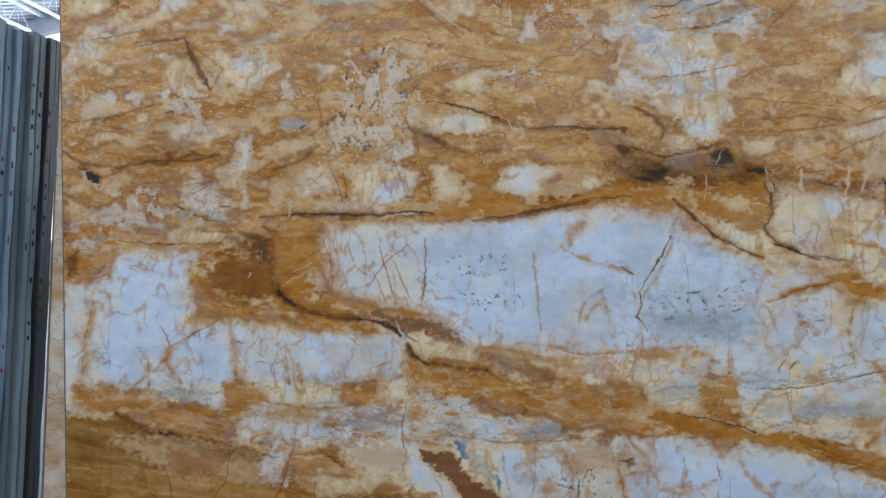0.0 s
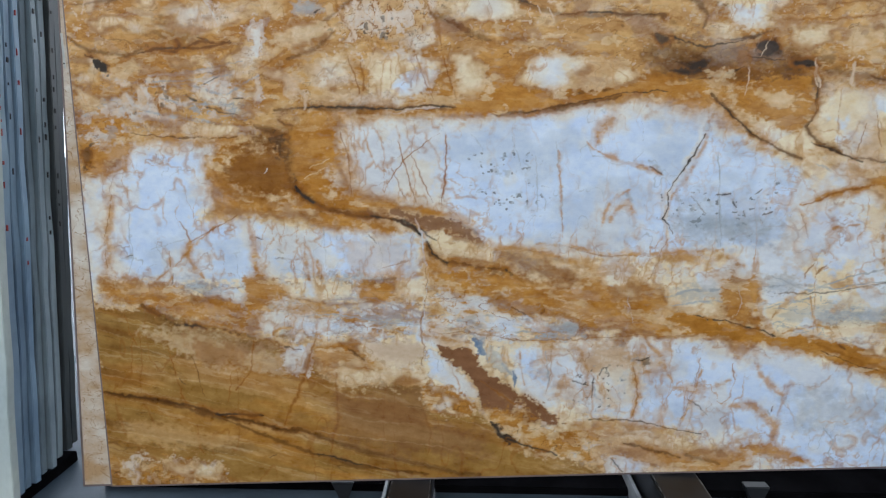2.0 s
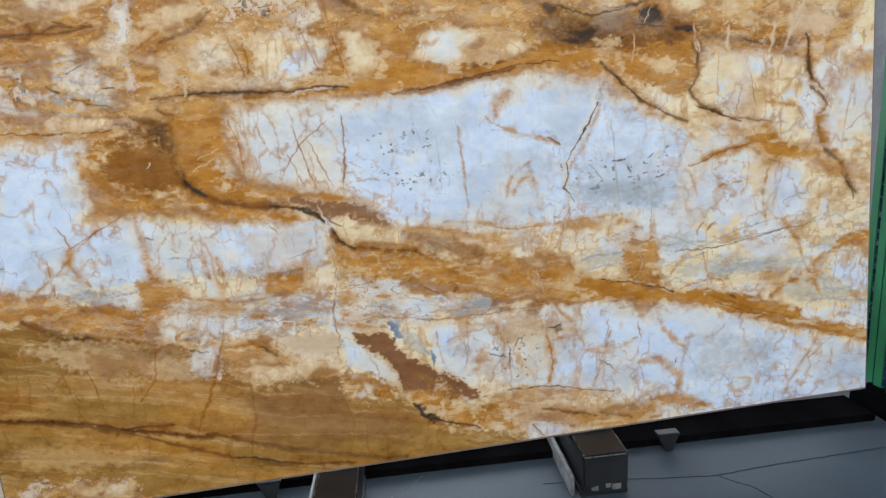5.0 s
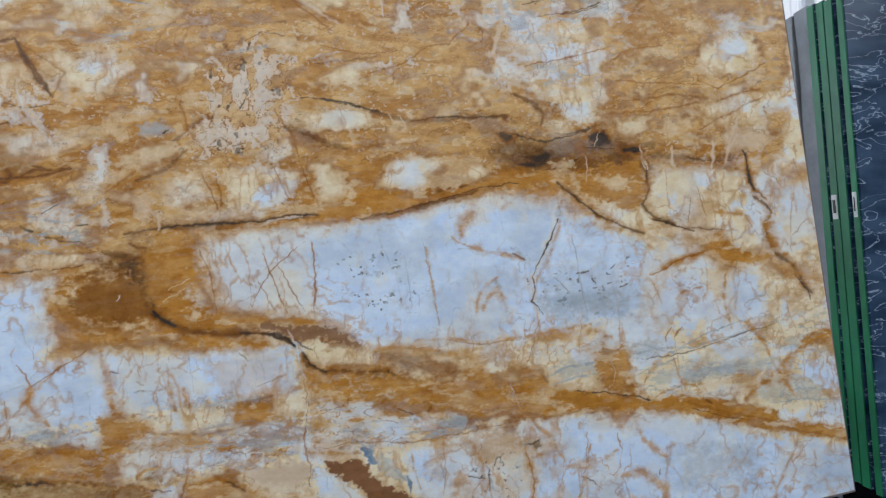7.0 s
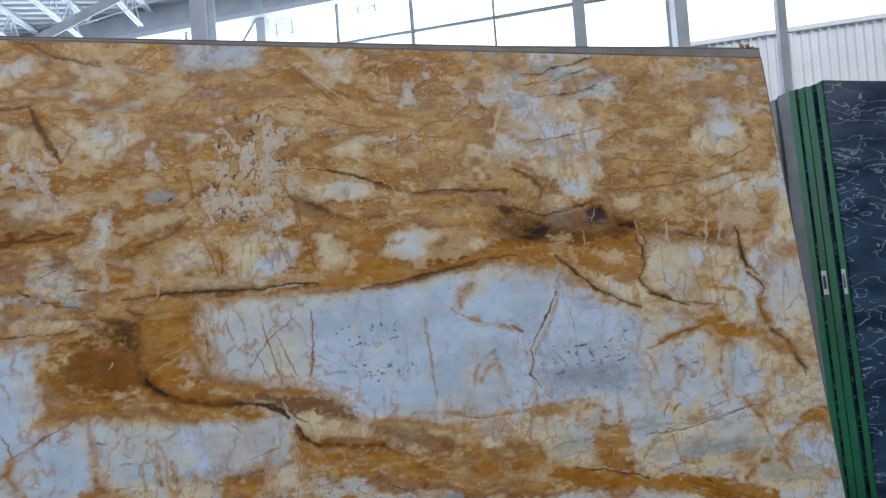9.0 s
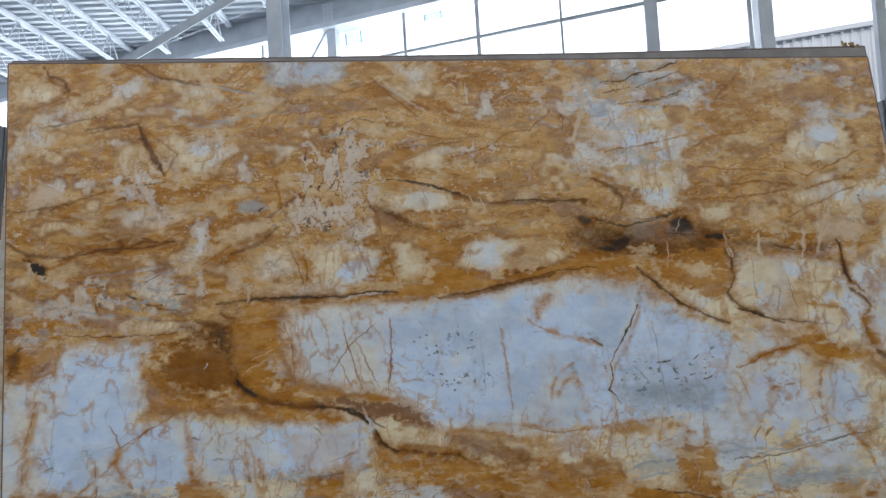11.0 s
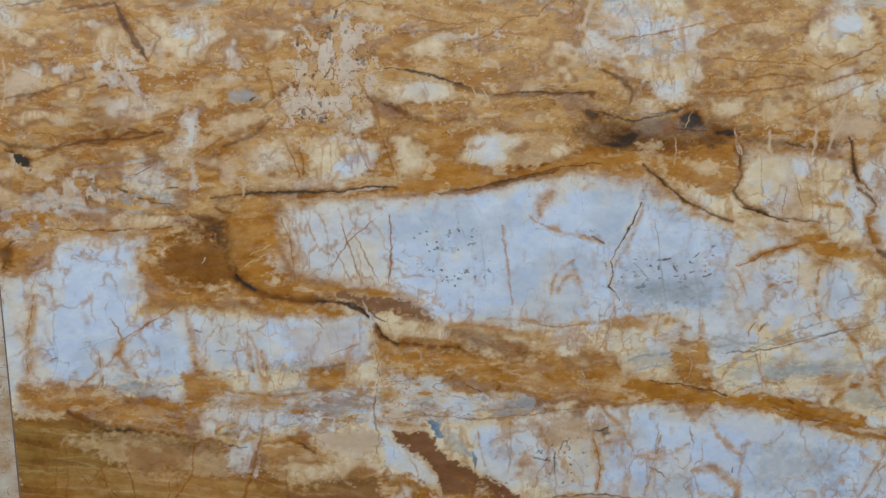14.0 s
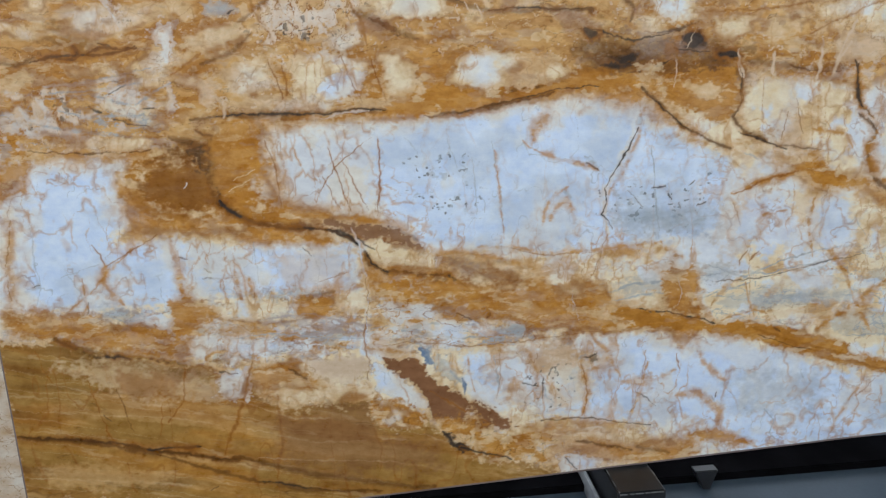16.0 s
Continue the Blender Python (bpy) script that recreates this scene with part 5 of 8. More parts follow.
patch(WHITE, [(0.900, 1.954), (0.951, 1.962), (0.941, 1.933), (0.906, 1.926)], 0.006, 0.0069, 0.9)
patch(WHITE, [(0.947, 2.133), (0.985, 2.142), (1.002, 2.105), (0.964, 2.086)], 0.008, 0.0115, 0.9)
patch(WHITE, [(0.660, 2.051), (0.715, 2.056), (0.705, 2.014), (0.669, 2.023)], 0.006, 0.0115, 0.7)
patch(WHITE, [(0.754, 2.115), (0.809, 2.124), (0.799, 2.087), (0.762, 2.082)], 0.006, 0.0115, 0.7)
patch(WHITE, [(0.602, 1.913), (0.657, 1.922), (0.647, 1.876), (0.611, 1.886)], 0.006, 0.0115, 0.7)
patch(GREY, [(0.641, 2.005), (0.751, 2.019), (0.805, 1.995), (0.695, 1.982)], 0.0115, 0.0138, 0.6)
patch(GREY, [(0.737, 2.180), (0.903, 2.189), (0.883, 2.152), (0.754, 2.138)], 0.0115, 0.0138, 0.6)
patch(CREAM, [(0.754, 1.793), (0.892, 1.810), (0.898, 1.719), (0.834, 1.701), (0.780, 1.729)], 0.0138, 0.0138, 0.9)
vein(DARK, [(0.772, 2.134), (0.847, 2.161), (0.921, 2.189)], 0.00297, 0.7, 0.8)
vein(DARK, [(0.790, 2.087), (0.863, 2.100), (0.928, 2.118)], 0.00297, 0.7, 0.8)
vein(DARK, [(0.662, 2.116), (0.754, 2.138)], 0.00297, 0.7, 0.7)
vein(RUST, [(0.657, 1.913), (0.767, 1.930), (0.859, 1.948), (0.933, 1.966)], 0.0049, 0.7, 0.8)
vein(RUST, [(0.330, 1.979), (0.403, 1.988), (0.477, 2.052)], 0.0049, 0.7, 0.8)
vein(RUST, [(0.111, 1.880), (0.166, 1.907), (0.239, 1.916), (0.330, 1.974)], 0.0042, 0.7, 0.8)
vein(RUST, [(0.004, 1.990), (0.112, 1.962), (0.258, 1.971)], 0.0042, 0.7, 0.7)
patch(TAN, [(0.290, 1.760), (0.327, 1.796), (0.400, 1.801), (0.417, 1.768), (0.344, 1.751)], 0.0138, 0.0138, 0.7)
patch(TAN, [(0.508, 1.795), (0.618, 1.794), (0.635, 1.748), (0.562, 1.731), (0.508, 1.749)], 0.0138, 0.0138, 0.7)
patch(TAN, [(0.543, 1.731), (0.634, 1.739), (0.670, 1.711), (0.615, 1.685)], 0.0138, 0.0138, 0.7)
patch(CREAM, [(0.473, 1.822), (0.518, 1.826), (0.526, 1.786), (0.490, 1.771)], 0.006, 0.0138, 0.8)
vein(DARK, [(0.272, 1.742), (0.363, 1.754), (0.471, 1.746), (0.562, 1.749)], 0.003645, 0.7, 0.8)
vein(DEEP, [(0.435, 1.746), (0.580, 1.745)], 0.01716, 0.8, 0.7)
vein(DEEP, [(0.600, 1.822), (0.672, 1.794), (0.708, 1.748), (0.697, 1.711)], 0.01248, 0.8, 0.75)
patch(DEEP, [(0.525, 1.704), (0.742, 1.665), (0.979, 1.681), (1.069, 1.635), (1.013, 1.599), (0.795, 1.619), (0.685, 1.575), (0.630, 1.530), (0.558, 1.567), (0.577, 1.621)], 0.0403, 0.0345, 0.6)
patch(MAUVE, [(0.706, 1.693), (0.870, 1.673), (0.942, 1.636), (0.741, 1.620)], 0.0345, 0.023, 0.35)
patch(DARK, [(0.543, 1.694), (0.615, 1.685), (0.624, 1.666), (0.560, 1.667)], 0.0115, 0.0092, 0.8)
patch(DARK, [(0.856, 1.659), (0.879, 1.682), (0.919, 1.682), (0.933, 1.654), (0.887, 1.637)], 0.0115, 0.0092, 0.8)
patch(DARK, [(0.947, 1.623), (1.024, 1.635), (1.036, 1.611), (0.968, 1.607)], 0.0115, 0.0092, 0.85)
patch(DARK, [(0.627, 1.594), (0.704, 1.620), (0.715, 1.602), (0.649, 1.583)], 0.0115, 0.0092, 0.8)
vein(DARK, [(0.579, 1.694), (0.705, 1.656), (0.815, 1.683)], 0.004253, 0.7, 0.7)
vein(DARK, [(0.832, 1.637), (0.941, 1.627)], 0.00486, 0.7, 0.6)
vein(DARK, [(0.666, 1.557), (0.758, 1.574), (0.831, 1.604)], 0.004253, 0.7, 0.7)
patch(CREAM, [(0.722, 1.584), (0.795, 1.597), (0.812, 1.568), (0.739, 1.556)], 0.008, 0.0115, 0.7)
vein(DARK, [(1.196, 1.588), (1.269, 1.575), (1.360, 1.568)], 0.005468, 0.8, 0.8)
vein(DEEP, [(1.068, 1.598), (1.232, 1.582), (1.379, 1.577)], 0.02028, 0.9, 0.6)
patch(CREAM, [(1.284, 1.973), (1.452, 2.009), (1.509, 1.963), (1.485, 1.907), (1.316, 1.853), (1.262, 1.890)], 0.0161, 0.0161, 0.95)
patch(CREAM, [(1.222, 2.066), (1.315, 2.075), (1.304, 2.029), (1.239, 2.020)], 0.0115, 0.0138, 0.8)
patch(CREAM, [(0.944, 1.727), (1.054, 1.735), (1.090, 1.689), (0.997, 1.654), (0.952, 1.682)], 0.0138, 0.0138, 0.8)
patch(CREAM, [(1.090, 1.699), (1.146, 1.726), (1.181, 1.679), (1.125, 1.653)], 0.0138, 0.0138, 0.8)
patch(CREAM, [(1.256, 1.725), (1.386, 1.742), (1.346, 1.678), (1.272, 1.660)], 0.0138, 0.0138, 0.8)
patch(CREAM, [(1.423, 1.760), (1.512, 1.768), (1.507, 1.649), (1.420, 1.687)], 0.0138, 0.0138, 0.7)
patch(CREAM, [(1.185, 1.789), (1.332, 1.797), (1.294, 1.761), (1.165, 1.753)], 0.0138, 0.0138, 0.7)
patch(CREAM, [(1.039, 1.827), (1.094, 1.836), (1.074, 1.763), (1.037, 1.772)], 0.0138, 0.0138, 0.7)
patch(CREAM, [(1.116, 1.928), (1.208, 1.918), (1.188, 1.872), (1.114, 1.882)], 0.0138, 0.0138, 0.6)
vein(RUST, [(1.261, 1.853), (1.333, 1.816), (1.465, 1.879), (1.518, 1.907)], 0.0049, 0.8, 0.8)
vein(RUST, [(1.254, 1.679), (1.386, 1.742), (1.498, 1.787)], 0.007, 0.8, 0.7)
vein(RUST, [(0.927, 1.746), (1.091, 1.748), (1.258, 1.770)], 0.0063, 0.8, 0.7)
vein(RUST, [(0.948, 1.856), (1.095, 1.845), (1.260, 1.835)], 0.0063, 0.8, 0.7)
patch(RUST, [(1.014, 2.188), (1.255, 2.187), (1.232, 2.076), (1.080, 1.947), (0.949, 1.892), (0.991, 2.040)], 0.0345, 0.0345, 0.4)
patch(RUST, [(1.253, 2.150), (1.514, 2.168), (1.510, 2.074), (1.285, 2.001)], 0.0345, 0.0345, 0.35)
# rusty band over the lens, with its pale clasts
patch(OCHRE, [(-0.073, 1.475), (0.035, 1.491), (0.161, 1.531), (0.250, 1.505), (0.376, 1.518), (0.467, 1.550), (0.558, 1.576), (0.666, 1.557), (0.738, 1.525), (0.575, 1.516), (0.466, 1.496), (0.285, 1.462), (0.106, 1.442), (-0.037, 1.438)], 0.0161, 0.0138, 0.9)
patch(CREAM, [(0.134, 1.553), (0.180, 1.616), (0.270, 1.633), (0.396, 1.623), (0.486, 1.595), (0.540, 1.558), (0.431, 1.532), (0.286, 1.512), (0.196, 1.517)], 0.0115, 0.0115, 0.95)
patch(WHITE, [(0.170, 1.571), (0.216, 1.616), (0.270, 1.606), (0.278, 1.534), (0.232, 1.525)], 0.0161, 0.0092, 0.6)
patch(OCHRE, [(0.396, 1.619), (0.486, 1.595), (0.440, 1.559), (0.341, 1.530), (0.305, 1.561)], 0.0161, 0.0138, 0.5)
patch(CREAM, [(0.441, 1.586), (0.490, 1.595), (0.500, 1.559), (0.467, 1.546)], 0.006, 0.0092, 1.0)
vein(DARK, [(0.177, 1.450), (0.286, 1.473), (0.394, 1.497), (0.485, 1.519), (0.611, 1.525)], 0.003645, 0.7, 0.95)
vein(DEEP, [(0.070, 1.437), (0.285, 1.465), (0.466, 1.507)], 0.01092, 0.8, 0.8)
vein(DEEP, [(-0.606, 1.432), (-0.499, 1.444), (-0.322, 1.447), (-0.180, 1.453), (-0.037, 1.462)], 0.01716, 0.8, 0.8)
vein(DARK, [(-0.535, 1.441), (-0.429, 1.448), (-0.322, 1.447), (-0.215, 1.449), (-0.108, 1.464), (-0.037, 1.458)], 0.00486, 0.7, 0.85)
patch(OCHRE, [(0.802, 1.547), (0.849, 1.573), (1.031, 1.581), (1.047, 1.508), (1.026, 1.436), (0.989, 1.418), (0.900, 1.455), (0.828, 1.492)], 0.0138, 0.0138, 0.9)
patch(CREAM, [(0.848, 1.546), (1.011, 1.535), (0.991, 1.472), (0.901, 1.500)], 0.0138, 0.0138, 0.65)
vein(DEEP, [(0.738, 1.520), (0.809, 1.465), (0.880, 1.401), (0.951, 1.364), (1.023, 1.336)], 0.01248, 0.8, 0.9)
vein(DARK, [(0.765, 1.496), (0.827, 1.447), (0.898, 1.392)], 0.003645, 0.7, 0.8)
vein(DEEP, [(1.049, 1.571), (1.055, 1.490), (1.026, 1.436), (1.061, 1.390), (1.133, 1.362)], 0.01404, 0.8, 0.9)
vein(DARK, [(1.049, 1.562), (1.049, 1.471), (1.030, 1.439)], 0.004253, 0.7, 0.7)
vein(DARK, [(1.043, 1.390), (1.115, 1.366), (1.205, 1.334)], 0.00486, 0.7, 0.8)
vein(DARK, [(1.416, 1.591), (1.423, 1.522), (1.439, 1.467), (1.483, 1.430)], 0.00972, 0.7, 1.0)
vein(OCHRE, [(1.423, 1.577), (1.439, 1.476), (1.483, 1.427)], 0.0255, 0.8, 0.8)
patch(CREAM, [(1.093, 1.507), (1.158, 1.552), (1.194, 1.524), (1.181, 1.434), (1.116, 1.380), (1.071, 1.417)], 0.0207, 0.0138, 0.8)
patch(CREAM, [(1.264, 1.451), (1.323, 1.541), (1.412, 1.486), (1.446, 1.413), (1.371, 1.359), (1.280, 1.378)], 0.0207, 0.0138, 0.7)
vein(RUST, [(1.229, 1.488), (1.252, 1.379)], 0.0028, 0.7, 0.8)
vein(RUST, [(1.200, 1.452), (1.188, 1.352)], 0.0028, 0.7, 0.8)
vein(OCHRE, [(1.295, 1.551), (1.303, 1.414), (1.315, 1.342)], 0.0102, 0.8, 0.7)
# knot and hook
patch(OCHRE, [(-0.807, 1.270), (-0.746, 1.326), (-0.570, 1.343), (-0.482, 1.395), (-0.393, 1.412), (-0.402, 1.345), (-0.429, 1.256), (-0.411, 1.189), (-0.288, 1.149), (-0.323, 1.110), (-0.464, 1.112), (-0.570, 1.131), (-0.693, 1.140), (-0.780, 1.191)], 0.0322, 0.0345, 1.0)
patch(RUST, [(-0.760, 1.261), (-0.711, 1.313), (-0.605, 1.329), (-0.552, 1.293), (-0.535, 1.222), (-0.535, 1.170), (-0.605, 1.148), (-0.710, 1.163), (-0.766, 1.208)], 0.035, 0.023, 0.75)
patch(DEEP, [(-0.760, 1.261), (-0.711, 1.313), (-0.605, 1.329), (-0.552, 1.293), (-0.535, 1.222), (-0.535, 1.170), (-0.605, 1.148), (-0.710, 1.163), (-0.766, 1.208)], 0.04, 0.023, 0.35)
patch(DEEP, [(-0.711, 1.348), (-0.605, 1.374), (-0.535, 1.391), (-0.535, 1.329), (-0.605, 1.312), (-0.676, 1.321)], 0.0276, 0.0184, 0.55)
vein(DEEP, [(-0.676, 1.383), (-0.597, 1.361), (-0.552, 1.329), (-0.566, 1.258), (-0.535, 1.187)], 0.0234, 0.9, 0.7)
patch(DARK, [(-0.614, 1.347), (-0.561, 1.364), (-0.542, 1.293), (-0.570, 1.272), (-0.602, 1.303)], 0.0115, 0.0138, 0.55)
vein(DARK, [(-0.597, 1.400), (-0.552, 1.382), (-0.561, 1.329)], 0.006075, 0.8, 0.6)
vein(DARK, [(-0.552, 1.240), (-0.535, 1.214), (-0.545, 1.187)], 0.00486, 0.8, 0.6)
patch(OCHRE, [(-0.540, 1.382), (-0.482, 1.399), (-0.425, 1.381), (-0.415, 1.292), (-0.429, 1.203), (-0.464, 1.213), (-0.499, 1.204), (-0.549, 1.258), (-0.556, 1.329)], 0.0299, 0.0184, 0.9)
patch(RUST, [(-0.552, 1.338), (-0.517, 1.373), (-0.482, 1.292), (-0.491, 1.213), (-0.535, 1.231)], 0.0299, 0.0138, 0.45)
vein(CREAM, [(-0.496, 1.254), (-0.429, 1.286)], 0.0034, 0.6, 0.8)
vein(CREAM, [(-0.508, 1.222), (-0.447, 1.257)], 0.00255, 0.6, 0.8)
vein(DEEP, [(-0.535, 1.191), (-0.508, 1.155), (-0.455, 1.130), (-0.376, 1.115), (-0.288, 1.113), (-0.200, 1.101)], 0.0234, 0.8, 0.95)
vein(DARK, [(-0.535, 1.196), (-0.517, 1.164), (-0.464, 1.135), (-0.394, 1.117), (-0.323, 1.108), (-0.235, 1.107), (-0.165, 1.083), (-0.133, 1.055)], 0.008505, 0.7, 1.0)
vein(DARK, [(-0.253, 1.106), (-0.182, 1.101), (-0.144, 1.072)], 0.006075, 0.7, 0.8)
vein(OCHRE, [(-0.464, 1.102), (-0.324, 1.082), (-0.183, 1.062)], 0.0255, 0.9, 0.8)
patch(RED, [(-0.323, 1.128), (-0.182, 1.133), (-0.076, 1.110), (0.012, 1.091), (0.074, 1.038), (0.047, 1.029), (-0.041, 1.060), (-0.129, 1.079), (-0.182, 1.105)], 0.0115, 0.0092, 0.95)
vein(OCHRE, [(-0.394, 1.132), (-0.253, 1.148), (-0.094, 1.128)], 0.0153, 0.8, 0.8)
patch(CREAM, [(-0.076, 1.057), (0.030, 1.047), (0.118, 1.010), (0.153, 0.984), (0.082, 0.967), (-0.042, 0.983), (-0.095, 1.014)], 0.0138, 0.0138, 0.5)
vein(DEEP, [(-0.116, 1.040), (-0.095, 0.996), (-0.042, 0.969), (0.064, 0.959), (0.153, 0.948), (0.205, 0.921)], 0.01716, 0.8, 0.9)
vein(DARK, [(-0.112, 1.040), (-0.091, 0.998), (-0.042, 0.972), (0.064, 0.962), (0.153, 0.952), (0.214, 0.912)], 0.00486, 0.7, 0.9)
vein(DARK, [(-0.138, 1.085), (-0.112, 1.054), (-0.077, 1.043)], 0.003645, 0.7, 0.7)
patch(OCHRE, [(-0.095, 0.935), (0.011, 0.951), (0.206, 0.939), (0.383, 0.927), (0.544, 0.930), (0.687, 0.928), (0.721, 0.869), (0.630, 0.800), (0.505, 0.767), (0.381, 0.787), (0.240, 0.851), (0.133, 0.835), (0.027, 0.793), (-0.079, 0.830)], 0.023, 0.023, 0.85)
patch(RED, [(0.136, 1.001), (0.207, 1.018), (0.313, 0.981), (0.384, 0.945), (0.365, 0.913), (0.276, 0.920), (0.188, 0.948), (0.153, 0.975)], 0.0207, 0.0138, 0.6)
vein(RED, [(0.189, 0.983), (0.277, 0.946), (0.365, 0.927)], 0.0136, 0.8, 0.6)
patch(WHITE, [(0.100, 1.011), (0.127, 1.019), (0.135, 0.993), (0.109, 0.981)], 0.006, 0.0069, 1.0)
drift_grey([(-0.078, 0.891), (0.098, 0.870), (0.239, 0.798), (0.398, 0.760), (0.202, 0.729), (-0.044, 0.759)])
patch(WHITE, [(0.186, 0.799), (0.257, 0.807), (0.327, 0.770), (0.238, 0.763)], 0.0115, 0.0115, 0.7)
patch(GREY, [(0.265, 0.789), (0.381, 0.796), (0.398, 0.769), (0.309, 0.762)], 0.0115, 0.0115, 0.8)
vein(DARK, [(0.169, 0.834), (0.221, 0.811)], 0.003037, 0.7, 0.85)
vein(GREY, [(0.079, 0.757), (0.238, 0.754), (0.380, 0.769)], 0.0051, 0.7, 0.8)
vein(RUST, [(-0.079, 0.734), (0.026, 0.748), (0.202, 0.724), (0.380, 0.738), (0.558, 0.758), (0.665, 0.764)], 0.0035, 0.7, 0.7)
patch(CREAM, [(0.633, 0.941), (0.741, 0.957), (0.830, 0.938), (0.846, 0.867), (0.774, 0.842), (0.667, 0.861)], 0.0161, 0.0161, 0.8)
patch(GREY, [(0.669, 0.923), (0.812, 0.934), (0.829, 0.894), (0.703, 0.878)], 0.0161, 0.0161, 0.5)
vein(GREY, [(0.650, 0.888), (0.740, 0.918), (0.830, 0.920)], 0.0051, 0.7, 0.8)
vein(GREY, [(0.667, 0.861), (0.757, 0.882), (0.838, 0.885)], 0.0051, 0.7, 0.8)
patch(CREAM, [(0.490, 0.917), (0.561, 0.924), (0.578, 0.880), (0.507, 0.872)], 0.0161, 0.0161, 0.6)
patch(OCHRE, [(0.831, 0.955), (0.921, 0.972), (0.947, 0.936), (0.936, 0.848), (0.970, 0.812), (0.881, 0.813), (0.837, 0.867)], 0.0138, 0.0138, 0.9)
patch(WHITE, [(0.533, 0.851), (0.545, 0.847), (0.542, 0.833)], 0.005, 0.0046, 1.0)
vein(DARK, [(0.747, 0.837), (0.791, 0.824), (0.854, 0.823), (0.899, 0.810), (0.979, 0.794), (1.005, 0.785)], 0.00486, 0.7, 1.0)
patch(OCHRE, [(0.702, 0.843), (0.880, 0.805), (0.987, 0.785), (1.131, 0.783), (1.221, 0.764), (1.346, 0.735), (1.468, 0.707), (1.465, 0.654), (1.344, 0.682), (1.201, 0.729), (1.058, 0.758), (0.915, 0.769), (0.772, 0.771), (0.629, 0.765), (0.648, 0.817)], 0.006, 0.0069, 0.97)
vein(RUST, [(1.130, 0.760), (1.237, 0.728), (1.344, 0.696), (1.466, 0.666)], 0.0126, 0.9, 0.7)
vein(DEEP, [(1.148, 0.739), (1.254, 0.705), (1.344, 0.682)], 0.00312, 0.7, 0.8)
vein(DARK, [(1.203, 0.764), (1.229, 0.751)], 0.00486, 0.8, 0.8)
patch(OCHRE, [(0.862, 0.770), (0.915, 0.751), (0.917, 0.716), (0.887, 0.717)], 0.0161, 0.0138, 0.7)
# grey streaks beside the rusty block
patch(GREY, [(1.134, 0.853), (1.207, 0.887), (1.352, 0.903), (1.460, 0.883), (1.459, 0.848), (1.314, 0.841), (1.169, 0.835)], 0.023, 0.0161, 0.6)
patch(CREAM, [(1.173, 0.932), (1.354, 0.947), (1.476, 0.910), (1.424, 0.884), (1.207, 0.893)], 0.0184, 0.0161, 0.7)
patch(GREY, [(0.940, 0.980), (1.047, 0.970), (1.046, 0.934), (0.956, 0.918)], 0.0184, 0.0161, 0.5)
vein(GREY, [(0.956, 0.936), (1.065, 0.952), (1.173, 0.941), (1.264, 0.966), (1.392, 0.982)], 0.00595, 0.7, 0.9)
vein(GREY, [(0.975, 0.971), (1.100, 0.933), (1.211, 0.985), (1.357, 1.018), (1.481, 1.034)], 0.00595, 0.7, 0.9)
vein(DARK, [(0.992, 0.917), (1.173, 0.932), (1.319, 0.969), (1.480, 0.999)], 0.00297, 0.7, 0.6)
vein(GREY, [(0.954, 0.865), (1.027, 0.890), (1.118, 0.915)], 0.0051, 0.7, 0.8)
vein(OCHRE, [(1.024, 0.793), (1.133, 0.827), (1.240, 0.807), (1.350, 0.841)], 0.0085, 0.8, 0.8)
vein(OCHRE, [(0.989, 0.838), (1.027, 0.899), (1.082, 0.934)], 0.0102, 0.8, 0.8)
vein(RUST, [(1.075, 0.978), (1.100, 1.022)], 0.0035, 0.7, 0.8)
vein(RUST, [(1.106, 0.987), (1.140, 1.022)], 0.0035, 0.7, 0.8)
vein(OCHRE, [(1.100, 0.916), (1.132, 0.792)], 0.0068, 0.8, 0.7)
vein(OCHRE, [(1.358, 1.054), (1.427, 0.946), (1.460, 0.875)], 0.0102, 0.8, 0.8)
patch(CREAM, [(1.168, 0.817), (1.241, 0.834), (1.349, 0.806), (1.311, 0.780), (1.203, 0.782)], 0.0138, 0.0138, 0.8)
# rust over the pale block beside the knot
patch(OCHRE, [(-1.254, 1.399), (-1.080, 1.397), (-1.082, 1.300), (-1.104, 1.248), (-1.165, 1.222), (-1.225, 1.193), (-1.252, 1.267)], 0.0138, 0.0184, 0.85)
breccia([(-1.254, 1.399), (-1.080, 1.397), (-1.079, 1.344), (-1.201, 1.302), (-1.253, 1.320)])
patch(DARK, [(-1.244, 1.285), (-1.209, 1.302), (-1.217, 1.232), (-1.243, 1.223)], 0.0115, 0.0115, 0.7)
vein(DEEP, [(-1.079, 1.344), (-0.922, 1.337), (-0.729, 1.345)], 0.0039, 0.7, 0.8)
patch(CREAM, [(-1.045, 1.379), (-0.746, 1.384), (-0.729, 1.349), (-0.957, 1.351)], 0.0115, 0.0115, 0.8)
vein(OCHRE, [(-1.149, 1.126), (-1.165, 1.021), (-1.164, 0.917), (-1.190, 0.848)], 0.0306, 0.9, 0.7)
vein(RUST, [(-1.150, 1.143), (-1.175, 0.987), (-1.170, 0.900)], 0.0028, 0.6, 0.8)
patch(OCHRE, [(-0.832, 1.121), (-0.727, 1.116), (-0.675, 1.136), (-0.710, 1.084), (-0.797, 1.065)], 0.023, 0.023, 0.5)
vein(RUST, [(-0.919, 1.070), (-0.893, 1.035), (-0.884, 0.999), (-0.780, 1.064), (-0.727, 1.093)], 0.0042, 0.7, 0.85)
vein(OCHRE, [(-0.884, 0.999), (-0.901, 0.948), (-0.845, 0.886)], 0.0153, 0.8, 0.8)
vein(OCHRE, [(-0.962, 0.957), (-0.952, 0.879), (-0.986, 0.836)], 0.0085, 0.8, 0.7)
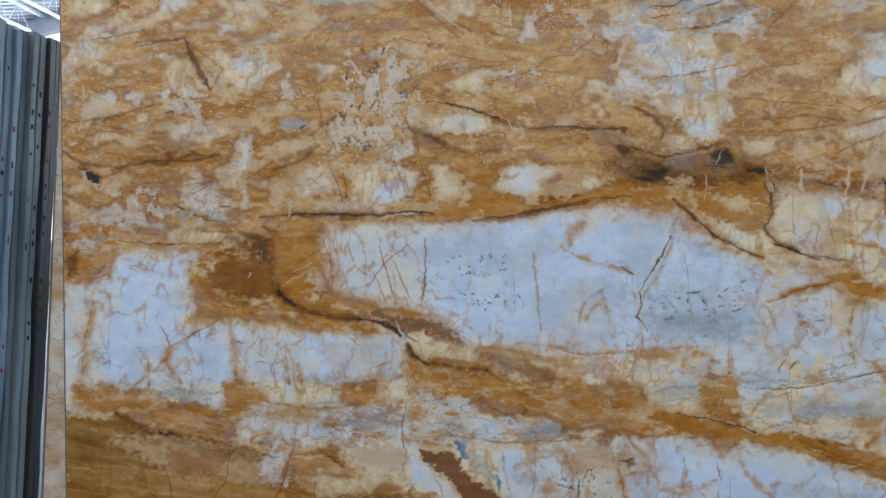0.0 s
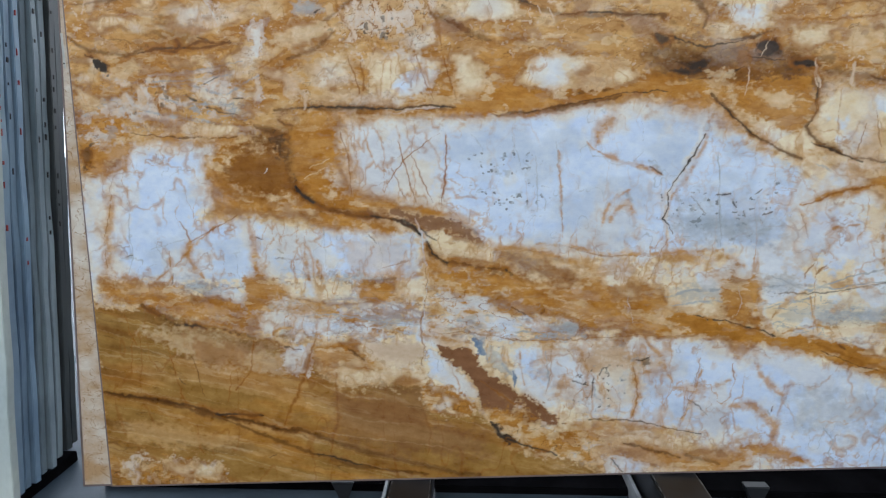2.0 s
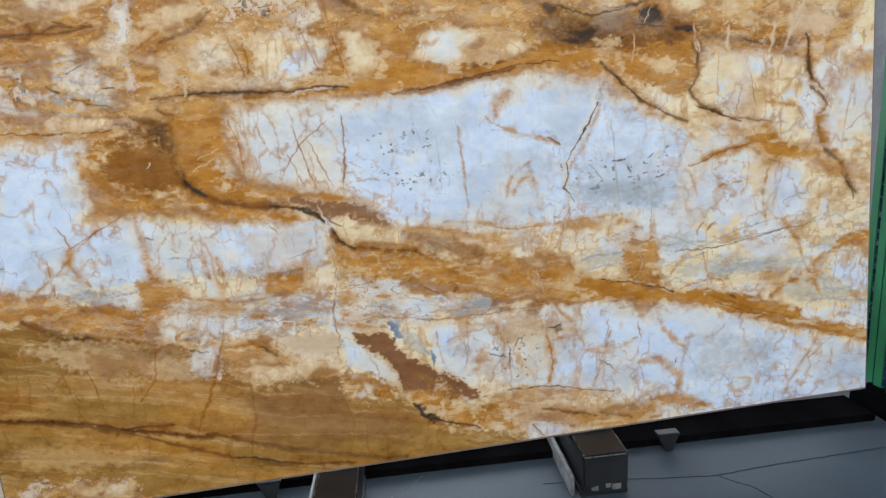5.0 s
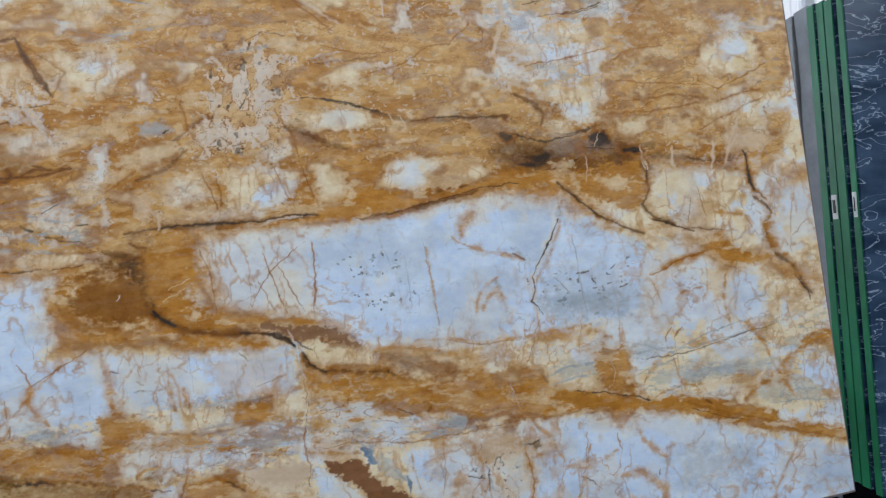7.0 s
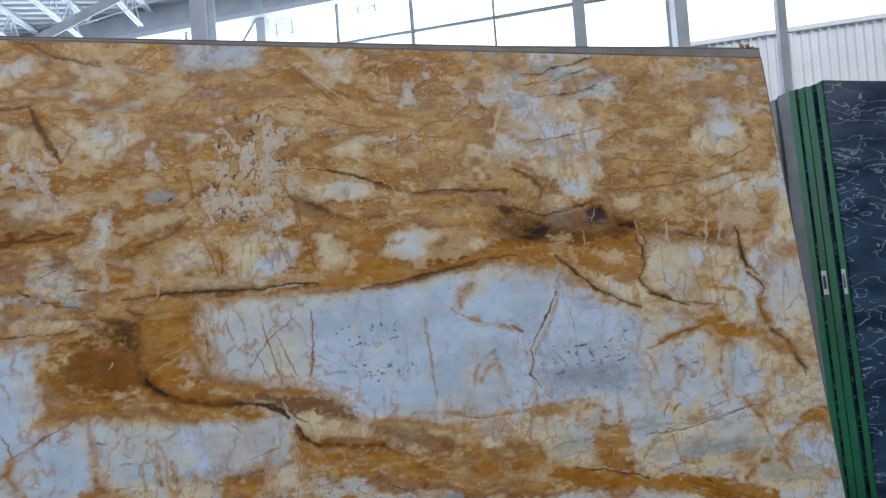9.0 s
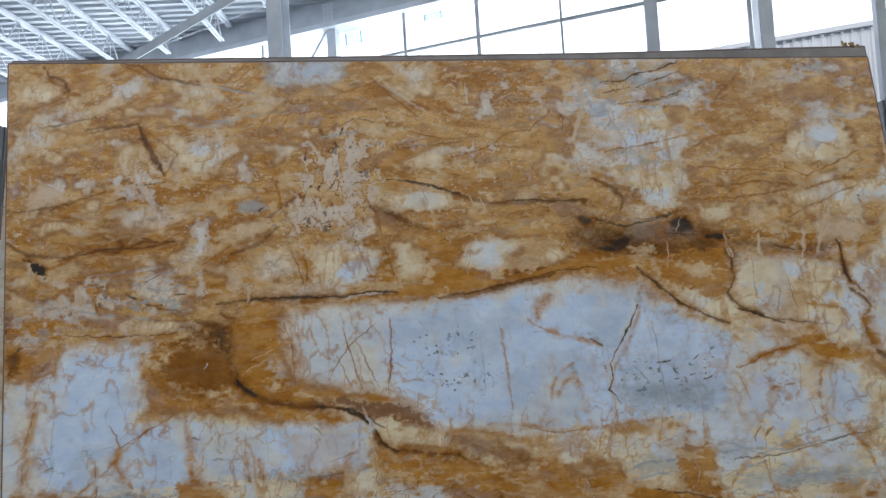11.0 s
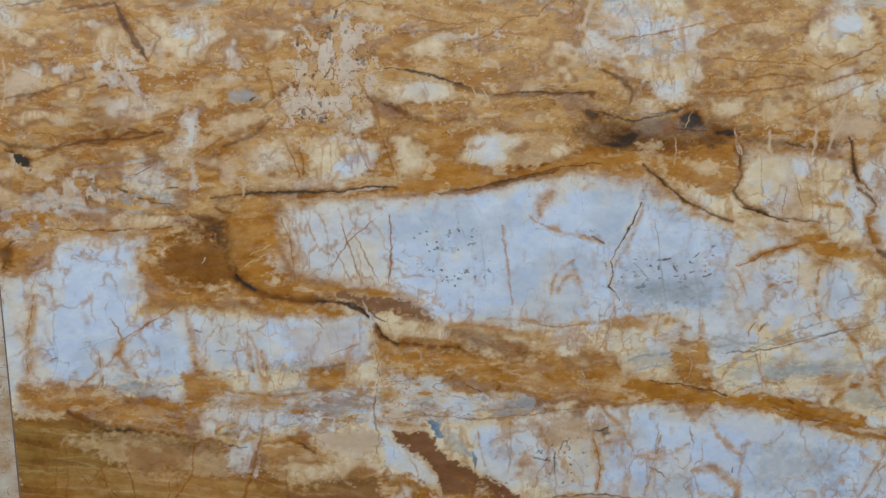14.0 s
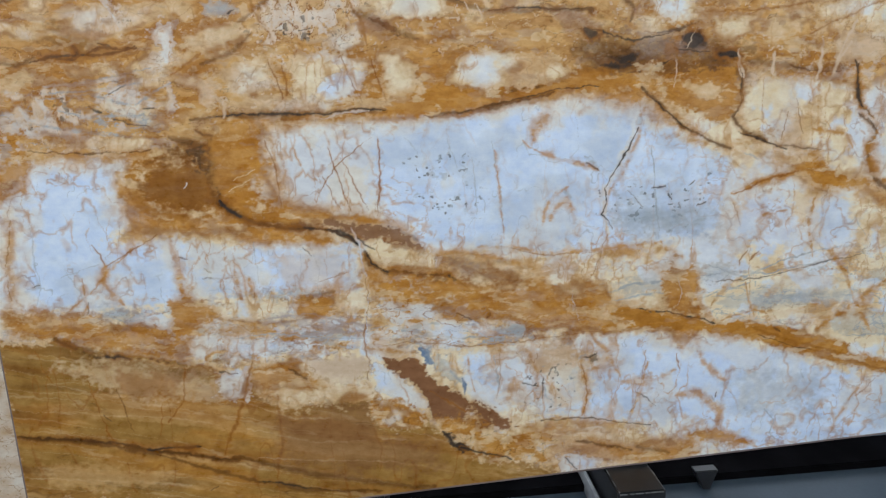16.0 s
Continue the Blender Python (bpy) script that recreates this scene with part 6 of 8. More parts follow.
vein(RUST, [(-0.962, 0.966), (-0.956, 0.914)], 0.0022, 0.7, 0.7)
vein(GREY, [(-1.022, 0.967), (-0.901, 1.008)], 0.0034, 0.7, 0.7)
vein(DARK, [(-1.109, 0.942), (-1.083, 0.954)], 0.00297, 0.7, 0.6)
vein(DARK, [(-0.604, 0.960), (-0.549, 0.956)], 0.00297, 0.7, 0.6)
vein(DARK, [(-0.596, 0.992), (-0.578, 0.977)], 0.00297, 0.7, 0.6)
vein(DARK, [(-0.666, 1.022), (-0.643, 1.017)], 0.00297, 0.7, 0.6)
vein(DARK, [(-0.297, 1.052), (-0.274, 1.025)], 0.00297, 0.7, 0.6)
vein(GREY, [(-0.447, 1.072), (-0.443, 0.940)], 0.0034, 0.7, 0.7)
patch(CREAM, [(-0.640, 1.083), (-0.464, 1.046), (-0.394, 0.940), (-0.534, 0.924), (-0.640, 0.996)], 0.023, 0.0161, 0.5)
patch(PALE, [(-0.394, 1.027), (-0.183, 1.041), (-0.148, 0.953), (-0.359, 0.930)], 0.023, 0.0161, 0.5)
vein(RUST, [(-0.254, 0.946), (-0.165, 0.974)], 0.0028, 0.7, 0.6)
vein(OCHRE, [(-0.508, 0.976), (-0.496, 0.906), (-0.465, 0.836)], 0.0136, 0.8, 0.8)
vein(OCHRE, [(-0.468, 0.958), (-0.461, 0.871), (-0.454, 0.784)], 0.0119, 0.8, 0.8)
vein(OCHRE, [(-0.692, 1.084), (-0.671, 0.979), (-0.664, 0.874)], 0.017, 0.8, 0.6)
# broken band under it
patch(OCHRE, [(-1.194, 0.862), (-1.073, 0.864), (-1.038, 0.832), (-0.969, 0.862), (-0.934, 0.818), (-0.830, 0.816), (-0.709, 0.788), (-0.691, 0.750), (-0.864, 0.731), (-1.020, 0.776), (-1.193, 0.780)], 0.0184, 0.0184, 0.85)
patch(CREAM, [(-1.142, 0.848), (-1.038, 0.837), (-1.055, 0.803), (-1.133, 0.809)], 0.0138, 0.0138, 0.6)
patch(GREY, [(-0.935, 0.882), (-0.796, 0.868), (-0.778, 0.838), (-0.900, 0.835)], 0.0161, 0.0138, 0.6)
patch(WHITE, [(-0.778, 0.867), (-0.709, 0.858), (-0.717, 0.806), (-0.778, 0.815)], 0.0115, 0.0138, 0.7)
patch(OCHRE, [(-0.709, 0.892), (-0.604, 0.899), (-0.569, 0.847), (-0.639, 0.804), (-0.688, 0.779), (-0.709, 0.840)], 0.0138, 0.0138, 0.9)
patch(CREAM, [(-0.587, 0.873), (-0.482, 0.906), (-0.359, 0.887), (-0.324, 0.851), (-0.430, 0.818), (-0.552, 0.829)], 0.0138, 0.0138, 0.85)
patch(OCHRE, [(-0.342, 0.878), (-0.236, 0.885), (-0.210, 0.841), (-0.272, 0.816), (-0.333, 0.843)], 0.0138, 0.0138, 0.9)
patch(CREAM, [(-0.201, 0.901), (-0.122, 0.918), (-0.114, 0.856), (-0.166, 0.831), (-0.210, 0.858)], 0.0115, 0.0115, 0.95)
patch(OCHRE, [(-0.604, 0.821), (-0.465, 0.819), (-0.360, 0.782), (-0.465, 0.767), (-0.604, 0.778)], 0.0184, 0.0161, 0.7)
patch(WHITE, [(-0.674, 0.767), (-0.604, 0.787), (-0.534, 0.768), (-0.552, 0.734), (-0.639, 0.709)], 0.0115, 0.0138, 0.85)
patch(WHITE, [(-0.552, 0.748), (-0.395, 0.766), (-0.325, 0.738), (-0.430, 0.714), (-0.552, 0.716)], 0.0115, 0.0138, 0.75)
patch(MAUVE, [(-0.430, 0.818), (-0.324, 0.837), (-0.219, 0.818), (-0.096, 0.809), (-0.184, 0.779), (-0.325, 0.790)], 0.0184, 0.0161, 0.7)
patch(WHITE, [(-0.325, 0.802), (-0.281, 0.809), (-0.272, 0.788), (-0.316, 0.785)], 0.006, 0.0092, 0.85)
patch(WHITE, [(-0.237, 0.818), (-0.202, 0.825), (-0.205, 0.804)], 0.006, 0.0092, 0.85)
patch(WHITE, [(-0.360, 0.744), (-0.307, 0.754), (-0.299, 0.733), (-0.346, 0.727)], 0.006, 0.0092, 0.85)
patch(WHITE, [(-0.184, 0.793), (-0.128, 0.796), (-0.141, 0.775)], 0.006, 0.0092, 0.8)
patch(GREY, [(-0.534, 0.903), (-0.359, 0.918), (-0.254, 0.909), (-0.394, 0.887)], 0.0115, 0.0115, 0.6)
vein(MAUVE, [(-0.430, 0.827), (-0.289, 0.847), (-0.184, 0.814), (-0.096, 0.804)], 0.0068, 0.7, 0.8)
vein(MAUVE, [(-0.395, 0.774), (-0.255, 0.777), (-0.114, 0.787)], 0.0068, 0.7, 0.8)
vein(GREY, [(-0.534, 0.768), (-0.395, 0.783), (-0.255, 0.763), (-0.114, 0.761)], 0.00425, 0.7, 0.8)
vein(GREY, [(-0.900, 0.852), (-0.848, 0.829), (-0.796, 0.835)], 0.00425, 0.7, 0.7)
vein(RUST, [(-0.113, 0.953), (-0.106, 0.865), (-0.121, 0.778), (-0.111, 0.708), (-0.115, 0.622)], 0.0042, 0.7, 0.8)
vein(DEEP, [(-1.055, 0.781), (-0.994, 0.750), (-0.925, 0.727), (-0.812, 0.714), (-0.673, 0.693)], 0.02028, 0.8, 0.8)
vein(DARK, [(-1.046, 0.777), (-1.003, 0.750), (-0.951, 0.727), (-0.847, 0.718), (-0.778, 0.707), (-0.691, 0.693)], 0.006075, 0.7, 0.9)
patch(OCHRE, [(-0.951, 0.775), (-0.778, 0.752), (-0.691, 0.719), (-0.847, 0.713)], 0.0184, 0.0161, 0.7)
# flowing beds of the corner
layers([(-1.218, 0.776), (-1.017, 0.746), (-0.903, 0.720), (-0.636, 0.674), (-0.503, 0.653), (-0.466, 0.576), (-0.313, 0.544), (-0.124, 0.554), (-0.084, 0.476), (0.087, 0.446), (0.145, 0.408), (0.300, 0.336), (0.492, 0.286), (-1.190, 0.141)])
patch(CREAM, [(-1.059, 0.699), (-0.903, 0.712), (-0.713, 0.662), (-0.541, 0.645), (-0.552, 0.576), (-0.697, 0.573), (-0.908, 0.618)], 0.0184, 0.0184, 0.45)
patch(RED, [(-0.761, 0.674), (-0.579, 0.682), (-0.560, 0.654), (-0.733, 0.642)], 0.0184, 0.0138, 0.5)
patch(WHITE, [(-0.579, 0.673), (-0.475, 0.681), (-0.481, 0.579), (-0.524, 0.557), (-0.581, 0.590)], 0.008, 0.0115, 0.85)
vein(DARK, [(-0.570, 0.667), (-0.518, 0.656)], 0.00297, 0.7, 0.8)
patch(OCHRE, [(-0.475, 0.668), (-0.371, 0.686), (-0.305, 0.647), (-0.314, 0.607), (-0.390, 0.613), (-0.447, 0.581)], 0.0138, 0.0138, 0.8)
patch(CREAM, [(-0.409, 0.612), (-0.314, 0.603), (-0.201, 0.613), (-0.107, 0.614), (-0.106, 0.575), (-0.238, 0.552), (-0.390, 0.548)], 0.0138, 0.0138, 0.75)
patch(PALE, [(-0.314, 0.695), (-0.202, 0.710), (-0.119, 0.714), (-0.108, 0.637), (-0.144, 0.616), (-0.220, 0.622), (-0.276, 0.638)], 0.0115, 0.0115, 0.95)
vein(DEEP, [(-0.356, 0.664), (-0.305, 0.631)], 0.01404, 0.9, 0.9)
vein(RUST, [(-0.472, 0.697), (-0.502, 0.578), (-0.532, 0.497), (-0.569, 0.393)], 0.0098, 0.8, 0.85)
vein(RUST, [(-0.674, 0.688), (-0.687, 0.569), (-0.738, 0.506)], 0.0056, 0.8, 0.8)
vein(RUST, [(-0.965, 0.645), (-0.950, 0.576), (-0.926, 0.476), (-0.904, 0.432)], 0.0035, 0.7, 0.9)
vein(RUST, [(-1.114, 0.745), (-1.102, 0.687), (-1.078, 0.645)], 0.0042, 0.7, 0.8)
vein(RUST, [(-0.877, 0.376), (-0.868, 0.325), (-0.855, 0.268)], 0.0035, 0.7, 0.9)
vein(RUST, [(-0.399, 0.583), (-0.390, 0.423), (-0.410, 0.299)], 0.0084, 0.8, 0.6)
vein(RUST, [(-0.113, 0.499), (-0.073, 0.400), (-0.080, 0.318)], 0.0056, 0.8, 0.6)
vein(RUST, [(-0.751, 0.566), (-0.763, 0.464)], 0.0049, 0.7, 0.7)
vein(CREAM, [(-1.089, 0.549), (-0.913, 0.534), (-0.737, 0.522), (-0.583, 0.490)], 0.0051, 0.7, 0.22)
vein(CREAM, [(-1.185, 0.338), (-0.904, 0.316), (-0.686, 0.293)], 0.0085, 0.7, 0.22)
vein(CREAM, [(-0.543, 0.576), (-0.352, 0.506), (-0.199, 0.494)], 0.0051, 0.7, 0.22)
vein(CREAM, [(-0.506, 0.478), (-0.313, 0.428), (-0.121, 0.418)], 0.0051, 0.7, 0.22)
vein(CREAM, [(-0.468, 0.378), (-0.235, 0.360), (-0.004, 0.343)], 0.00425, 0.7, 0.22)
patch(TAN, [(-1.153, 0.361), (-0.981, 0.381), (-0.744, 0.332), (-0.786, 0.287), (-1.107, 0.300)], 0.0207, 0.0138, 0.6)
vein(DARK, [(-1.194, 0.472), (-1.115, 0.466), (-0.996, 0.456), (-0.878, 0.438), (-0.781, 0.412), (-0.644, 0.389), (-0.527, 0.375)], 0.006075, 0.7, 0.95)
vein(DEEP, [(-1.194, 0.472), (-0.996, 0.452), (-0.781, 0.408), (-0.527, 0.371)], 0.01716, 0.8, 0.8)
vein(DARK, [(-0.810, 0.417), (-0.741, 0.421), (-0.643, 0.418)], 0.006075, 0.7, 0.8)
vein(DEEP, [(-0.781, 0.402), (-0.625, 0.345), (-0.469, 0.299), (-0.292, 0.259), (-0.078, 0.245)], 0.01248, 0.8, 0.75)
vein(DARK, [(-0.469, 0.299), (-0.351, 0.277), (-0.195, 0.249)], 0.003645, 0.7, 0.7)
vein(DEEP, [(-0.546, 0.384), (-0.312, 0.321), (-0.079, 0.272), (0.096, 0.251)], 0.01872, 0.9, 0.7)
vein(DARK, [(-0.627, 0.275), (-0.603, 0.287)], 0.00297, 0.7, 0.8)
vein(DARK, [(-0.932, 0.537), (-0.910, 0.514)], 0.00297, 0.7, 0.7)
vein(DEEP, [(-0.889, 0.619), (-0.872, 0.560), (-0.847, 0.480)], 0.00312, 0.7, 0.7)
crush2([(-1.162, 0.238), (-1.069, 0.260), (-0.990, 0.229), (-0.907, 0.259), (-0.788, 0.241), (-0.740, 0.184), (-1.139, 0.133)])
patch(CREAM, [(-0.990, 0.233), (-0.788, 0.238), (-0.770, 0.182), (-0.952, 0.181)], 0.0115, 0.0138, 0.7)
vein(DARK, [(-1.177, 0.179), (-1.151, 0.191)], 0.003037, 0.7, 0.6)
patch(RED, [(-0.390, 0.520), (-0.105, 0.545), (-0.064, 0.441), (0.089, 0.399), (0.130, 0.330), (-0.196, 0.311), (-0.429, 0.380)], 0.0345, 0.023, 0.55)
patch(WHITE, [(-0.096, 0.672), (-0.033, 0.650), (0.063, 0.567), (0.083, 0.529), (0.031, 0.526), (-0.049, 0.562), (-0.093, 0.599)], 0.008, 0.0115, 0.95)
patch(OCHRE, [(-0.097, 0.575), (-0.011, 0.550), (0.065, 0.508), (0.048, 0.464), (-0.065, 0.467), (-0.104, 0.515)], 0.0115, 0.0138, 0.9)
crush2([(-0.096, 0.563), (-0.011, 0.544), (0.065, 0.508), (0.048, 0.464), (-0.065, 0.467)])
patch(RED, [(-0.082, 0.706), (0.039, 0.683), (0.117, 0.609), (0.213, 0.546), (0.289, 0.510), (0.368, 0.445), (0.294, 0.441), (0.179, 0.475), (0.084, 0.499), (0.073, 0.548), (0.024, 0.614), (-0.053, 0.665)], 0.008, 0.0092, 1.0)
vein(RUST, [(0.080, 0.588), (0.177, 0.524), (0.292, 0.461)], 0.0042, 0.7, 0.7)
vein(PALE, [(0.047, 0.497), (0.067, 0.473)], 0.007, 0.6, 0.9)
patch(CREAM, [(0.324, 0.542), (0.419, 0.507), (0.441, 0.459), (0.366, 0.465)], 0.008, 0.0138, 0.8)
crush2([(0.123, 0.487), (0.214, 0.516), (0.294, 0.441), (0.480, 0.431), (0.521, 0.389), (0.450, 0.345), (0.298, 0.366), (0.183, 0.411)])
patch(OCHRE, [(0.104, 0.490), (0.253, 0.489), (0.182, 0.435)], 0.0161, 0.0161, 0.6)
patch(DARK, [(0.125, 0.442), (0.154, 0.417), (0.197, 0.387), (0.189, 0.362), (0.146, 0.388)], 0.008, 0.0092, 0.95)
vein(DARK, [(0.181, 0.384), (0.280, 0.359), (0.347, 0.343)], 0.006683, 0.7, 0.95)
patch(WHITE, [(0.487, 0.351), (0.581, 0.346), (0.694, 0.322), (0.604, 0.301), (0.511, 0.287)], 0.008, 0.0115, 0.9)
patch(CREAM, [(0.517, 0.433), (0.703, 0.414), (0.853, 0.382), (0.744, 0.376), (0.557, 0.399)], 0.0115, 0.0138, 0.8)
patch(OCHRE, [(0.593, 0.408), (0.746, 0.356), (0.927, 0.377), (0.985, 0.350), (0.842, 0.321), (0.693, 0.333)], 0.0161, 0.0161, 0.8)
vein(DEEP, [(0.558, 0.395), (0.651, 0.381), (0.746, 0.356)], 0.01092, 0.8, 0.8)
vein(DEEP, [(0.763, 0.367), (0.876, 0.343)], 0.0156, 0.9, 0.6)
patch(OCHRE, [(0.941, 0.407), (1.030, 0.422), (1.155, 0.366), (1.075, 0.355), (0.999, 0.381)], 0.0115, 0.0115, 0.85)
vein(DARK, [(0.440, 0.469), (0.569, 0.476), (0.643, 0.470), (0.727, 0.451), (0.809, 0.446)], 0.003645, 0.7, 0.8)
vein(DARK, [(0.525, 0.343), (0.567, 0.294)], 0.00297, 0.7, 0.8)
vein(OCHRE, [(0.368, 0.445), (0.552, 0.455), (0.737, 0.446)], 0.0255, 0.9, 0.6)
vein(OCHRE, [(0.569, 0.670), (0.598, 0.556), (0.577, 0.486)], 0.0153, 0.8, 0.8)
vein(RUST, [(0.573, 0.661), (0.594, 0.556), (0.582, 0.492)], 0.0035, 0.7, 0.8)
vein(OCHRE, [(0.590, 0.633), (0.642, 0.655), (0.674, 0.694)], 0.0102, 0.8, 0.8)
vein(OCHRE, [(0.784, 0.662), (0.769, 0.565), (0.735, 0.461)], 0.0102, 0.8, 0.75)
vein(RUST, [(0.780, 0.699), (0.766, 0.584), (0.734, 0.465)], 0.0028, 0.7, 0.7)
vein(DARK, [(0.751, 0.564), (0.780, 0.546), (0.820, 0.509)], 0.00297, 0.7, 0.7)
patch(DARK, [(0.585, 0.690), (0.621, 0.688), (0.615, 0.672)], 0.008, 0.0092, 0.7)
vein(OCHRE, [(0.880, 0.751), (0.897, 0.686)], 0.0255, 0.8, 0.7)
vein(RUST, [(0.881, 0.685), (0.895, 0.629)], 0.0035, 0.7, 0.8)
vein(OCHRE, [(0.684, 0.599), (0.794, 0.582), (0.877, 0.628)], 0.0153, 0.8, 0.6)
vein(OCHRE, [(0.888, 0.542), (0.959, 0.552), (1.043, 0.482), (1.033, 0.423)], 0.0204, 0.8, 0.7)
vein(GREY, [(1.190, 0.490), (1.224, 0.443), (1.213, 0.403), (1.235, 0.375)], 0.00425, 0.7, 0.9)
patch(GREY, [(1.044, 0.579), (1.248, 0.628), (1.372, 0.597), (1.392, 0.482), (1.181, 0.490)], 0.0575, 0.0345, 0.5)
patch(BLUE, [(0.047, 0.731), (0.074, 0.723), (0.088, 0.673), (0.067, 0.684)], 0.006, 0.0069, 0.9)
patch(BLUE, [(0.181, 0.622), (0.206, 0.604), (0.196, 0.570)], 0.006, 0.0069, 0.9)
patch(GREY, [(0.065, 0.732), (0.131, 0.687), (0.209, 0.614), (0.172, 0.602), (0.115, 0.648)], 0.008, 0.0115, 0.7)
vein(DARK, [(0.447, 0.616), (0.443, 0.548)], 0.00297, 0.7, 0.7)
vein(DARK, [(0.375, 0.603), (0.431, 0.586)], 0.00297, 0.7, 0.6)
vein(DARK, [(1.019, 0.530), (1.023, 0.549)], 0.00297, 0.7, 0.8)
vein(GREY, [(0.286, 0.694), (0.303, 0.580)], 0.0051, 0.7, 0.8)
vein(OCHRE, [(0.204, 0.691), (0.226, 0.576)], 0.0068, 0.8, 0.7)
# white lens
patch(GREY, [(0.656, 1.132), (0.782, 1.151), (0.981, 1.143), (0.943, 1.087), (0.726, 1.077)], 0.0345, 0.0184, 0.45)
patch(GREY, [(0.693, 1.170), (1.037, 1.202), (1.014, 1.059), (0.672, 1.055)], 0.046, 0.023, 0.25)
vein(RUST, [(-0.249, 1.210), (-0.181, 1.303), (-0.131, 1.341), (-0.082, 1.380)], 0.0028, 0.6, 0.9)
vein(RUST, [(-0.216, 1.346), (-0.181, 1.253), (-0.146, 1.155)], 0.0028, 0.6, 0.9)
vein(RUST, [(-0.181, 1.321), (-0.132, 1.235), (-0.093, 1.160)], 0.0022, 0.6, 0.8)
vein(RUST, [(-0.063, 1.385), (-0.053, 1.269), (-0.069, 1.145)], 0.0049, 0.6, 0.9)
vein(RUST, [(-0.393, 1.371), (-0.372, 1.291), (-0.358, 1.176)], 0.0042, 0.7, 0.8)
vein(OCHRE, [(-0.322, 1.379), (-0.296, 1.290)], 0.0051, 0.7, 0.7)
vein(OCHRE, [(0.458, 1.117), (0.481, 1.164), (0.514, 1.187), (0.534, 1.146), (0.537, 1.116)], 0.0119, 0.8, 0.75)
vein(CREAM, [(0.727, 1.448), (0.712, 1.367), (0.659, 1.260), (0.636, 1.216), (0.631, 1.136), (0.646, 1.082)], 0.017, 0.8, 0.7)
vein(DARK, [(0.735, 1.403), (0.712, 1.358), (0.678, 1.296), (0.648, 1.251), (0.636, 1.216)], 0.00297, 0.6, 0.95)
vein(DARK, [(0.636, 1.216), (0.639, 1.171), (0.620, 1.139), (0.645, 1.118), (0.659, 1.096)], 0.003037, 0.6, 0.95)
vein(RUST, [(0.644, 1.082), (0.621, 1.012), (0.598, 0.941)], 0.0028, 0.6, 0.8)
vein(GREY, [(0.779, 1.348), (0.793, 1.223), (0.807, 1.053)], 0.0034, 0.7, 0.8)
vein(GREY, [(0.284, 1.363), (0.307, 1.176), (0.315, 1.087)], 0.0034, 0.7, 0.7)
vein(GREY, [(0.220, 1.319), (0.235, 1.141)], 0.0034, 0.7, 0.6)
vein(OCHRE, [(0.292, 1.336), (0.302, 1.176), (0.318, 1.069)], 0.0068, 0.8, 0.6)
vein(OCHRE, [(0.374, 1.371), (0.409, 1.335), (0.552, 1.297), (0.615, 1.279)], 0.0119, 0.8, 0.7)
vein(DARK, [(0.570, 1.297), (0.615, 1.279)], 0.003037, 0.7, 0.6)
vein(DARK, [(0.829, 1.204), (0.847, 1.186)], 0.00297, 0.7, 0.9)
vein(DARK, [(0.784, 1.214), (0.820, 1.222)], 0.00297, 0.7, 0.9)
vein(DARK, [(0.902, 1.221), (0.920, 1.239)], 0.00297, 0.7, 0.8)
vein(DARK, [(0.931, 1.164), (0.955, 1.174)], 0.00297, 0.7, 0.8)
vein(OCHRE, [(0.243, 1.042), (0.385, 1.033), (0.456, 1.018), (0.636, 1.029), (0.816, 1.048)], 0.0136, 0.8, 0.8)
vein(RUST, [(0.332, 1.034), (0.456, 1.014), (0.599, 1.021)], 0.0028, 0.7, 0.7)
vein(OCHRE, [(0.635, 1.011), (0.815, 1.026), (0.886, 0.999)], 0.0255, 0.9, 0.7)
# right hand blocks
patch(OCHRE, [(1.266, 1.316), (1.313, 1.296), (1.347, 1.248), (1.445, 1.245), (1.482, 1.222), (1.381, 1.207), (1.306, 1.231), (1.271, 1.269)], 0.0115, 0.0115, 0.95)
vein(OCHRE, [(1.042, 1.200), (1.111, 1.229), (1.210, 1.253), (1.272, 1.279)], 0.0187, 0.8, 0.9)
vein(RUST, [(1.051, 1.200), (1.131, 1.234), (1.251, 1.270)], 0.0056, 0.7, 0.9)
vein(DEEP, [(1.432, 1.443), (1.475, 1.417), (1.497, 1.384), (1.473, 1.347), (1.475, 1.300), (1.501, 1.247)], 0.0156, 0.8, 0.9)
vein(DARK, [(1.463, 1.432), (1.501, 1.384), (1.468, 1.338), (1.487, 1.262)], 0.003645, 0.7, 0.7)
vein(OCHRE, [(1.502, 1.393), (1.474, 1.319), (1.504, 1.243)], 0.034, 0.9, 0.7)
vein(RUST, [(1.477, 1.524), (1.516, 1.508), (1.536, 1.469)], 0.0056, 0.8, 0.8)
vein(DEEP, [(1.500, 1.243), (1.559, 1.201), (1.592, 1.148), (1.621, 1.091)], 0.0156, 0.8, 0.85)
vein(DARK, [(1.565, 1.167), (1.599, 1.125), (1.618, 1.073)], 0.00486, 0.7, 0.8)
patch(OCHRE, [(1.476, 1.170), (1.559, 1.204), (1.604, 1.166), (1.530, 1.132)], 0.0184, 0.0161, 0.7)
vein(OCHRE, [(1.284, 1.399), (1.401, 1.377), (1.434, 1.320)], 0.0119, 0.8, 0.8)
patch(OCHRE, [(1.541, 1.546), (1.665, 1.562), (1.676, 1.484), (1.574, 1.487)], 0.0161, 0.0161, 0.6)
vein(OCHRE, [(1.323, 1.212), (1.292, 1.104), (1.319, 0.995)], 0.0085, 0.8, 0.8)
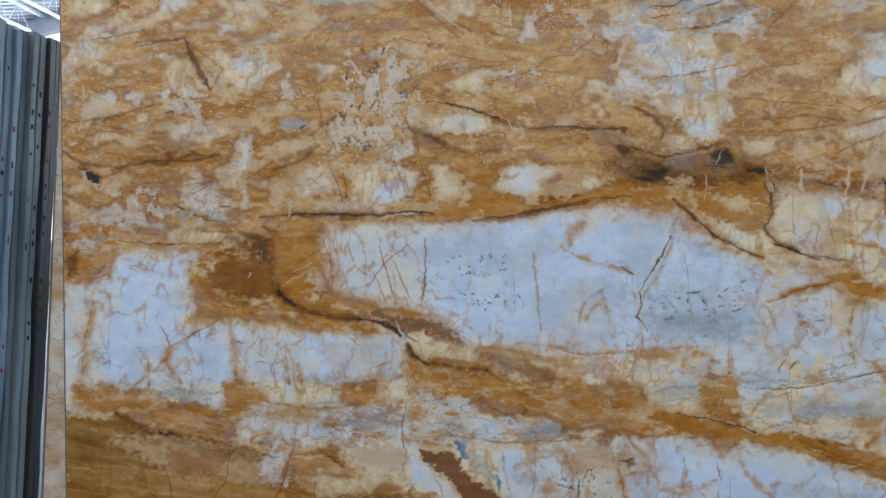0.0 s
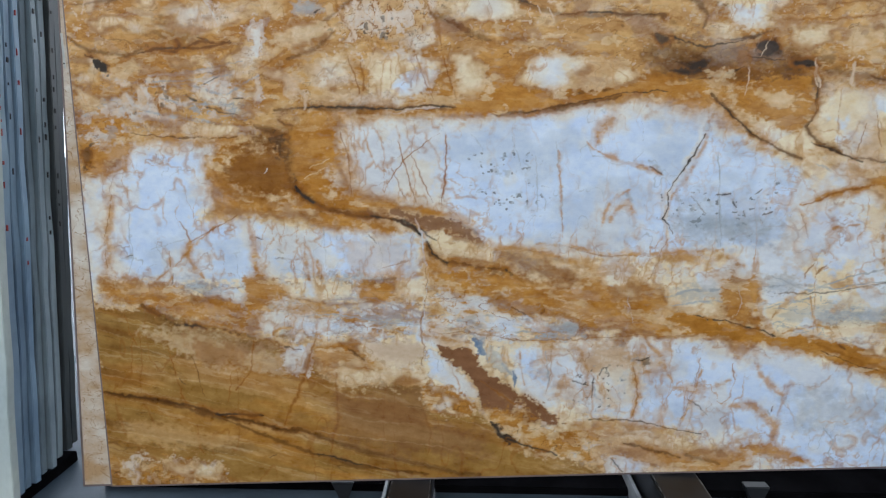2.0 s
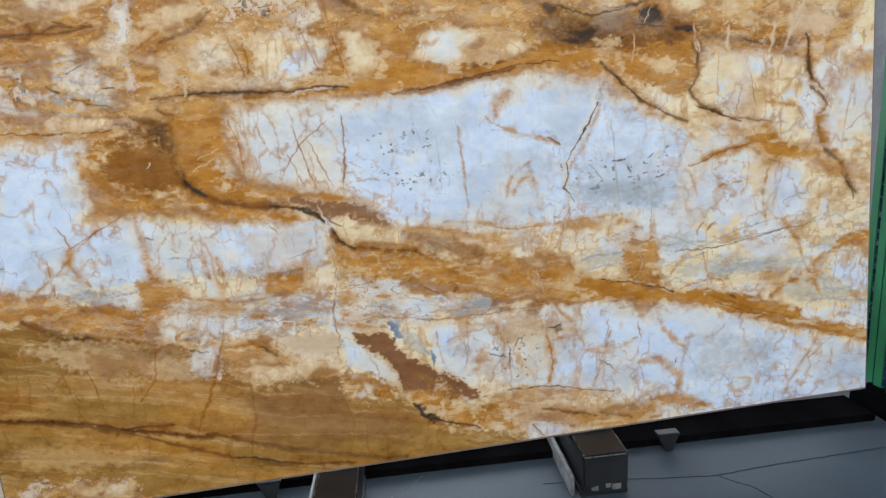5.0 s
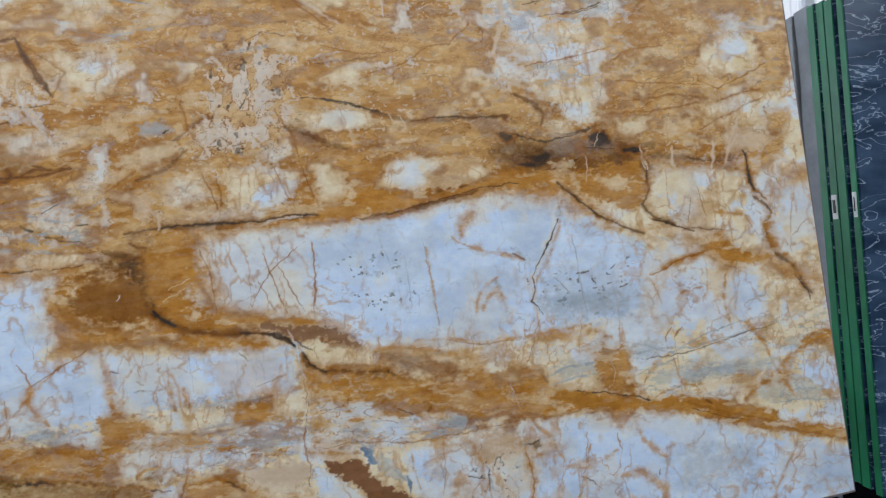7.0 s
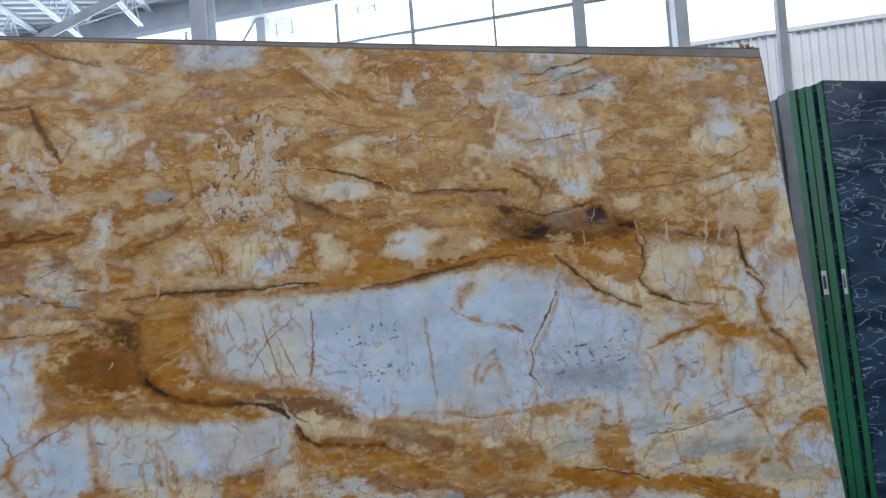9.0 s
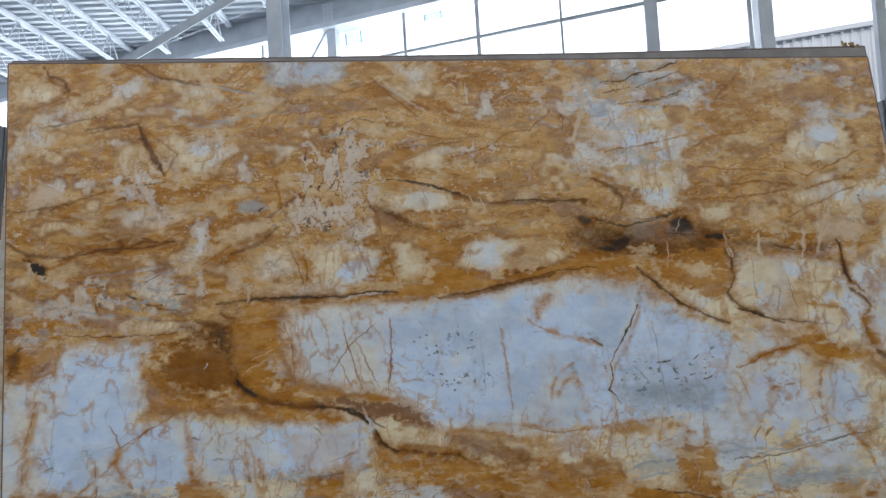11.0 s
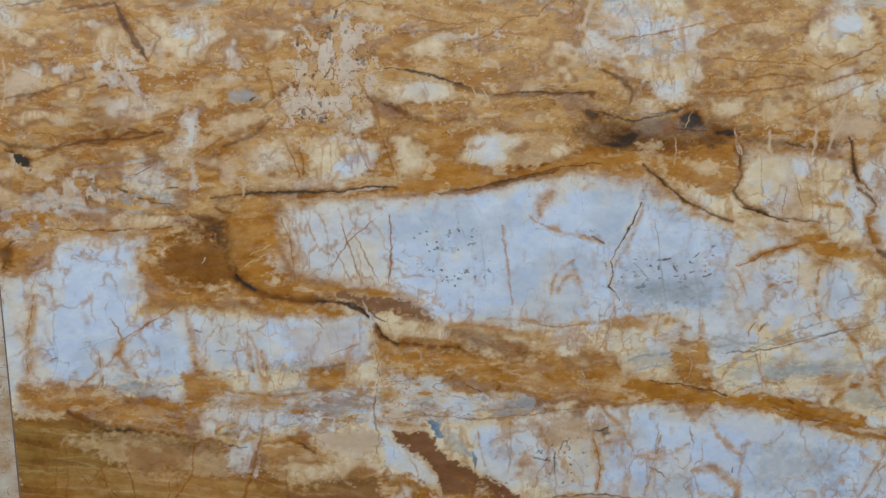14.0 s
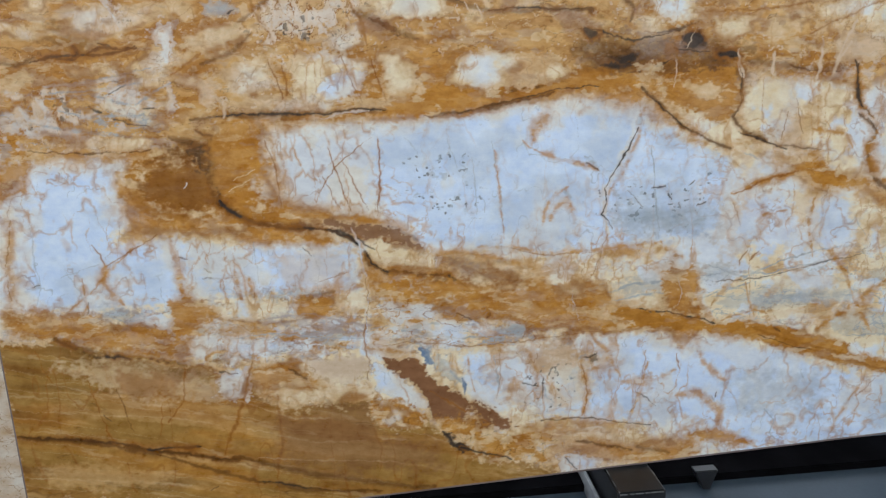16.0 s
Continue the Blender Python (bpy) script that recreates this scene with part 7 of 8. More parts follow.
patch(WHITE, [(1.088, 1.184), (1.222, 1.179), (1.271, 1.087), (1.166, 1.002), (1.059, 1.077)], 0.0184, 0.0138, 0.7)
patch(WHITE, [(1.339, 1.175), (1.437, 1.172), (1.439, 1.026), (1.340, 1.012)], 0.0184, 0.0138, 0.7)
vein(OCHRE, [(1.140, 1.128), (1.219, 1.143)], 0.0102, 0.8, 0.8)
# pale streaks and flecks over the seams
vein(PALE, [(-0.882, 1.905), (-0.885, 1.851), (-0.851, 1.806), (-0.828, 1.760), (-0.810, 1.721)], 0.0112, 0.7, 0.85)
vein(PALE, [(-0.952, 1.794), (-0.912, 1.806), (-0.873, 1.833)], 0.0098, 0.7, 0.8)
vein(WHITE, [(-0.935, 1.806), (-0.890, 1.806), (-0.851, 1.770)], 0.009, 0.7, 0.8)
vein(PALE, [(-1.216, 1.853), (-1.208, 1.782), (-1.224, 1.710)], 0.0049, 0.7, 0.8)
vein(WHITE, [(-1.011, 1.526), (-0.906, 1.535), (-0.783, 1.554)], 0.009, 0.7, 0.7)
vein(PALE, [(-0.668, 1.526), (-0.659, 1.490), (-0.673, 1.451)], 0.0112, 0.7, 0.9)
vein(PALE, [(-0.747, 1.602), (-0.698, 1.598), (-0.694, 1.571), (-0.712, 1.535)], 0.0028, 0.6, 0.9)
vein(PALE, [(-0.553, 1.507), (-0.508, 1.479), (-0.517, 1.435)], 0.0084, 0.7, 0.7)
vein(PALE, [(-0.320, 1.956), (-0.285, 1.901), (-0.299, 1.847)], 0.0112, 0.7, 0.8)
vein(PALE, [(-0.330, 1.811), (-0.321, 1.756), (-0.343, 1.717)], 0.014, 0.7, 0.7)
vein(PALE, [(-0.393, 1.703), (-0.357, 1.666), (-0.384, 1.648)], 0.0098, 0.7, 0.8)
vein(PALE, [(-0.103, 2.184), (-0.031, 2.119), (0.068, 2.054)], 0.0098, 0.7, 0.75)
vein(WHITE, [(-0.023, 1.954), (0.058, 1.968)], 0.0075, 0.7, 0.8)
vein(WHITE, [(0.197, 2.155), (0.205, 2.081)], 0.0045, 0.7, 0.8)
vein(PALE, [(0.571, 2.153), (0.597, 2.079), (0.568, 2.005), (0.548, 1.950)], 0.0126, 0.7, 0.9)
vein(PALE, [(0.557, 1.932), (0.583, 1.886), (0.604, 1.821)], 0.0098, 0.6, 1.0)
vein(PALE, [(0.608, 2.153), (0.634, 2.088), (0.661, 2.079)], 0.007, 0.7, 0.8)
vein(PALE, [(0.515, 2.079), (0.550, 2.024)], 0.0084, 0.7, 0.8)
vein(PALE, [(0.479, 2.135), (0.552, 2.126), (0.626, 2.144)], 0.0084, 0.7, 0.7)
vein(PALE, [(0.200, 1.770), (0.218, 1.733)], 0.0042, 0.6, 0.8)
vein(PALE, [(0.236, 1.761), (0.250, 1.719)], 0.0042, 0.6, 0.8)
vein(PALE, [(0.173, 1.756), (0.185, 1.730)], 0.0035, 0.6, 0.8)
vein(PALE, [(1.033, 1.635), (1.040, 1.571), (1.048, 1.553)], 0.0056, 0.6, 0.9)
vein(PALE, [(1.142, 1.625), (1.145, 1.558)], 0.0084, 0.6, 0.9)
vein(PALE, [(1.299, 1.633), (1.286, 1.542)], 0.0084, 0.6, 0.9)
vein(PALE, [(1.392, 1.659), (1.342, 1.578), (1.338, 1.550)], 0.0084, 0.6, 0.9)
vein(PALE, [(0.840, 1.601), (0.843, 1.519)], 0.0049, 0.6, 0.95)
vein(PALE, [(0.907, 1.709), (0.869, 1.637)], 0.0028, 0.6, 0.8)
vein(WHITE, [(-0.233, 1.435), (-0.162, 1.452), (-0.091, 1.457)], 0.006, 0.7, 0.6)
vein(WHITE, [(-0.644, 1.233), (-0.633, 1.250)], 0.003, 0.6, 0.7)
vein(WHITE, [(-0.156, 1.108), (-0.133, 1.067), (-0.121, 1.005), (-0.113, 0.953)], 0.0045, 0.6, 1.0)
vein(WHITE, [(0.875, 0.937), (0.892, 0.884), (0.878, 0.831)], 0.00225, 0.5, 0.95)
vein(WHITE, [(0.540, 0.916), (0.542, 0.863), (0.559, 0.801)], 0.002625, 0.5, 0.95)
vein(WHITE, [(-0.102, 0.935), (-0.114, 0.830), (-0.114, 0.743)], 0.00225, 0.6, 0.7)
vein(DEEP, [(-1.201, 2.226), (-1.180, 2.195), (-1.130, 2.175), (-1.109, 2.144), (-1.154, 2.105)], 0.009, 0.8, 0.85)
vein(RUST, [(-1.228, 2.077), (-1.154, 2.105), (-1.061, 2.134)], 0.01, 0.8, 0.8)
vein(DEEP, [(-0.943, 2.236), (-0.875, 2.221), (-0.815, 2.180), (-0.681, 2.159)], 0.01, 0.8, 0.8)
vein(DEEP, [(-1.033, 1.996), (-0.958, 2.010), (-0.883, 2.023), (-0.862, 1.974), (-0.830, 1.906), (-0.790, 1.857)], 0.012, 0.8, 0.8)
patch(WHITE, [(-0.986, 2.153), (-0.910, 2.162), (-0.861, 2.141), (-0.907, 2.112), (-0.965, 2.123)], 0.01, 0.01, 0.7)
patch(CREAM, [(-1.312, 2.177), (-1.198, 2.186), (-1.128, 2.145), (-1.172, 2.096), (-1.286, 2.097)], 0.014, 0.014, 0.7)
patch(CREAM, [(-1.116, 2.105), (-1.060, 2.130), (-1.048, 2.078), (-1.104, 2.075)], 0.012, 0.014, 0.7)
patch(WHITE, [(-0.783, 2.090), (-0.735, 2.080), (-0.705, 2.040), (-0.761, 2.041)], 0.006, 0.01, 0.8)
patch(WHITE, [(-0.977, 1.850), (-0.911, 1.843), (-0.919, 1.830), (-0.966, 1.831)], 0.005, 0.01, 0.85)
patch(WHITE, [(-1.072, 1.832), (-1.032, 1.841), (-0.999, 1.822), (-1.029, 1.799)], 0.005, 0.01, 0.85)
patch(WHITE, [(-0.930, 1.792), (-0.872, 1.811), (-0.842, 1.782), (-0.906, 1.760)], 0.005, 0.01, 0.8)
vein(WHITE, [(-0.885, 1.878), (-0.872, 1.820), (-0.832, 1.763), (-0.782, 1.687)], 0.007, 0.7, 0.85)
patch(WHITE, [(-0.364, 2.026), (-0.279, 2.034), (-0.298, 2.013)], 0.006, 0.008, 0.8)
vein(WHITE, [(-0.412, 2.056), (-0.318, 2.064)], 0.006, 0.7, 0.7)
patch(WHITE, [(0.745, 1.982), (0.830, 1.990), (0.875, 1.960), (0.771, 1.942)], 0.006, 0.01, 0.8)
vein(DARK, [(0.661, 2.160), (0.727, 2.157), (0.767, 2.179), (0.844, 2.198), (0.922, 2.223)], 0.0035, 0.7, 0.85)
vein(DARK, [(0.704, 2.080), (0.837, 2.088), (0.914, 2.107)], 0.003, 0.7, 0.7)
vein(PALE, [(1.160, 2.223), (1.182, 2.183), (1.167, 2.143)], 0.006, 0.6, 0.9)
vein(PALE, [(1.219, 2.132), (1.321, 2.115)], 0.004, 0.6, 0.8)
patch(GREY, [(1.304, 2.231), (1.438, 2.230), (1.413, 2.180), (1.318, 2.177)], 0.014, 0.014, 0.55)
patch(WHITE, [(1.354, 2.071), (1.403, 2.090), (1.420, 2.070), (1.371, 2.051)], 0.005, 0.01, 0.7)
patch(WHITE, [(1.395, 2.012), (1.462, 2.021), (1.450, 1.997)], 0.005, 0.01, 0.7)
vein(DARK, [(1.405, 1.604), (1.418, 1.558), (1.426, 1.494), (1.444, 1.466)], 0.006, 0.7, 0.9)
vein(PALE, [(1.034, 1.627), (1.043, 1.590), (1.055, 1.553)], 0.007, 0.6, 0.95)
vein(PALE, [(1.145, 1.625), (1.143, 1.561)], 0.009, 0.6, 0.95)
vein(PALE, [(1.302, 1.660), (1.298, 1.587), (1.280, 1.532)], 0.009, 0.6, 0.95)
vein(PALE, [(1.401, 1.725), (1.364, 1.641), (1.342, 1.559)], 0.01, 0.6, 0.95)
patch(DARK, [(-1.216, 1.578), (-1.179, 1.572), (-1.140, 1.544), (-1.167, 1.533), (-1.196, 1.555)], 0.006, 0.008, 0.9)
vein(DARK, [(-1.043, 1.594), (-0.953, 1.615), (-0.843, 1.614), (-0.752, 1.640)], 0.0045, 0.7, 0.9)
vein(DARK, [(-0.921, 1.642), (-0.907, 1.618)], 0.007, 0.7, 0.8)

ALL = (slice(None), slice(None))


def spread_out(field, cells):
    """The mean of a field over a square of that many cells to each side, twice."""
    for _ in range(2):
        for axis in (0, 1):
            pad = [(0, 0), (0, 0)]
            pad[axis] = (cells + 1, cells)
            run = np.cumsum(np.pad(field, pad, mode="edge"), axis, dtype=np.float64)
            size = field.shape[axis]
            field = ((np.take(run, range(2 * cells + 1, 2 * cells + 1 + size), axis) - np.take(run, range(size), axis)) / (2 * cells + 1)).astype(np.float32)
    return field


# rust creeps from the rusty stone into the pale stone beside it, in feathered tongues
rusty = SHARE[OCHRE] + SHARE[RUST] + SHARE[DEEP] + SHARE[RED] + SHARE[TAN] + SHARE[OLIVE]
wide_rust = spread_out(rusty, 24)
creep = spread_out(rusty, 8) + 0.40 * (fbm(U * 44, V * 28, 87, 4) - 0.5)
lay(OCHRE, ALL, 0.72 * smooth(0.92, 0.6, wide_rust) * smooth(0.16, 0.62, creep) * (SHARE[WHITE] + 0.8 * SHARE[CREAM]))
creep = wide_rust + 0.4 * (fbm(U * 16, V * 20, 88, 5) - 0.5)
lay(CREAM, ALL, 0.62 * smooth(0.12, 0.48, creep) * SHARE[WHITE])
rim = spread_out(rusty, 3)
# streaks and pale lenses break up the rusty stone
streak = fbm(WU * 10, WV * 42, 101, 4)
lay(RUST, ALL, 0.40 * SHARE[OCHRE] * smooth(0.56, 0.84, streak))
lay(TAN, ALL, 0.26 * SHARE[OCHRE] * smooth(0.44, 0.20, streak))
lens = fbm(WU * 16 + streak, WV * 46, 102, 4)
lay(CREAM, ALL, 0.50 * SHARE[OCHRE] * smooth(0.68, 0.82, lens) * smooth(1.0, 0.75, wide_rust))
lay(GREY, ALL, 0.15 * SHARE[OCHRE] * smooth(0.72, 0.86, fbm(WU * 13, WV * 50, 103, 4)))
lay(RUST, ALL, 0.6 * smooth(0.32, 0.5, wide_rust) * smooth(0.25, 0.5, rim) * smooth(0.95, 0.6, rim) * smooth(0.45, 0.65, fbm(U * 12, V * 14, 94, 4)))
# faint clouding and hair seams of the pale ground
lay(GREY, ALL, 0.26 * SHARE[WHITE] * smooth(0.45, 0.75, fbm(U * 5, V * 7, 80, 5)))
lay(CREAM, ALL, 0.35 * SHARE[WHITE] * smooth(0.60, 0.80, fbm(U * 7, V * 5, 81, 5)))
lay(WHITE, ALL, 0.7 * SHARE[CREAM] * smooth(0.48, 0.66, fbm(U * 9, V * 10, 89, 5)) * smooth(0.6, 0.2, wide_rust))
lay(TAN, ALL, 0.5 * SHARE[CREAM] * smooth(0.5, 0.9, wide_rust + 0.3 * (fbm(U * 20, V * 26, 93, 4) - 0.5)))
LENS = [(-0.10, 1.36), (0.2, 1.50), (0.6, 1.50), (0.95, 1.33), (1.0, 1.12), (0.5, 1.06), (0.1, 1.12)]
busy = np.ones((NJ, NI), np.float32)
busy[window(LENS, 0.12)] -= 0.75 * inside(LENS, window(LENS, 0.12), 0.06, 0.03)
for su, sv, seed, wide, mineral, strong in ((9, 2.6, 82, 0.016, OCHRE, 0.75), (7, 6, 84, 0.010, RUST, 0.45), (5, 4, 75, 0.008, RUST, 0.5), (13, 5, 76, 0.016, OCHRE, 0.7), (10, 14, 77, 0.014, OCHRE, 0.6)):
    ridge = np.abs(fbm(WU * su, WV * sv, seed, 4) - 0.5)
    gate = busy * smooth(0.36, 0.56, fbm(U * 4, V * 4, seed + 20, 2))
    lay(OCHRE, ALL, 0.45 * gate * (SHARE[WHITE] + SHARE[CREAM]) * smooth(0.075, 0.01, ridge) * BREAK)
    lay(mineral, ALL, strong * gate * (SHARE[WHITE] + SHARE[CREAM]) * smooth(wide, wide * 0.2, ridge))
ridge = np.abs(fbm(WU * 12, WV * 11, 78, 3) - 0.5)
lay(GREY, ALL, 0.6 * SHARE[WHITE] * smooth(0.014, 0.003, ridge) * smooth(0.52, 0.66, fbm(U * 5, V * 5, 79, 2)))


def face_mesh():
    """The polished face as a fine regular sheet that carries the mineral shares."""
    me = bpy.data.meshes.new("polished_face")
    count = NI * NJ
    co = np.stack((U.ravel(), np.full(count, 1.5, np.float32), V.ravel()), 1)
    first = (np.arange(NJ - 1)[:, None] * NI + np.arange(NI - 1)[None, :]).ravel()
    loops = np.stack((first, first + 1, first + NI + 1, first + NI), 1).astype(np.int32)
    me.vertices.add(count)
    me.vertices.foreach_set("co", co.ravel())
    me.loops.add(loops.size)
    me.loops.foreach_set("vertex_index", loops.ravel())
    me.polygons.add(len(loops))
    me.polygons.foreach_set("loop_start", (np.arange(len(loops)) * 4).astype(np.int32))
    me.polygons.foreach_set("use_smooth", np.ones(len(loops), bool))
    me.update(calc_edges=True)
    for k, name in enumerate(("minerals_a", "minerals_b", "minerals_c")):
        four = [SHARE[1 + 4 * k + c].ravel() if 1 + 4 * k + c < 13 else np.zeros(count, np.float32) for c in range(4)]
        me.attributes.new(name, "FLOAT_COLOR", "POINT").data.foreach_set("color", np.stack(four, 1).astype(np.float32).ravel())
    return me


def stone_material():
    """Each mineral has its own drifting colour; their shares mix them."""
    mat = bpy.data.materials.new("polished_marble")
    mat.use_nodes = True
    n, l = mat.node_tree.nodes, mat.node_tree.links
    b = n["Principled BSDF"]
    co = n.new("ShaderNodeTexCoord")

    def noise_at(scale, detail, stretch=(1, 1, 1)):
        mp, no = n.new("ShaderNodeMapping"), n.new("ShaderNodeTexNoise")
        mp.inputs["Scale"].default_value = stretch
        l.new(co.outputs["Object"], mp.inputs[0])
        l.new(mp.outputs[0], no.inputs["Vector"])
        no.inputs["Scale"].default_value, no.inputs["Detail"].default_value, no.inputs["Roughness"].default_value = scale, detail, 0.62
        return no.outputs[0]

    drift, mottle, grain = noise_at(10, 3.5, (1, 1, 1.7)), noise_at(38, 3, (1, 1, 1.3)), noise_at(200, 2)
    blend = n.new("ShaderNodeMath")
    blend.operation = "MULTIPLY_ADD"
    l.new(mottle, blend.inputs[0])
    blend.inputs[1].default_value = 0.4
    l.new(drift, blend.inputs[2])
    spread = n.new("ShaderNodeMapRange")
    spread.inputs[1].default_value, spread.inputs[2].default_value = 0.50, 0.90
    l.new(blend.outputs[0], spread.inputs[0])

    def drifting(one, two):
        mix = n.new("ShaderNodeMix")
        mix.data_type = "RGBA"
        mix.inputs[6].default_value, mix.inputs[7].default_value = (*one, 1), (*two, 1)
        l.new(spread.outputs[0], mix.inputs[0])
        return mix.outputs[2]

    colours = (((0.38, 0.142, 0.014), (0.60, 0.285, 0.052)), ((0.215, 0.068, 0.008), (0.355, 0.132, 0.015)), ((0.060, 0.024, 0.006), (0.14, 0.056, 0.014)),
               ((0.57, 0.69, 0.90), (0.74, 0.83, 0.96)), ((0.28, 0.31, 0.345), (0.43, 0.46, 0.49)), ((0.195, 0.085, 0.036), (0.285, 0.135, 0.064)),
               ((0.022, 0.018, 0.016), (0.055, 0.042, 0.034)), ((0.60, 0.435, 0.29), (0.74, 0.58, 0.43)), ((0.55, 0.295, 0.088), (0.74, 0.485, 0.225)),
               ((0.09, 0.15, 0.26), (0.17, 0.25, 0.37)), ((0.26, 0.125, 0.022), (0.43, 0.245, 0.068)), ((0.36, 0.27, 0.245), (0.47, 0.385, 0.36)))
    total = drifting((0.755, 0.585, 0.340), (0.885, 0.795, 0.615))
    shares = []
    for name in ("minerals_a", "minerals_b", "minerals_c"):
        at = n.new("ShaderNodeAttribute")
        at.attribute_name = name
        split = n.new("ShaderNodeSeparateColor")
        l.new(at.outputs["Color"], split.inputs[0])
        shares += [*split.outputs, at.outputs["Alpha"]]
    # the shares sum to one: each mineral in turn takes share / (what is left), here by weighted sums
    base = n.new("ShaderNodeVectorMath")
    base.operation = "SCALE"
    rest = n.new("ShaderNodeMath")
    rest.operation = "SUBTRACT"
    rest.inputs[0].default_value = 1
    summed = None
    for share in shares[:12]:
        if summed is None:
            summed = share
        else:
            add = n.new("ShaderNodeMath")
            l.new(summed, add.inputs[0])
            l.new(share, add.inputs[1])
            summed = add.outputs[0]
    l.new(summed, rest.inputs[1])
    l.new(total, base.inputs[0])
    l.new(rest.outputs[0], base.inputs["Scale"])
    total = base.outputs[0]
    for share, (one, two) in zip(shares, colours):
        part_of = n.new("ShaderNodeVectorMath")
        part_of.operation = "SCALE"
        l.new(drifting(one, two), part_of.inputs[0])
        l.new(share, part_of.inputs["Scale"])
        add = n.new("ShaderNodeVectorMath")
        l.new(total, add.inputs[0])
        l.new(part_of.outputs[0], add.inputs[1])
        total = add.outputs[0]
    # hair seams: thin darker, rustier threads, strongest in the rusty stone
    rusty = n.new("ShaderNodeMath")
    l.new(shares[0], rusty.inputs[0])
    l.new(shares[8], rusty.inputs[1])
    for scale, wide, stretch, depth in ((4, 0.005, (1, 1, 2.6), 0.22),):
        off, size, cut, power, mix = n.new("ShaderNodeMath"), n.new("ShaderNodeMath"), n.new("ShaderNodeMapRange"), n.new("ShaderNodeMath"), n.new("ShaderNodeMix")
        off.operation, off.inputs[1].default_value, size.operation, power.operation, mix.data_type = "SUBTRACT", 0.5, "ABSOLUTE", "MULTIPLY", "RGBA"
        cut.inputs[1].default_value, cut.inputs[2].default_value, cut.inputs[4].default_value = wide, wide * 0.2, depth
        l.new(noise_at(scale, 2, stretch), off.inputs[0])
        l.new(off.outputs[0], size.inputs[0])
        l.new(size.outputs[0], cut.inputs[0])
        reach = n.new("ShaderNodeMapRange")
        reach.inputs[3].default_value = 0.12
        l.new(rusty.outputs[0], reach.inputs[0])
        l.new(cut.outputs[0], power.inputs[0])
        l.new(reach.outputs[0], power.inputs[1])
        l.new(power.outputs[0], mix.inputs[0])
        l.new(total, mix.inputs[6])
        mix.inputs[7].default_value = (0.13, 0.05, 0.012, 1)
        total = mix.outputs[2]
    fine = n.new("ShaderNodeMapRange")
    fine.inputs[3].default_value, fine.inputs[4].default_value = 0.95, 1.05
    l.new(grain, fine.inputs[0])
    last = n.new("ShaderNodeVectorMath")
    last.operation = "SCALE"
    l.new(total, last.inputs[0])
    l.new(fine.outputs[0], last.inputs["Scale"])
    l.new(last.outputs[0], b.inputs["Base Color"])
    gloss = n.new("ShaderNodeMapRange")
    gloss.inputs[3].default_value, gloss.inputs[4].default_value = 0.22, 0.36
    l.new(mottle, gloss.inputs[0])
    l.new(gloss.outputs[0], b.inputs["Roughness"])
    b.inputs["Specular IOR Level"].default_value = 0.14
    bump = n.new("ShaderNodeBump")
    bump.inputs["Strength"].default_value, bump.inputs["Distance"].default_value = 0.04, 0.001
    l.new(mottle, bump.inputs["Height"])
    l.new(bump.outputs[0], b.inputs["Normal"])
    return mat


STONE = stone_material()
slab = thing("marble_slab", "polished marble slab, white lenses with ochre and brown veins, leaning on black bearers", "stone slab", at=SLAB)
face = new("polished_face", face_mesh())
face.data.materials.append(STONE)
face.parent = slab
SHARE = None
part("slab_body", prism(((-1.187, 0.126), (1.740, 0.391), (1.595, 2.242), (-1.321, 2.242)), 1.5015, 1.521, 0.003), ARRIS, slab, "sawn pinkish-grey slab edge")


# ---- slabs behind and beside, and what they stand on ----
def vein_stone(name, ground, second, thread, scale, wide, stretch, rough=0.35):
    """Stone of two clouded colours with threads of a third."""
    mat = material(name, ground, second, scale, rough, stretch=stretch, fine=110, spec=0.3)
    n, l = mat.node_tree.nodes, mat.node_tree.links
    co, mp, no = n.new("ShaderNodeTexCoord"), n.new("ShaderNodeMapping"), n.new("ShaderNodeTexNoise")
    mp.inputs["Scale"].default_value, mp.inputs["Location"].default_value = stretch, (3.1, 1.7, 0.4)
    no.inputs["Scale"].default_value, no.inputs["Detail"].default_value, no.inputs["Distortion"].default_value = scale * 1.6, 6, 0.8
    l.new(co.outputs["Object"], mp.inputs[0])
    l.new(mp.outputs[0], no.inputs["Vector"])
    off, size, cut, mix = n.new("ShaderNodeMath"), n.new("ShaderNodeMath"), n.new("ShaderNodeMapRange"), n.new("ShaderNodeMix")
    off.operation, off.inputs[1].default_value = "SUBTRACT", 0.5
    size.operation = "ABSOLUTE"
    cut.inputs[1].default_value, cut.inputs[2].default_value = wide, wide * 0.1
    mix.data_type = "RGBA"
    l.new(no.outputs[0], off.inputs[0])
    l.new(off.outputs[0], size.inputs[0])
    l.new(size.outputs[0], cut.inputs[0])
    l.new(cut.outputs[0], mix.inputs[0])
    b = n["Principled BSDF"]
    l.new(b.inputs["Base Color"].links[0].from_socket, mix.inputs[6])
    mix.inputs[7].default_value = (*thread, 1)
    l.new(mix.outputs[2], b.inputs["Base Color"])
    return mat


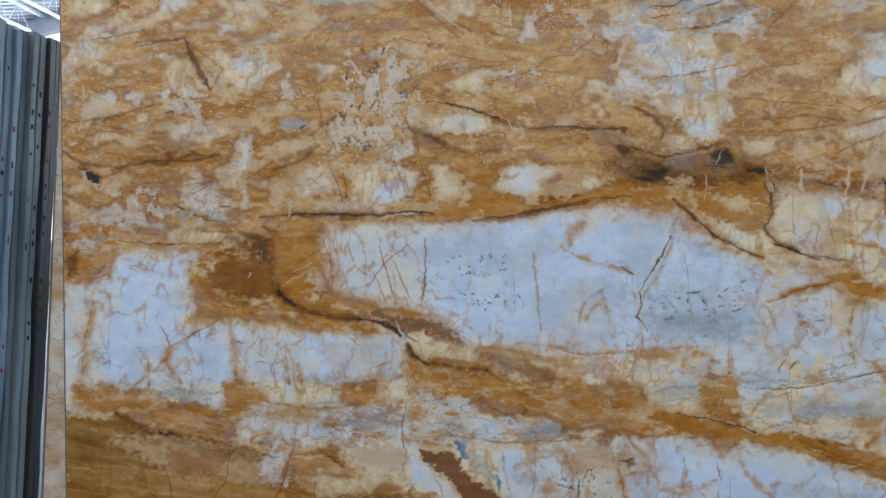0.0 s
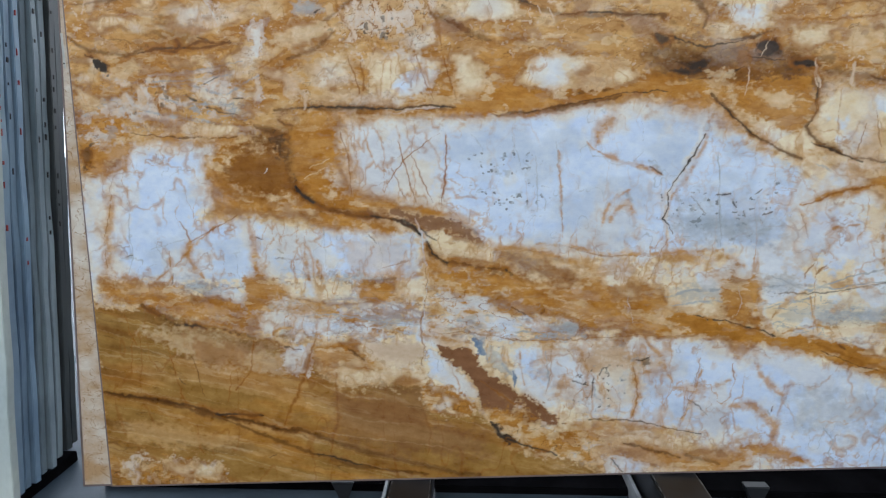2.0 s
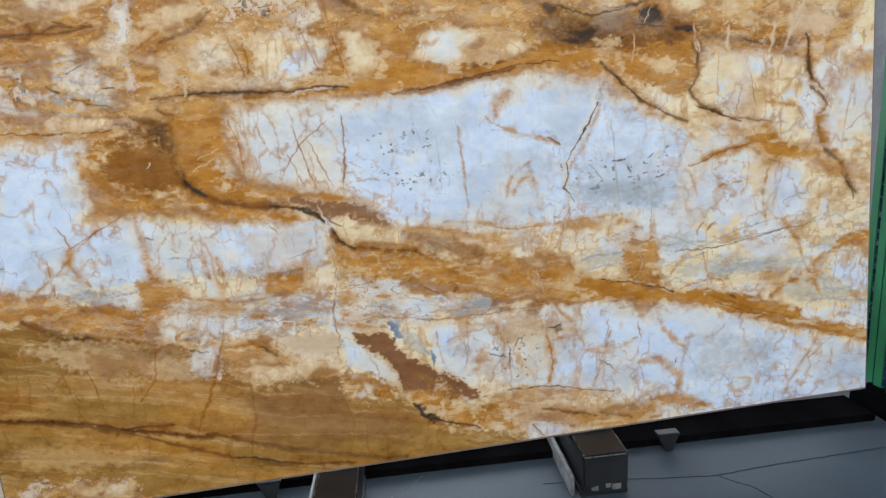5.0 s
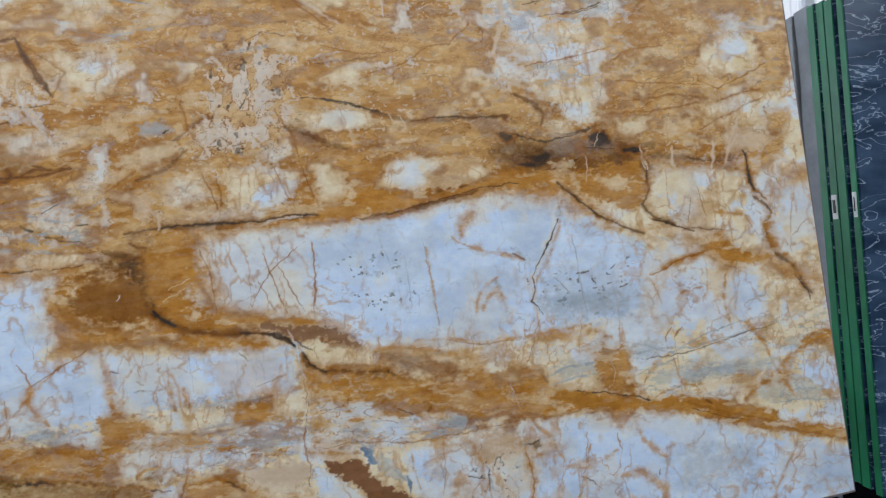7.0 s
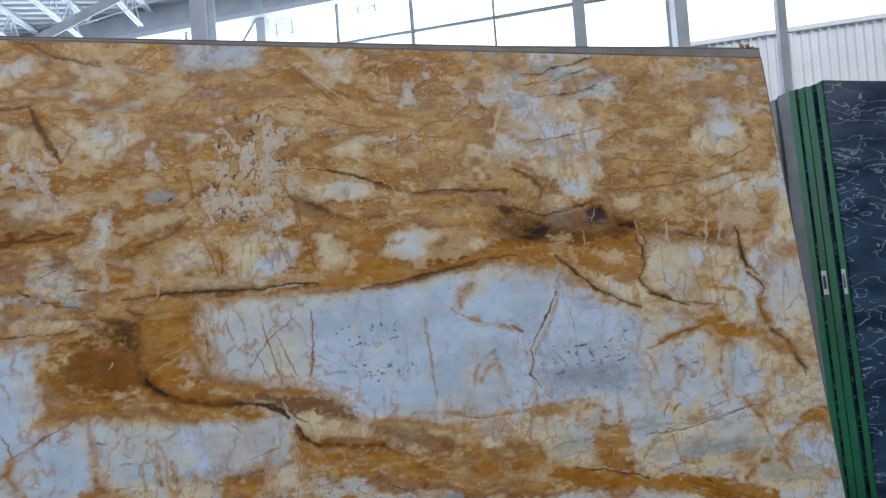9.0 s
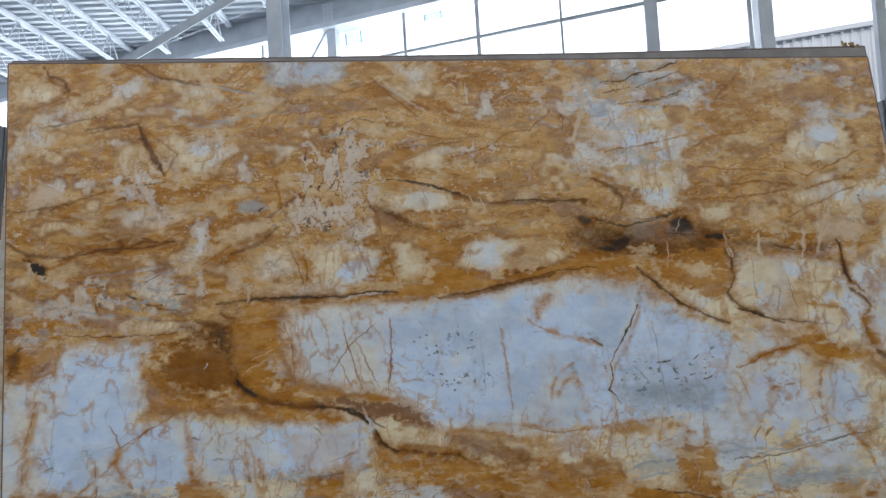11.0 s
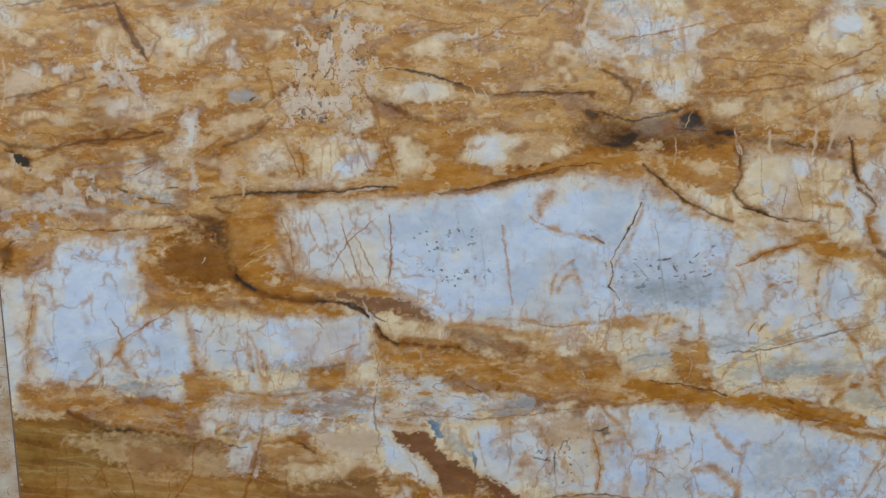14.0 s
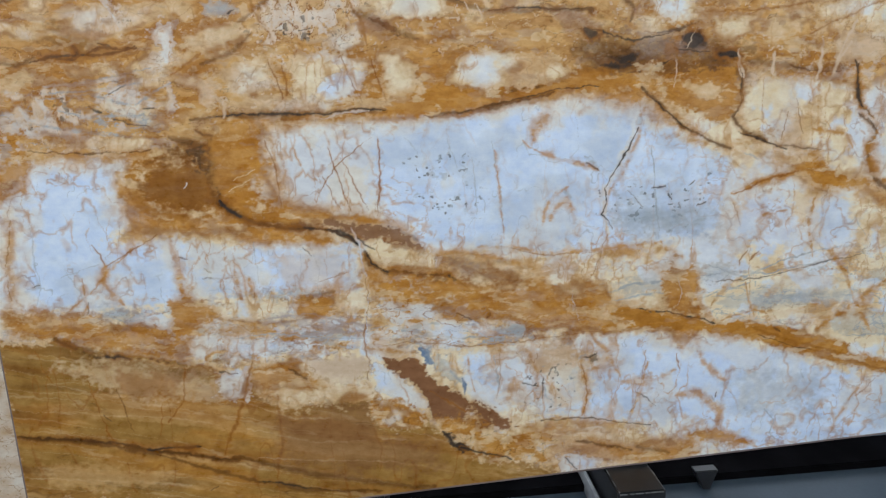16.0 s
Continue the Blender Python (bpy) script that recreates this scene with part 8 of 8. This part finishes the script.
SISTER = vein_stone("sister_marble", (0.72, 0.66, 0.58), (0.50, 0.32, 0.17), (0.36, 0.20, 0.09), 9, 0.012, (1, 1, 1.6))
GRANITE = vein_stone("dark_blue_granite", (0.012, 0.026, 0.060), (0.040, 0.075, 0.135), (0.30, 0.38, 0.50), 4.2, 0.012, (1, 1, 2.8), 0.25)
GREEN = material("green_resin_edge", (0.008, 0.105, 0.040), (0.018, 0.175, 0.075), 7, 0.5, stretch=(1, 1, 0.4), bump=0.2, spec=0.25)
GREEN_GREY = material("grey_green_stone_edge", (0.11, 0.15, 0.13), (0.06, 0.10, 0.085), 9, 0.5, bump=0.2)
GREY_STONE = material("grey_stone_edge", (0.19, 0.20, 0.22), (0.12, 0.125, 0.14), 8, 0.6, bump=0.3)
PALE_STONE = material("pale_green_white_stone", (0.56, 0.62, 0.60), (0.40, 0.48, 0.50), 5, 0.5, stretch=(1, 1, 0.5), bump=0.3)
BLUE_STONE = material("blue_grey_stone", (0.27, 0.38, 0.49), (0.17, 0.25, 0.35), 6, 0.45, stretch=(1, 1, 0.4), bump=0.3)
DULL_STONE = material("dull_grey_stone", (0.25, 0.31, 0.35), (0.13, 0.17, 0.20), 6, 0.5, stretch=(1, 1, 0.4), bump=0.3)
BLACK_STONE = material("black_stone", (0.03, 0.036, 0.04), (0.06, 0.07, 0.075), 6, 0.4, stretch=(1, 1, 0.4))
PAPER = material("white_paper", (0.60, 0.60, 0.58), (0.50, 0.50, 0.49), 30, 0.8)
INK = material("black_marker_ink", (0.012, 0.012, 0.014), None, 60, 0.6)
RED_INK = material("red_marker_ink", (0.36, 0.035, 0.03), None, 60, 0.6)
CARDBOARD = material("brown_scrap", (0.42, 0.30, 0.17), (0.30, 0.19, 0.09), 40, 0.8, bump=0.4)

# near-black without gloss, for the strips that imitate floor shade
SHADE_BLACK = material("shade_black", (0.003, 0.003, 0.0035), (0.005, 0.005, 0.006), 8, 0.95, spec=0.0)
MARGIN = material("grey_sawn_margin", (0.30, 0.28, 0.275), (0.22, 0.20, 0.195), 12, 0.7, bump=0.2)
rear = thing("rear_slab", "polished marble slab of the same block, standing close behind", "stone slab", at=SLAB)
part("slab_body", prism(((-1.300, 0.112), (1.752, 0.395), (1.606, 2.286), (0.62, 2.268), (-1.322, 2.256)), 1.5255, 1.546, 0.003), SISTER, rear)
part("raw_edge", prism(((-1.3085, 0.104), (1.759, 0.386), (1.6125, 2.2935), (0.62, 2.275), (-1.3295, 2.262)), 1.5285, 1.544, 0.002), ARRIS, rear, "sawn pinkish-grey slab edge")
part("sawn_margin", prism(((-1.3195, 2.20), (1.605, 2.225), (1.6045, 2.283), (0.62, 2.2655), (-1.3205, 2.2535)), 1.5235, 1.5265), MARGIN, rear, "unpolished grey top margin")

label = thing("paper_label", "narrow white paper label stuck to the slab's edge", "label", at=SLAB)
part("paper", prism(((-1.2875, 1.540), (-1.281, 1.540), (-1.288, 1.648), (-1.2945, 1.648)), 1.4975, 1.4985), PAPER, label)
part("ink_dot", box(-1.2885, 1.4965, 1.553, -1.2835, 1.4975, 1.557), INK, label)


def chipped(x0, x1, z0, z1, y0, y1, seed, lean=0.0):
    """A slab whose free end and foot are a little uneven."""
    rnd = random.Random(seed)
    end = x1 if abs(x1) < abs(x0) else x0
    far = x0 if end == x1 else x1
    side = [(end + lean * k / 12 + rnd.uniform(-0.004, 0.004), z0 + (z1 - z0) * k / 12) for k in range(13)]
    foot = [(far + (end - far) * k / 6, z0 + rnd.uniform(-0.006, 0.006)) for k in range(6)]
    top = [(end + lean + (far - end) * k / 6, z1 + rnd.uniform(-0.004, 0.004)) for k in range(1, 7)]
    ring = foot + side + top
    if end < far:
        ring = ring[::-1]
    return prism(ring, y0, y1, 0.002)


def stacked(label_, body_mat, x0, x1, z0, z1, y0, y1, seed, lean=0.0, edge_mat=None, group=""):
    ob = thing("stone_slab", label_, "stone slab", group, at=SLAB)
    part("slab_body", chipped(x0, x1, z0, z1, y0, y1, seed, lean), body_mat, ob)
    if edge_mat:
        end = x1 if abs(x1) < abs(x0) else x0
        out = 0.003 if end == x1 else -0.003
        part("painted_edge", prism([(end + out, z0 + 0.004), (end + 2.4 * out, z0 + 0.004), (end + lean + 2.4 * out, z1 - 0.004), (end + lean + out, z1 - 0.004)][::1 if out > 0 else -1], y0 + 0.002, y1 - 0.002), edge_mat, ob, "glossy green painted edge")
    return ob


LEFT = "slabs stacked in the bay on one side"
for k, (mat, y0, y1, end, z0, z1, text) in enumerate((
        (PALE_STONE, 1.385, 1.412, -1.432, 0.110, 2.035, "pale greenish-white stone slab with rough sawn edge"),
        (BLUE_STONE, 1.418, 1.450, -1.446, 0.122, 2.050, "blue-grey stone slab with marker writing on its edge"),
        (BLUE_STONE, 1.468, 1.492, -1.460, 0.120, 2.050, "blue-grey stone slab with marker writing on its edge"),
        (BLUE_STONE, 1.497, 1.520, -1.452, 0.125, 2.045, "blue-grey stone slab with marker writing on its edge"),
        (DULL_STONE, 1.536, 1.560, -1.462, 0.135, 2.060, "dull grey stone slab leaning in the stack"),
        (DULL_STONE, 1.566, 1.590, -1.450, 0.140, 2.070, "dull grey stone slab leaning in the stack"),
        (DULL_STONE, 1.602, 1.628, -1.456, 0.160, 2.075, "dull grey stone slab leaning in the stack"),
        (BLACK_STONE, 1.636, 1.662, -1.446, 0.175, 2.080, "black stone slab at the back of the stack"),
        (BLACK_STONE, 1.668, 1.696, -1.452, 0.185, 2.085, "black stone slab at the back of the stack"))):
    ob = stacked(text, mat, -3.3, end, z0, z1, y0, y1, 30 + k, 0.004, group=LEFT)
    if k in (1, 2, 3, 5, 6, 7):
        rnd = random.Random(k)
        bm = bmesh.new()
        z = 0.9 + 0.12 * (k % 3)
        while z < 1.9:
            if rnd.random() < 0.45:
                box(end + 0.0035, y0 + 0.007, z, end + 0.0065, y0 + 0.007 + rnd.uniform(0.002, 0.006), z + rnd.uniform(0.008, 0.022), bm=bm)
            z += rnd.uniform(0.03, 0.06)
        tagged(part("marker_writing", bm, RED_INK if k in (1, 3) else INK, ob), kind="stuff")

RIGHT = "slabs stacked in the bay on the other side"
for k, (mat, edge, y0, y1, end, z0, z1, text) in enumerate((
        (GRANITE, GREEN, 1.486, 1.512, 1.832, 0.365, 2.148, "dark blue-black polished granite slab with pale wavy veins"),
        (GRANITE, GREEN, 1.530, 1.566, 1.834, 0.372, 2.152, "dark granite slab with a green painted edge"),
        (GRANITE, GREEN, 1.569, 1.602, 1.836, 0.376, 2.160, "dark granite slab with a green painted edge"),
        (GRANITE, GREEN, 1.607, 1.640, 1.832, 0.380, 2.166, "dark granite slab with a green painted edge"),
        (GREY_STONE, None, 1.645, 1.712, 1.838, 0.385, 2.176, "thick grey stone slab with a rough edge"),
        (GREY_STONE, None, 1.718, 1.750, 1.832, 0.385, 2.170, "grey stone slab with a rough edge"))):
    ob = stacked(text, mat, end, 3.7, z0, z1, y0, y1, 60 + k, -0.008, edge, RIGHT)
    if k in (0, 2):
        at = end - 0.004 - 0.0085
        tag = part("tag", prism(((at - 0.001, 1.348), (at + 0.003, 1.348), (at + 0.001, 1.438), (at - 0.003, 1.438))[::1], y0 + 0.006, y1 - 0.006), PAPER, ob, "small white paper tag")
        part("printed_line", box(at - 0.0035, y0 + 0.011, 1.37, at - 0.001, y1 - 0.011, 1.42), INK, tag)


def bearer(x0, x1, y0, y1, z):
    """Black steel box beam with scuffed arrises, on a foot plate, with a thin side rail."""
    ob = thing("bearer", "black painted steel bearer beam with scuffed edges, under the slab", "support beam", "bearers")
    ob.matrix_world = pose((x0 + x1) / 2, y0, 0)
    w, run = (x1 - x0) / 2, y1 - y0
    part("beam", box(-w, 0, 0.022, w, run, z, 0.006), BLACK_STEEL, ob)
    part("foot_plate", box(-w - 0.004, 0.01, 0, w + 0.004, run, 0.0215, 0.002), BLACK_STEEL, ob)
    bm = bmesh.new()
    rnd = random.Random(int(1000 * x1))
    for dx in (-w + 0.004, w - 0.006):
        y = 0.004
        while y < run - 0.1:
            step = rnd.uniform(0.008, 0.03)
            box(dx, y, z - 0.002, dx + rnd.uniform(0.0015, 0.0035), y + step, z + 0.0008, bm=bm)
            y += step + rnd.uniform(0.001, 0.03)
    x = -w + 0.006
    while x < w - 0.02:
        step = rnd.uniform(0.008, 0.03)
        box(x, -0.0008, z - 0.0065, x + step, 0.002, z - 0.004, bm=bm)
        x += step + rnd.uniform(0.0, 0.012)
    tagged(part("scuffs", bm, WORN, ob, "bare scuffed metal"), kind="stuff")
    bm = bmesh.new()
    for k in range(5):
        x = rnd.uniform(-w * 0.7, w * 0.5)
        box(x, -0.0009, 0.026 + rnd.uniform(0, 0.012), x + rnd.uniform(0.01, 0.03), 0.002, 0.032 + rnd.uniform(0.008, 0.02), bm=bm)
    tagged(part("chips", bm, WORN, ob, "chipped paint"), kind="stuff")
    part("side_rail", box(-w - 0.034, 0.02, 0.0, -w - 0.022, run, z * 0.45, 0.002), WORN, ob)
    return ob


bearer(-0.208, -0.068, 1.337, 1.80, 0.122)
bearer(0.657, 0.809, 1.376, 1.86, 0.160)
bearer(-2.45, -2.31, 1.30, 1.72, 0.085)
bearer(2.55, 2.69, 1.36, 1.80, 0.125)
# low black strips laid where only shade falls, under and behind the slabs
foot_shade = tagged(part("shade_strip", box(-1.30, 1.60, 0.0, 1.90, 1.75, 0.03, 0.004), SHADE_BLACK), "long black strip standing in for shade on the floor behind the slab", "rail")
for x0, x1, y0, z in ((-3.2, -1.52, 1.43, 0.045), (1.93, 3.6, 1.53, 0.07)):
    tagged(part("shade_strip", box(x0, y0, 0.0, x1, 1.76, z, 0.004), SHADE_BLACK), "black strip standing in for shade on the floor under stacked slabs", "rail")
for x, y in ((-0.385, 1.545), (1.05, 1.56)):
    ring = ((-0.012, 0.0), (0.012, 0.0), (0.038, 0.075), (-0.045, 0.075))
    wedge = prism(ring, 0, 0.035, 0.003)
    ob = part("wedge_block", wedge, BLACK_STEEL)
    ob.matrix_world = pose(x, y, 0)
    tagged(ob, "worn grey steel wedge block behind the slab's foot", "block", "wedge blocks")

scrap = bmesh.new()
rnd = random.Random(5)
for k in range(7):
    leaf = bmesh.ops.create_cube(scrap, size=1, matrix=pose(rnd.uniform(-0.03, 0.03), rnd.uniform(-0.008, 0.008), rnd.uniform(0.004, 0.018), rnd.uniform(0, 90), rnd.uniform(0, 90), rnd.uniform(0, 90)) @ Matrix.Diagonal((0.018, 0.012, 0.005, 1)))
scrap = part("scrap", scrap, CARDBOARD)
scrap.matrix_world = SLAB @ pose(1.565, 1.535, 2.286)
tagged(scrap, "crumpled brown scrap lying on the rear slab's top", "scrap")

# hairline cracks and chalky scratches in the floor
CRACK = material("floor_crack", (0.02, 0.024, 0.03), None, 40, 0.8)
CHALK = material("chalky_scratch", (0.20, 0.23, 0.26), (0.12, 0.14, 0.16), 60, 0.8)
rnd = random.Random(11)
for mat, wide, line in ((CRACK, 0.0025, ((0.55, 1.47), (0.754, 1.456), (1.0, 1.425), (1.139, 1.412), (1.35, 1.43), (1.562, 1.439), (1.846, 1.456), (2.3, 1.49))),
                        (CRACK, 0.0022, ((1.139, 1.412), (1.17, 1.38), (1.22, 1.34), (1.26, 1.25))),
                        (CHALK, 0.0016, ((-0.401, 1.586), (-0.30, 1.50), (-0.211, 1.43))), (CHALK, 0.0016, ((-0.066, 1.413), (0.04, 1.50), (0.139, 1.583)))):
    bm = bmesh.new()
    for (a, b), (c, d) in zip(line, line[1:]):
        n = 6
        for k in range(n):
            p = [(a + (c - a) * q / n + rnd.uniform(-0.002, 0.002), b + (d - b) * q / n + rnd.uniform(-0.002, 0.002), 0.0006) for q in (k, k + 1)]
            bar(p[0], p[1], 0.001, wide, bm)
    part("floor_crack" if mat == CRACK else "floor_scratch", bm, mat, floor)
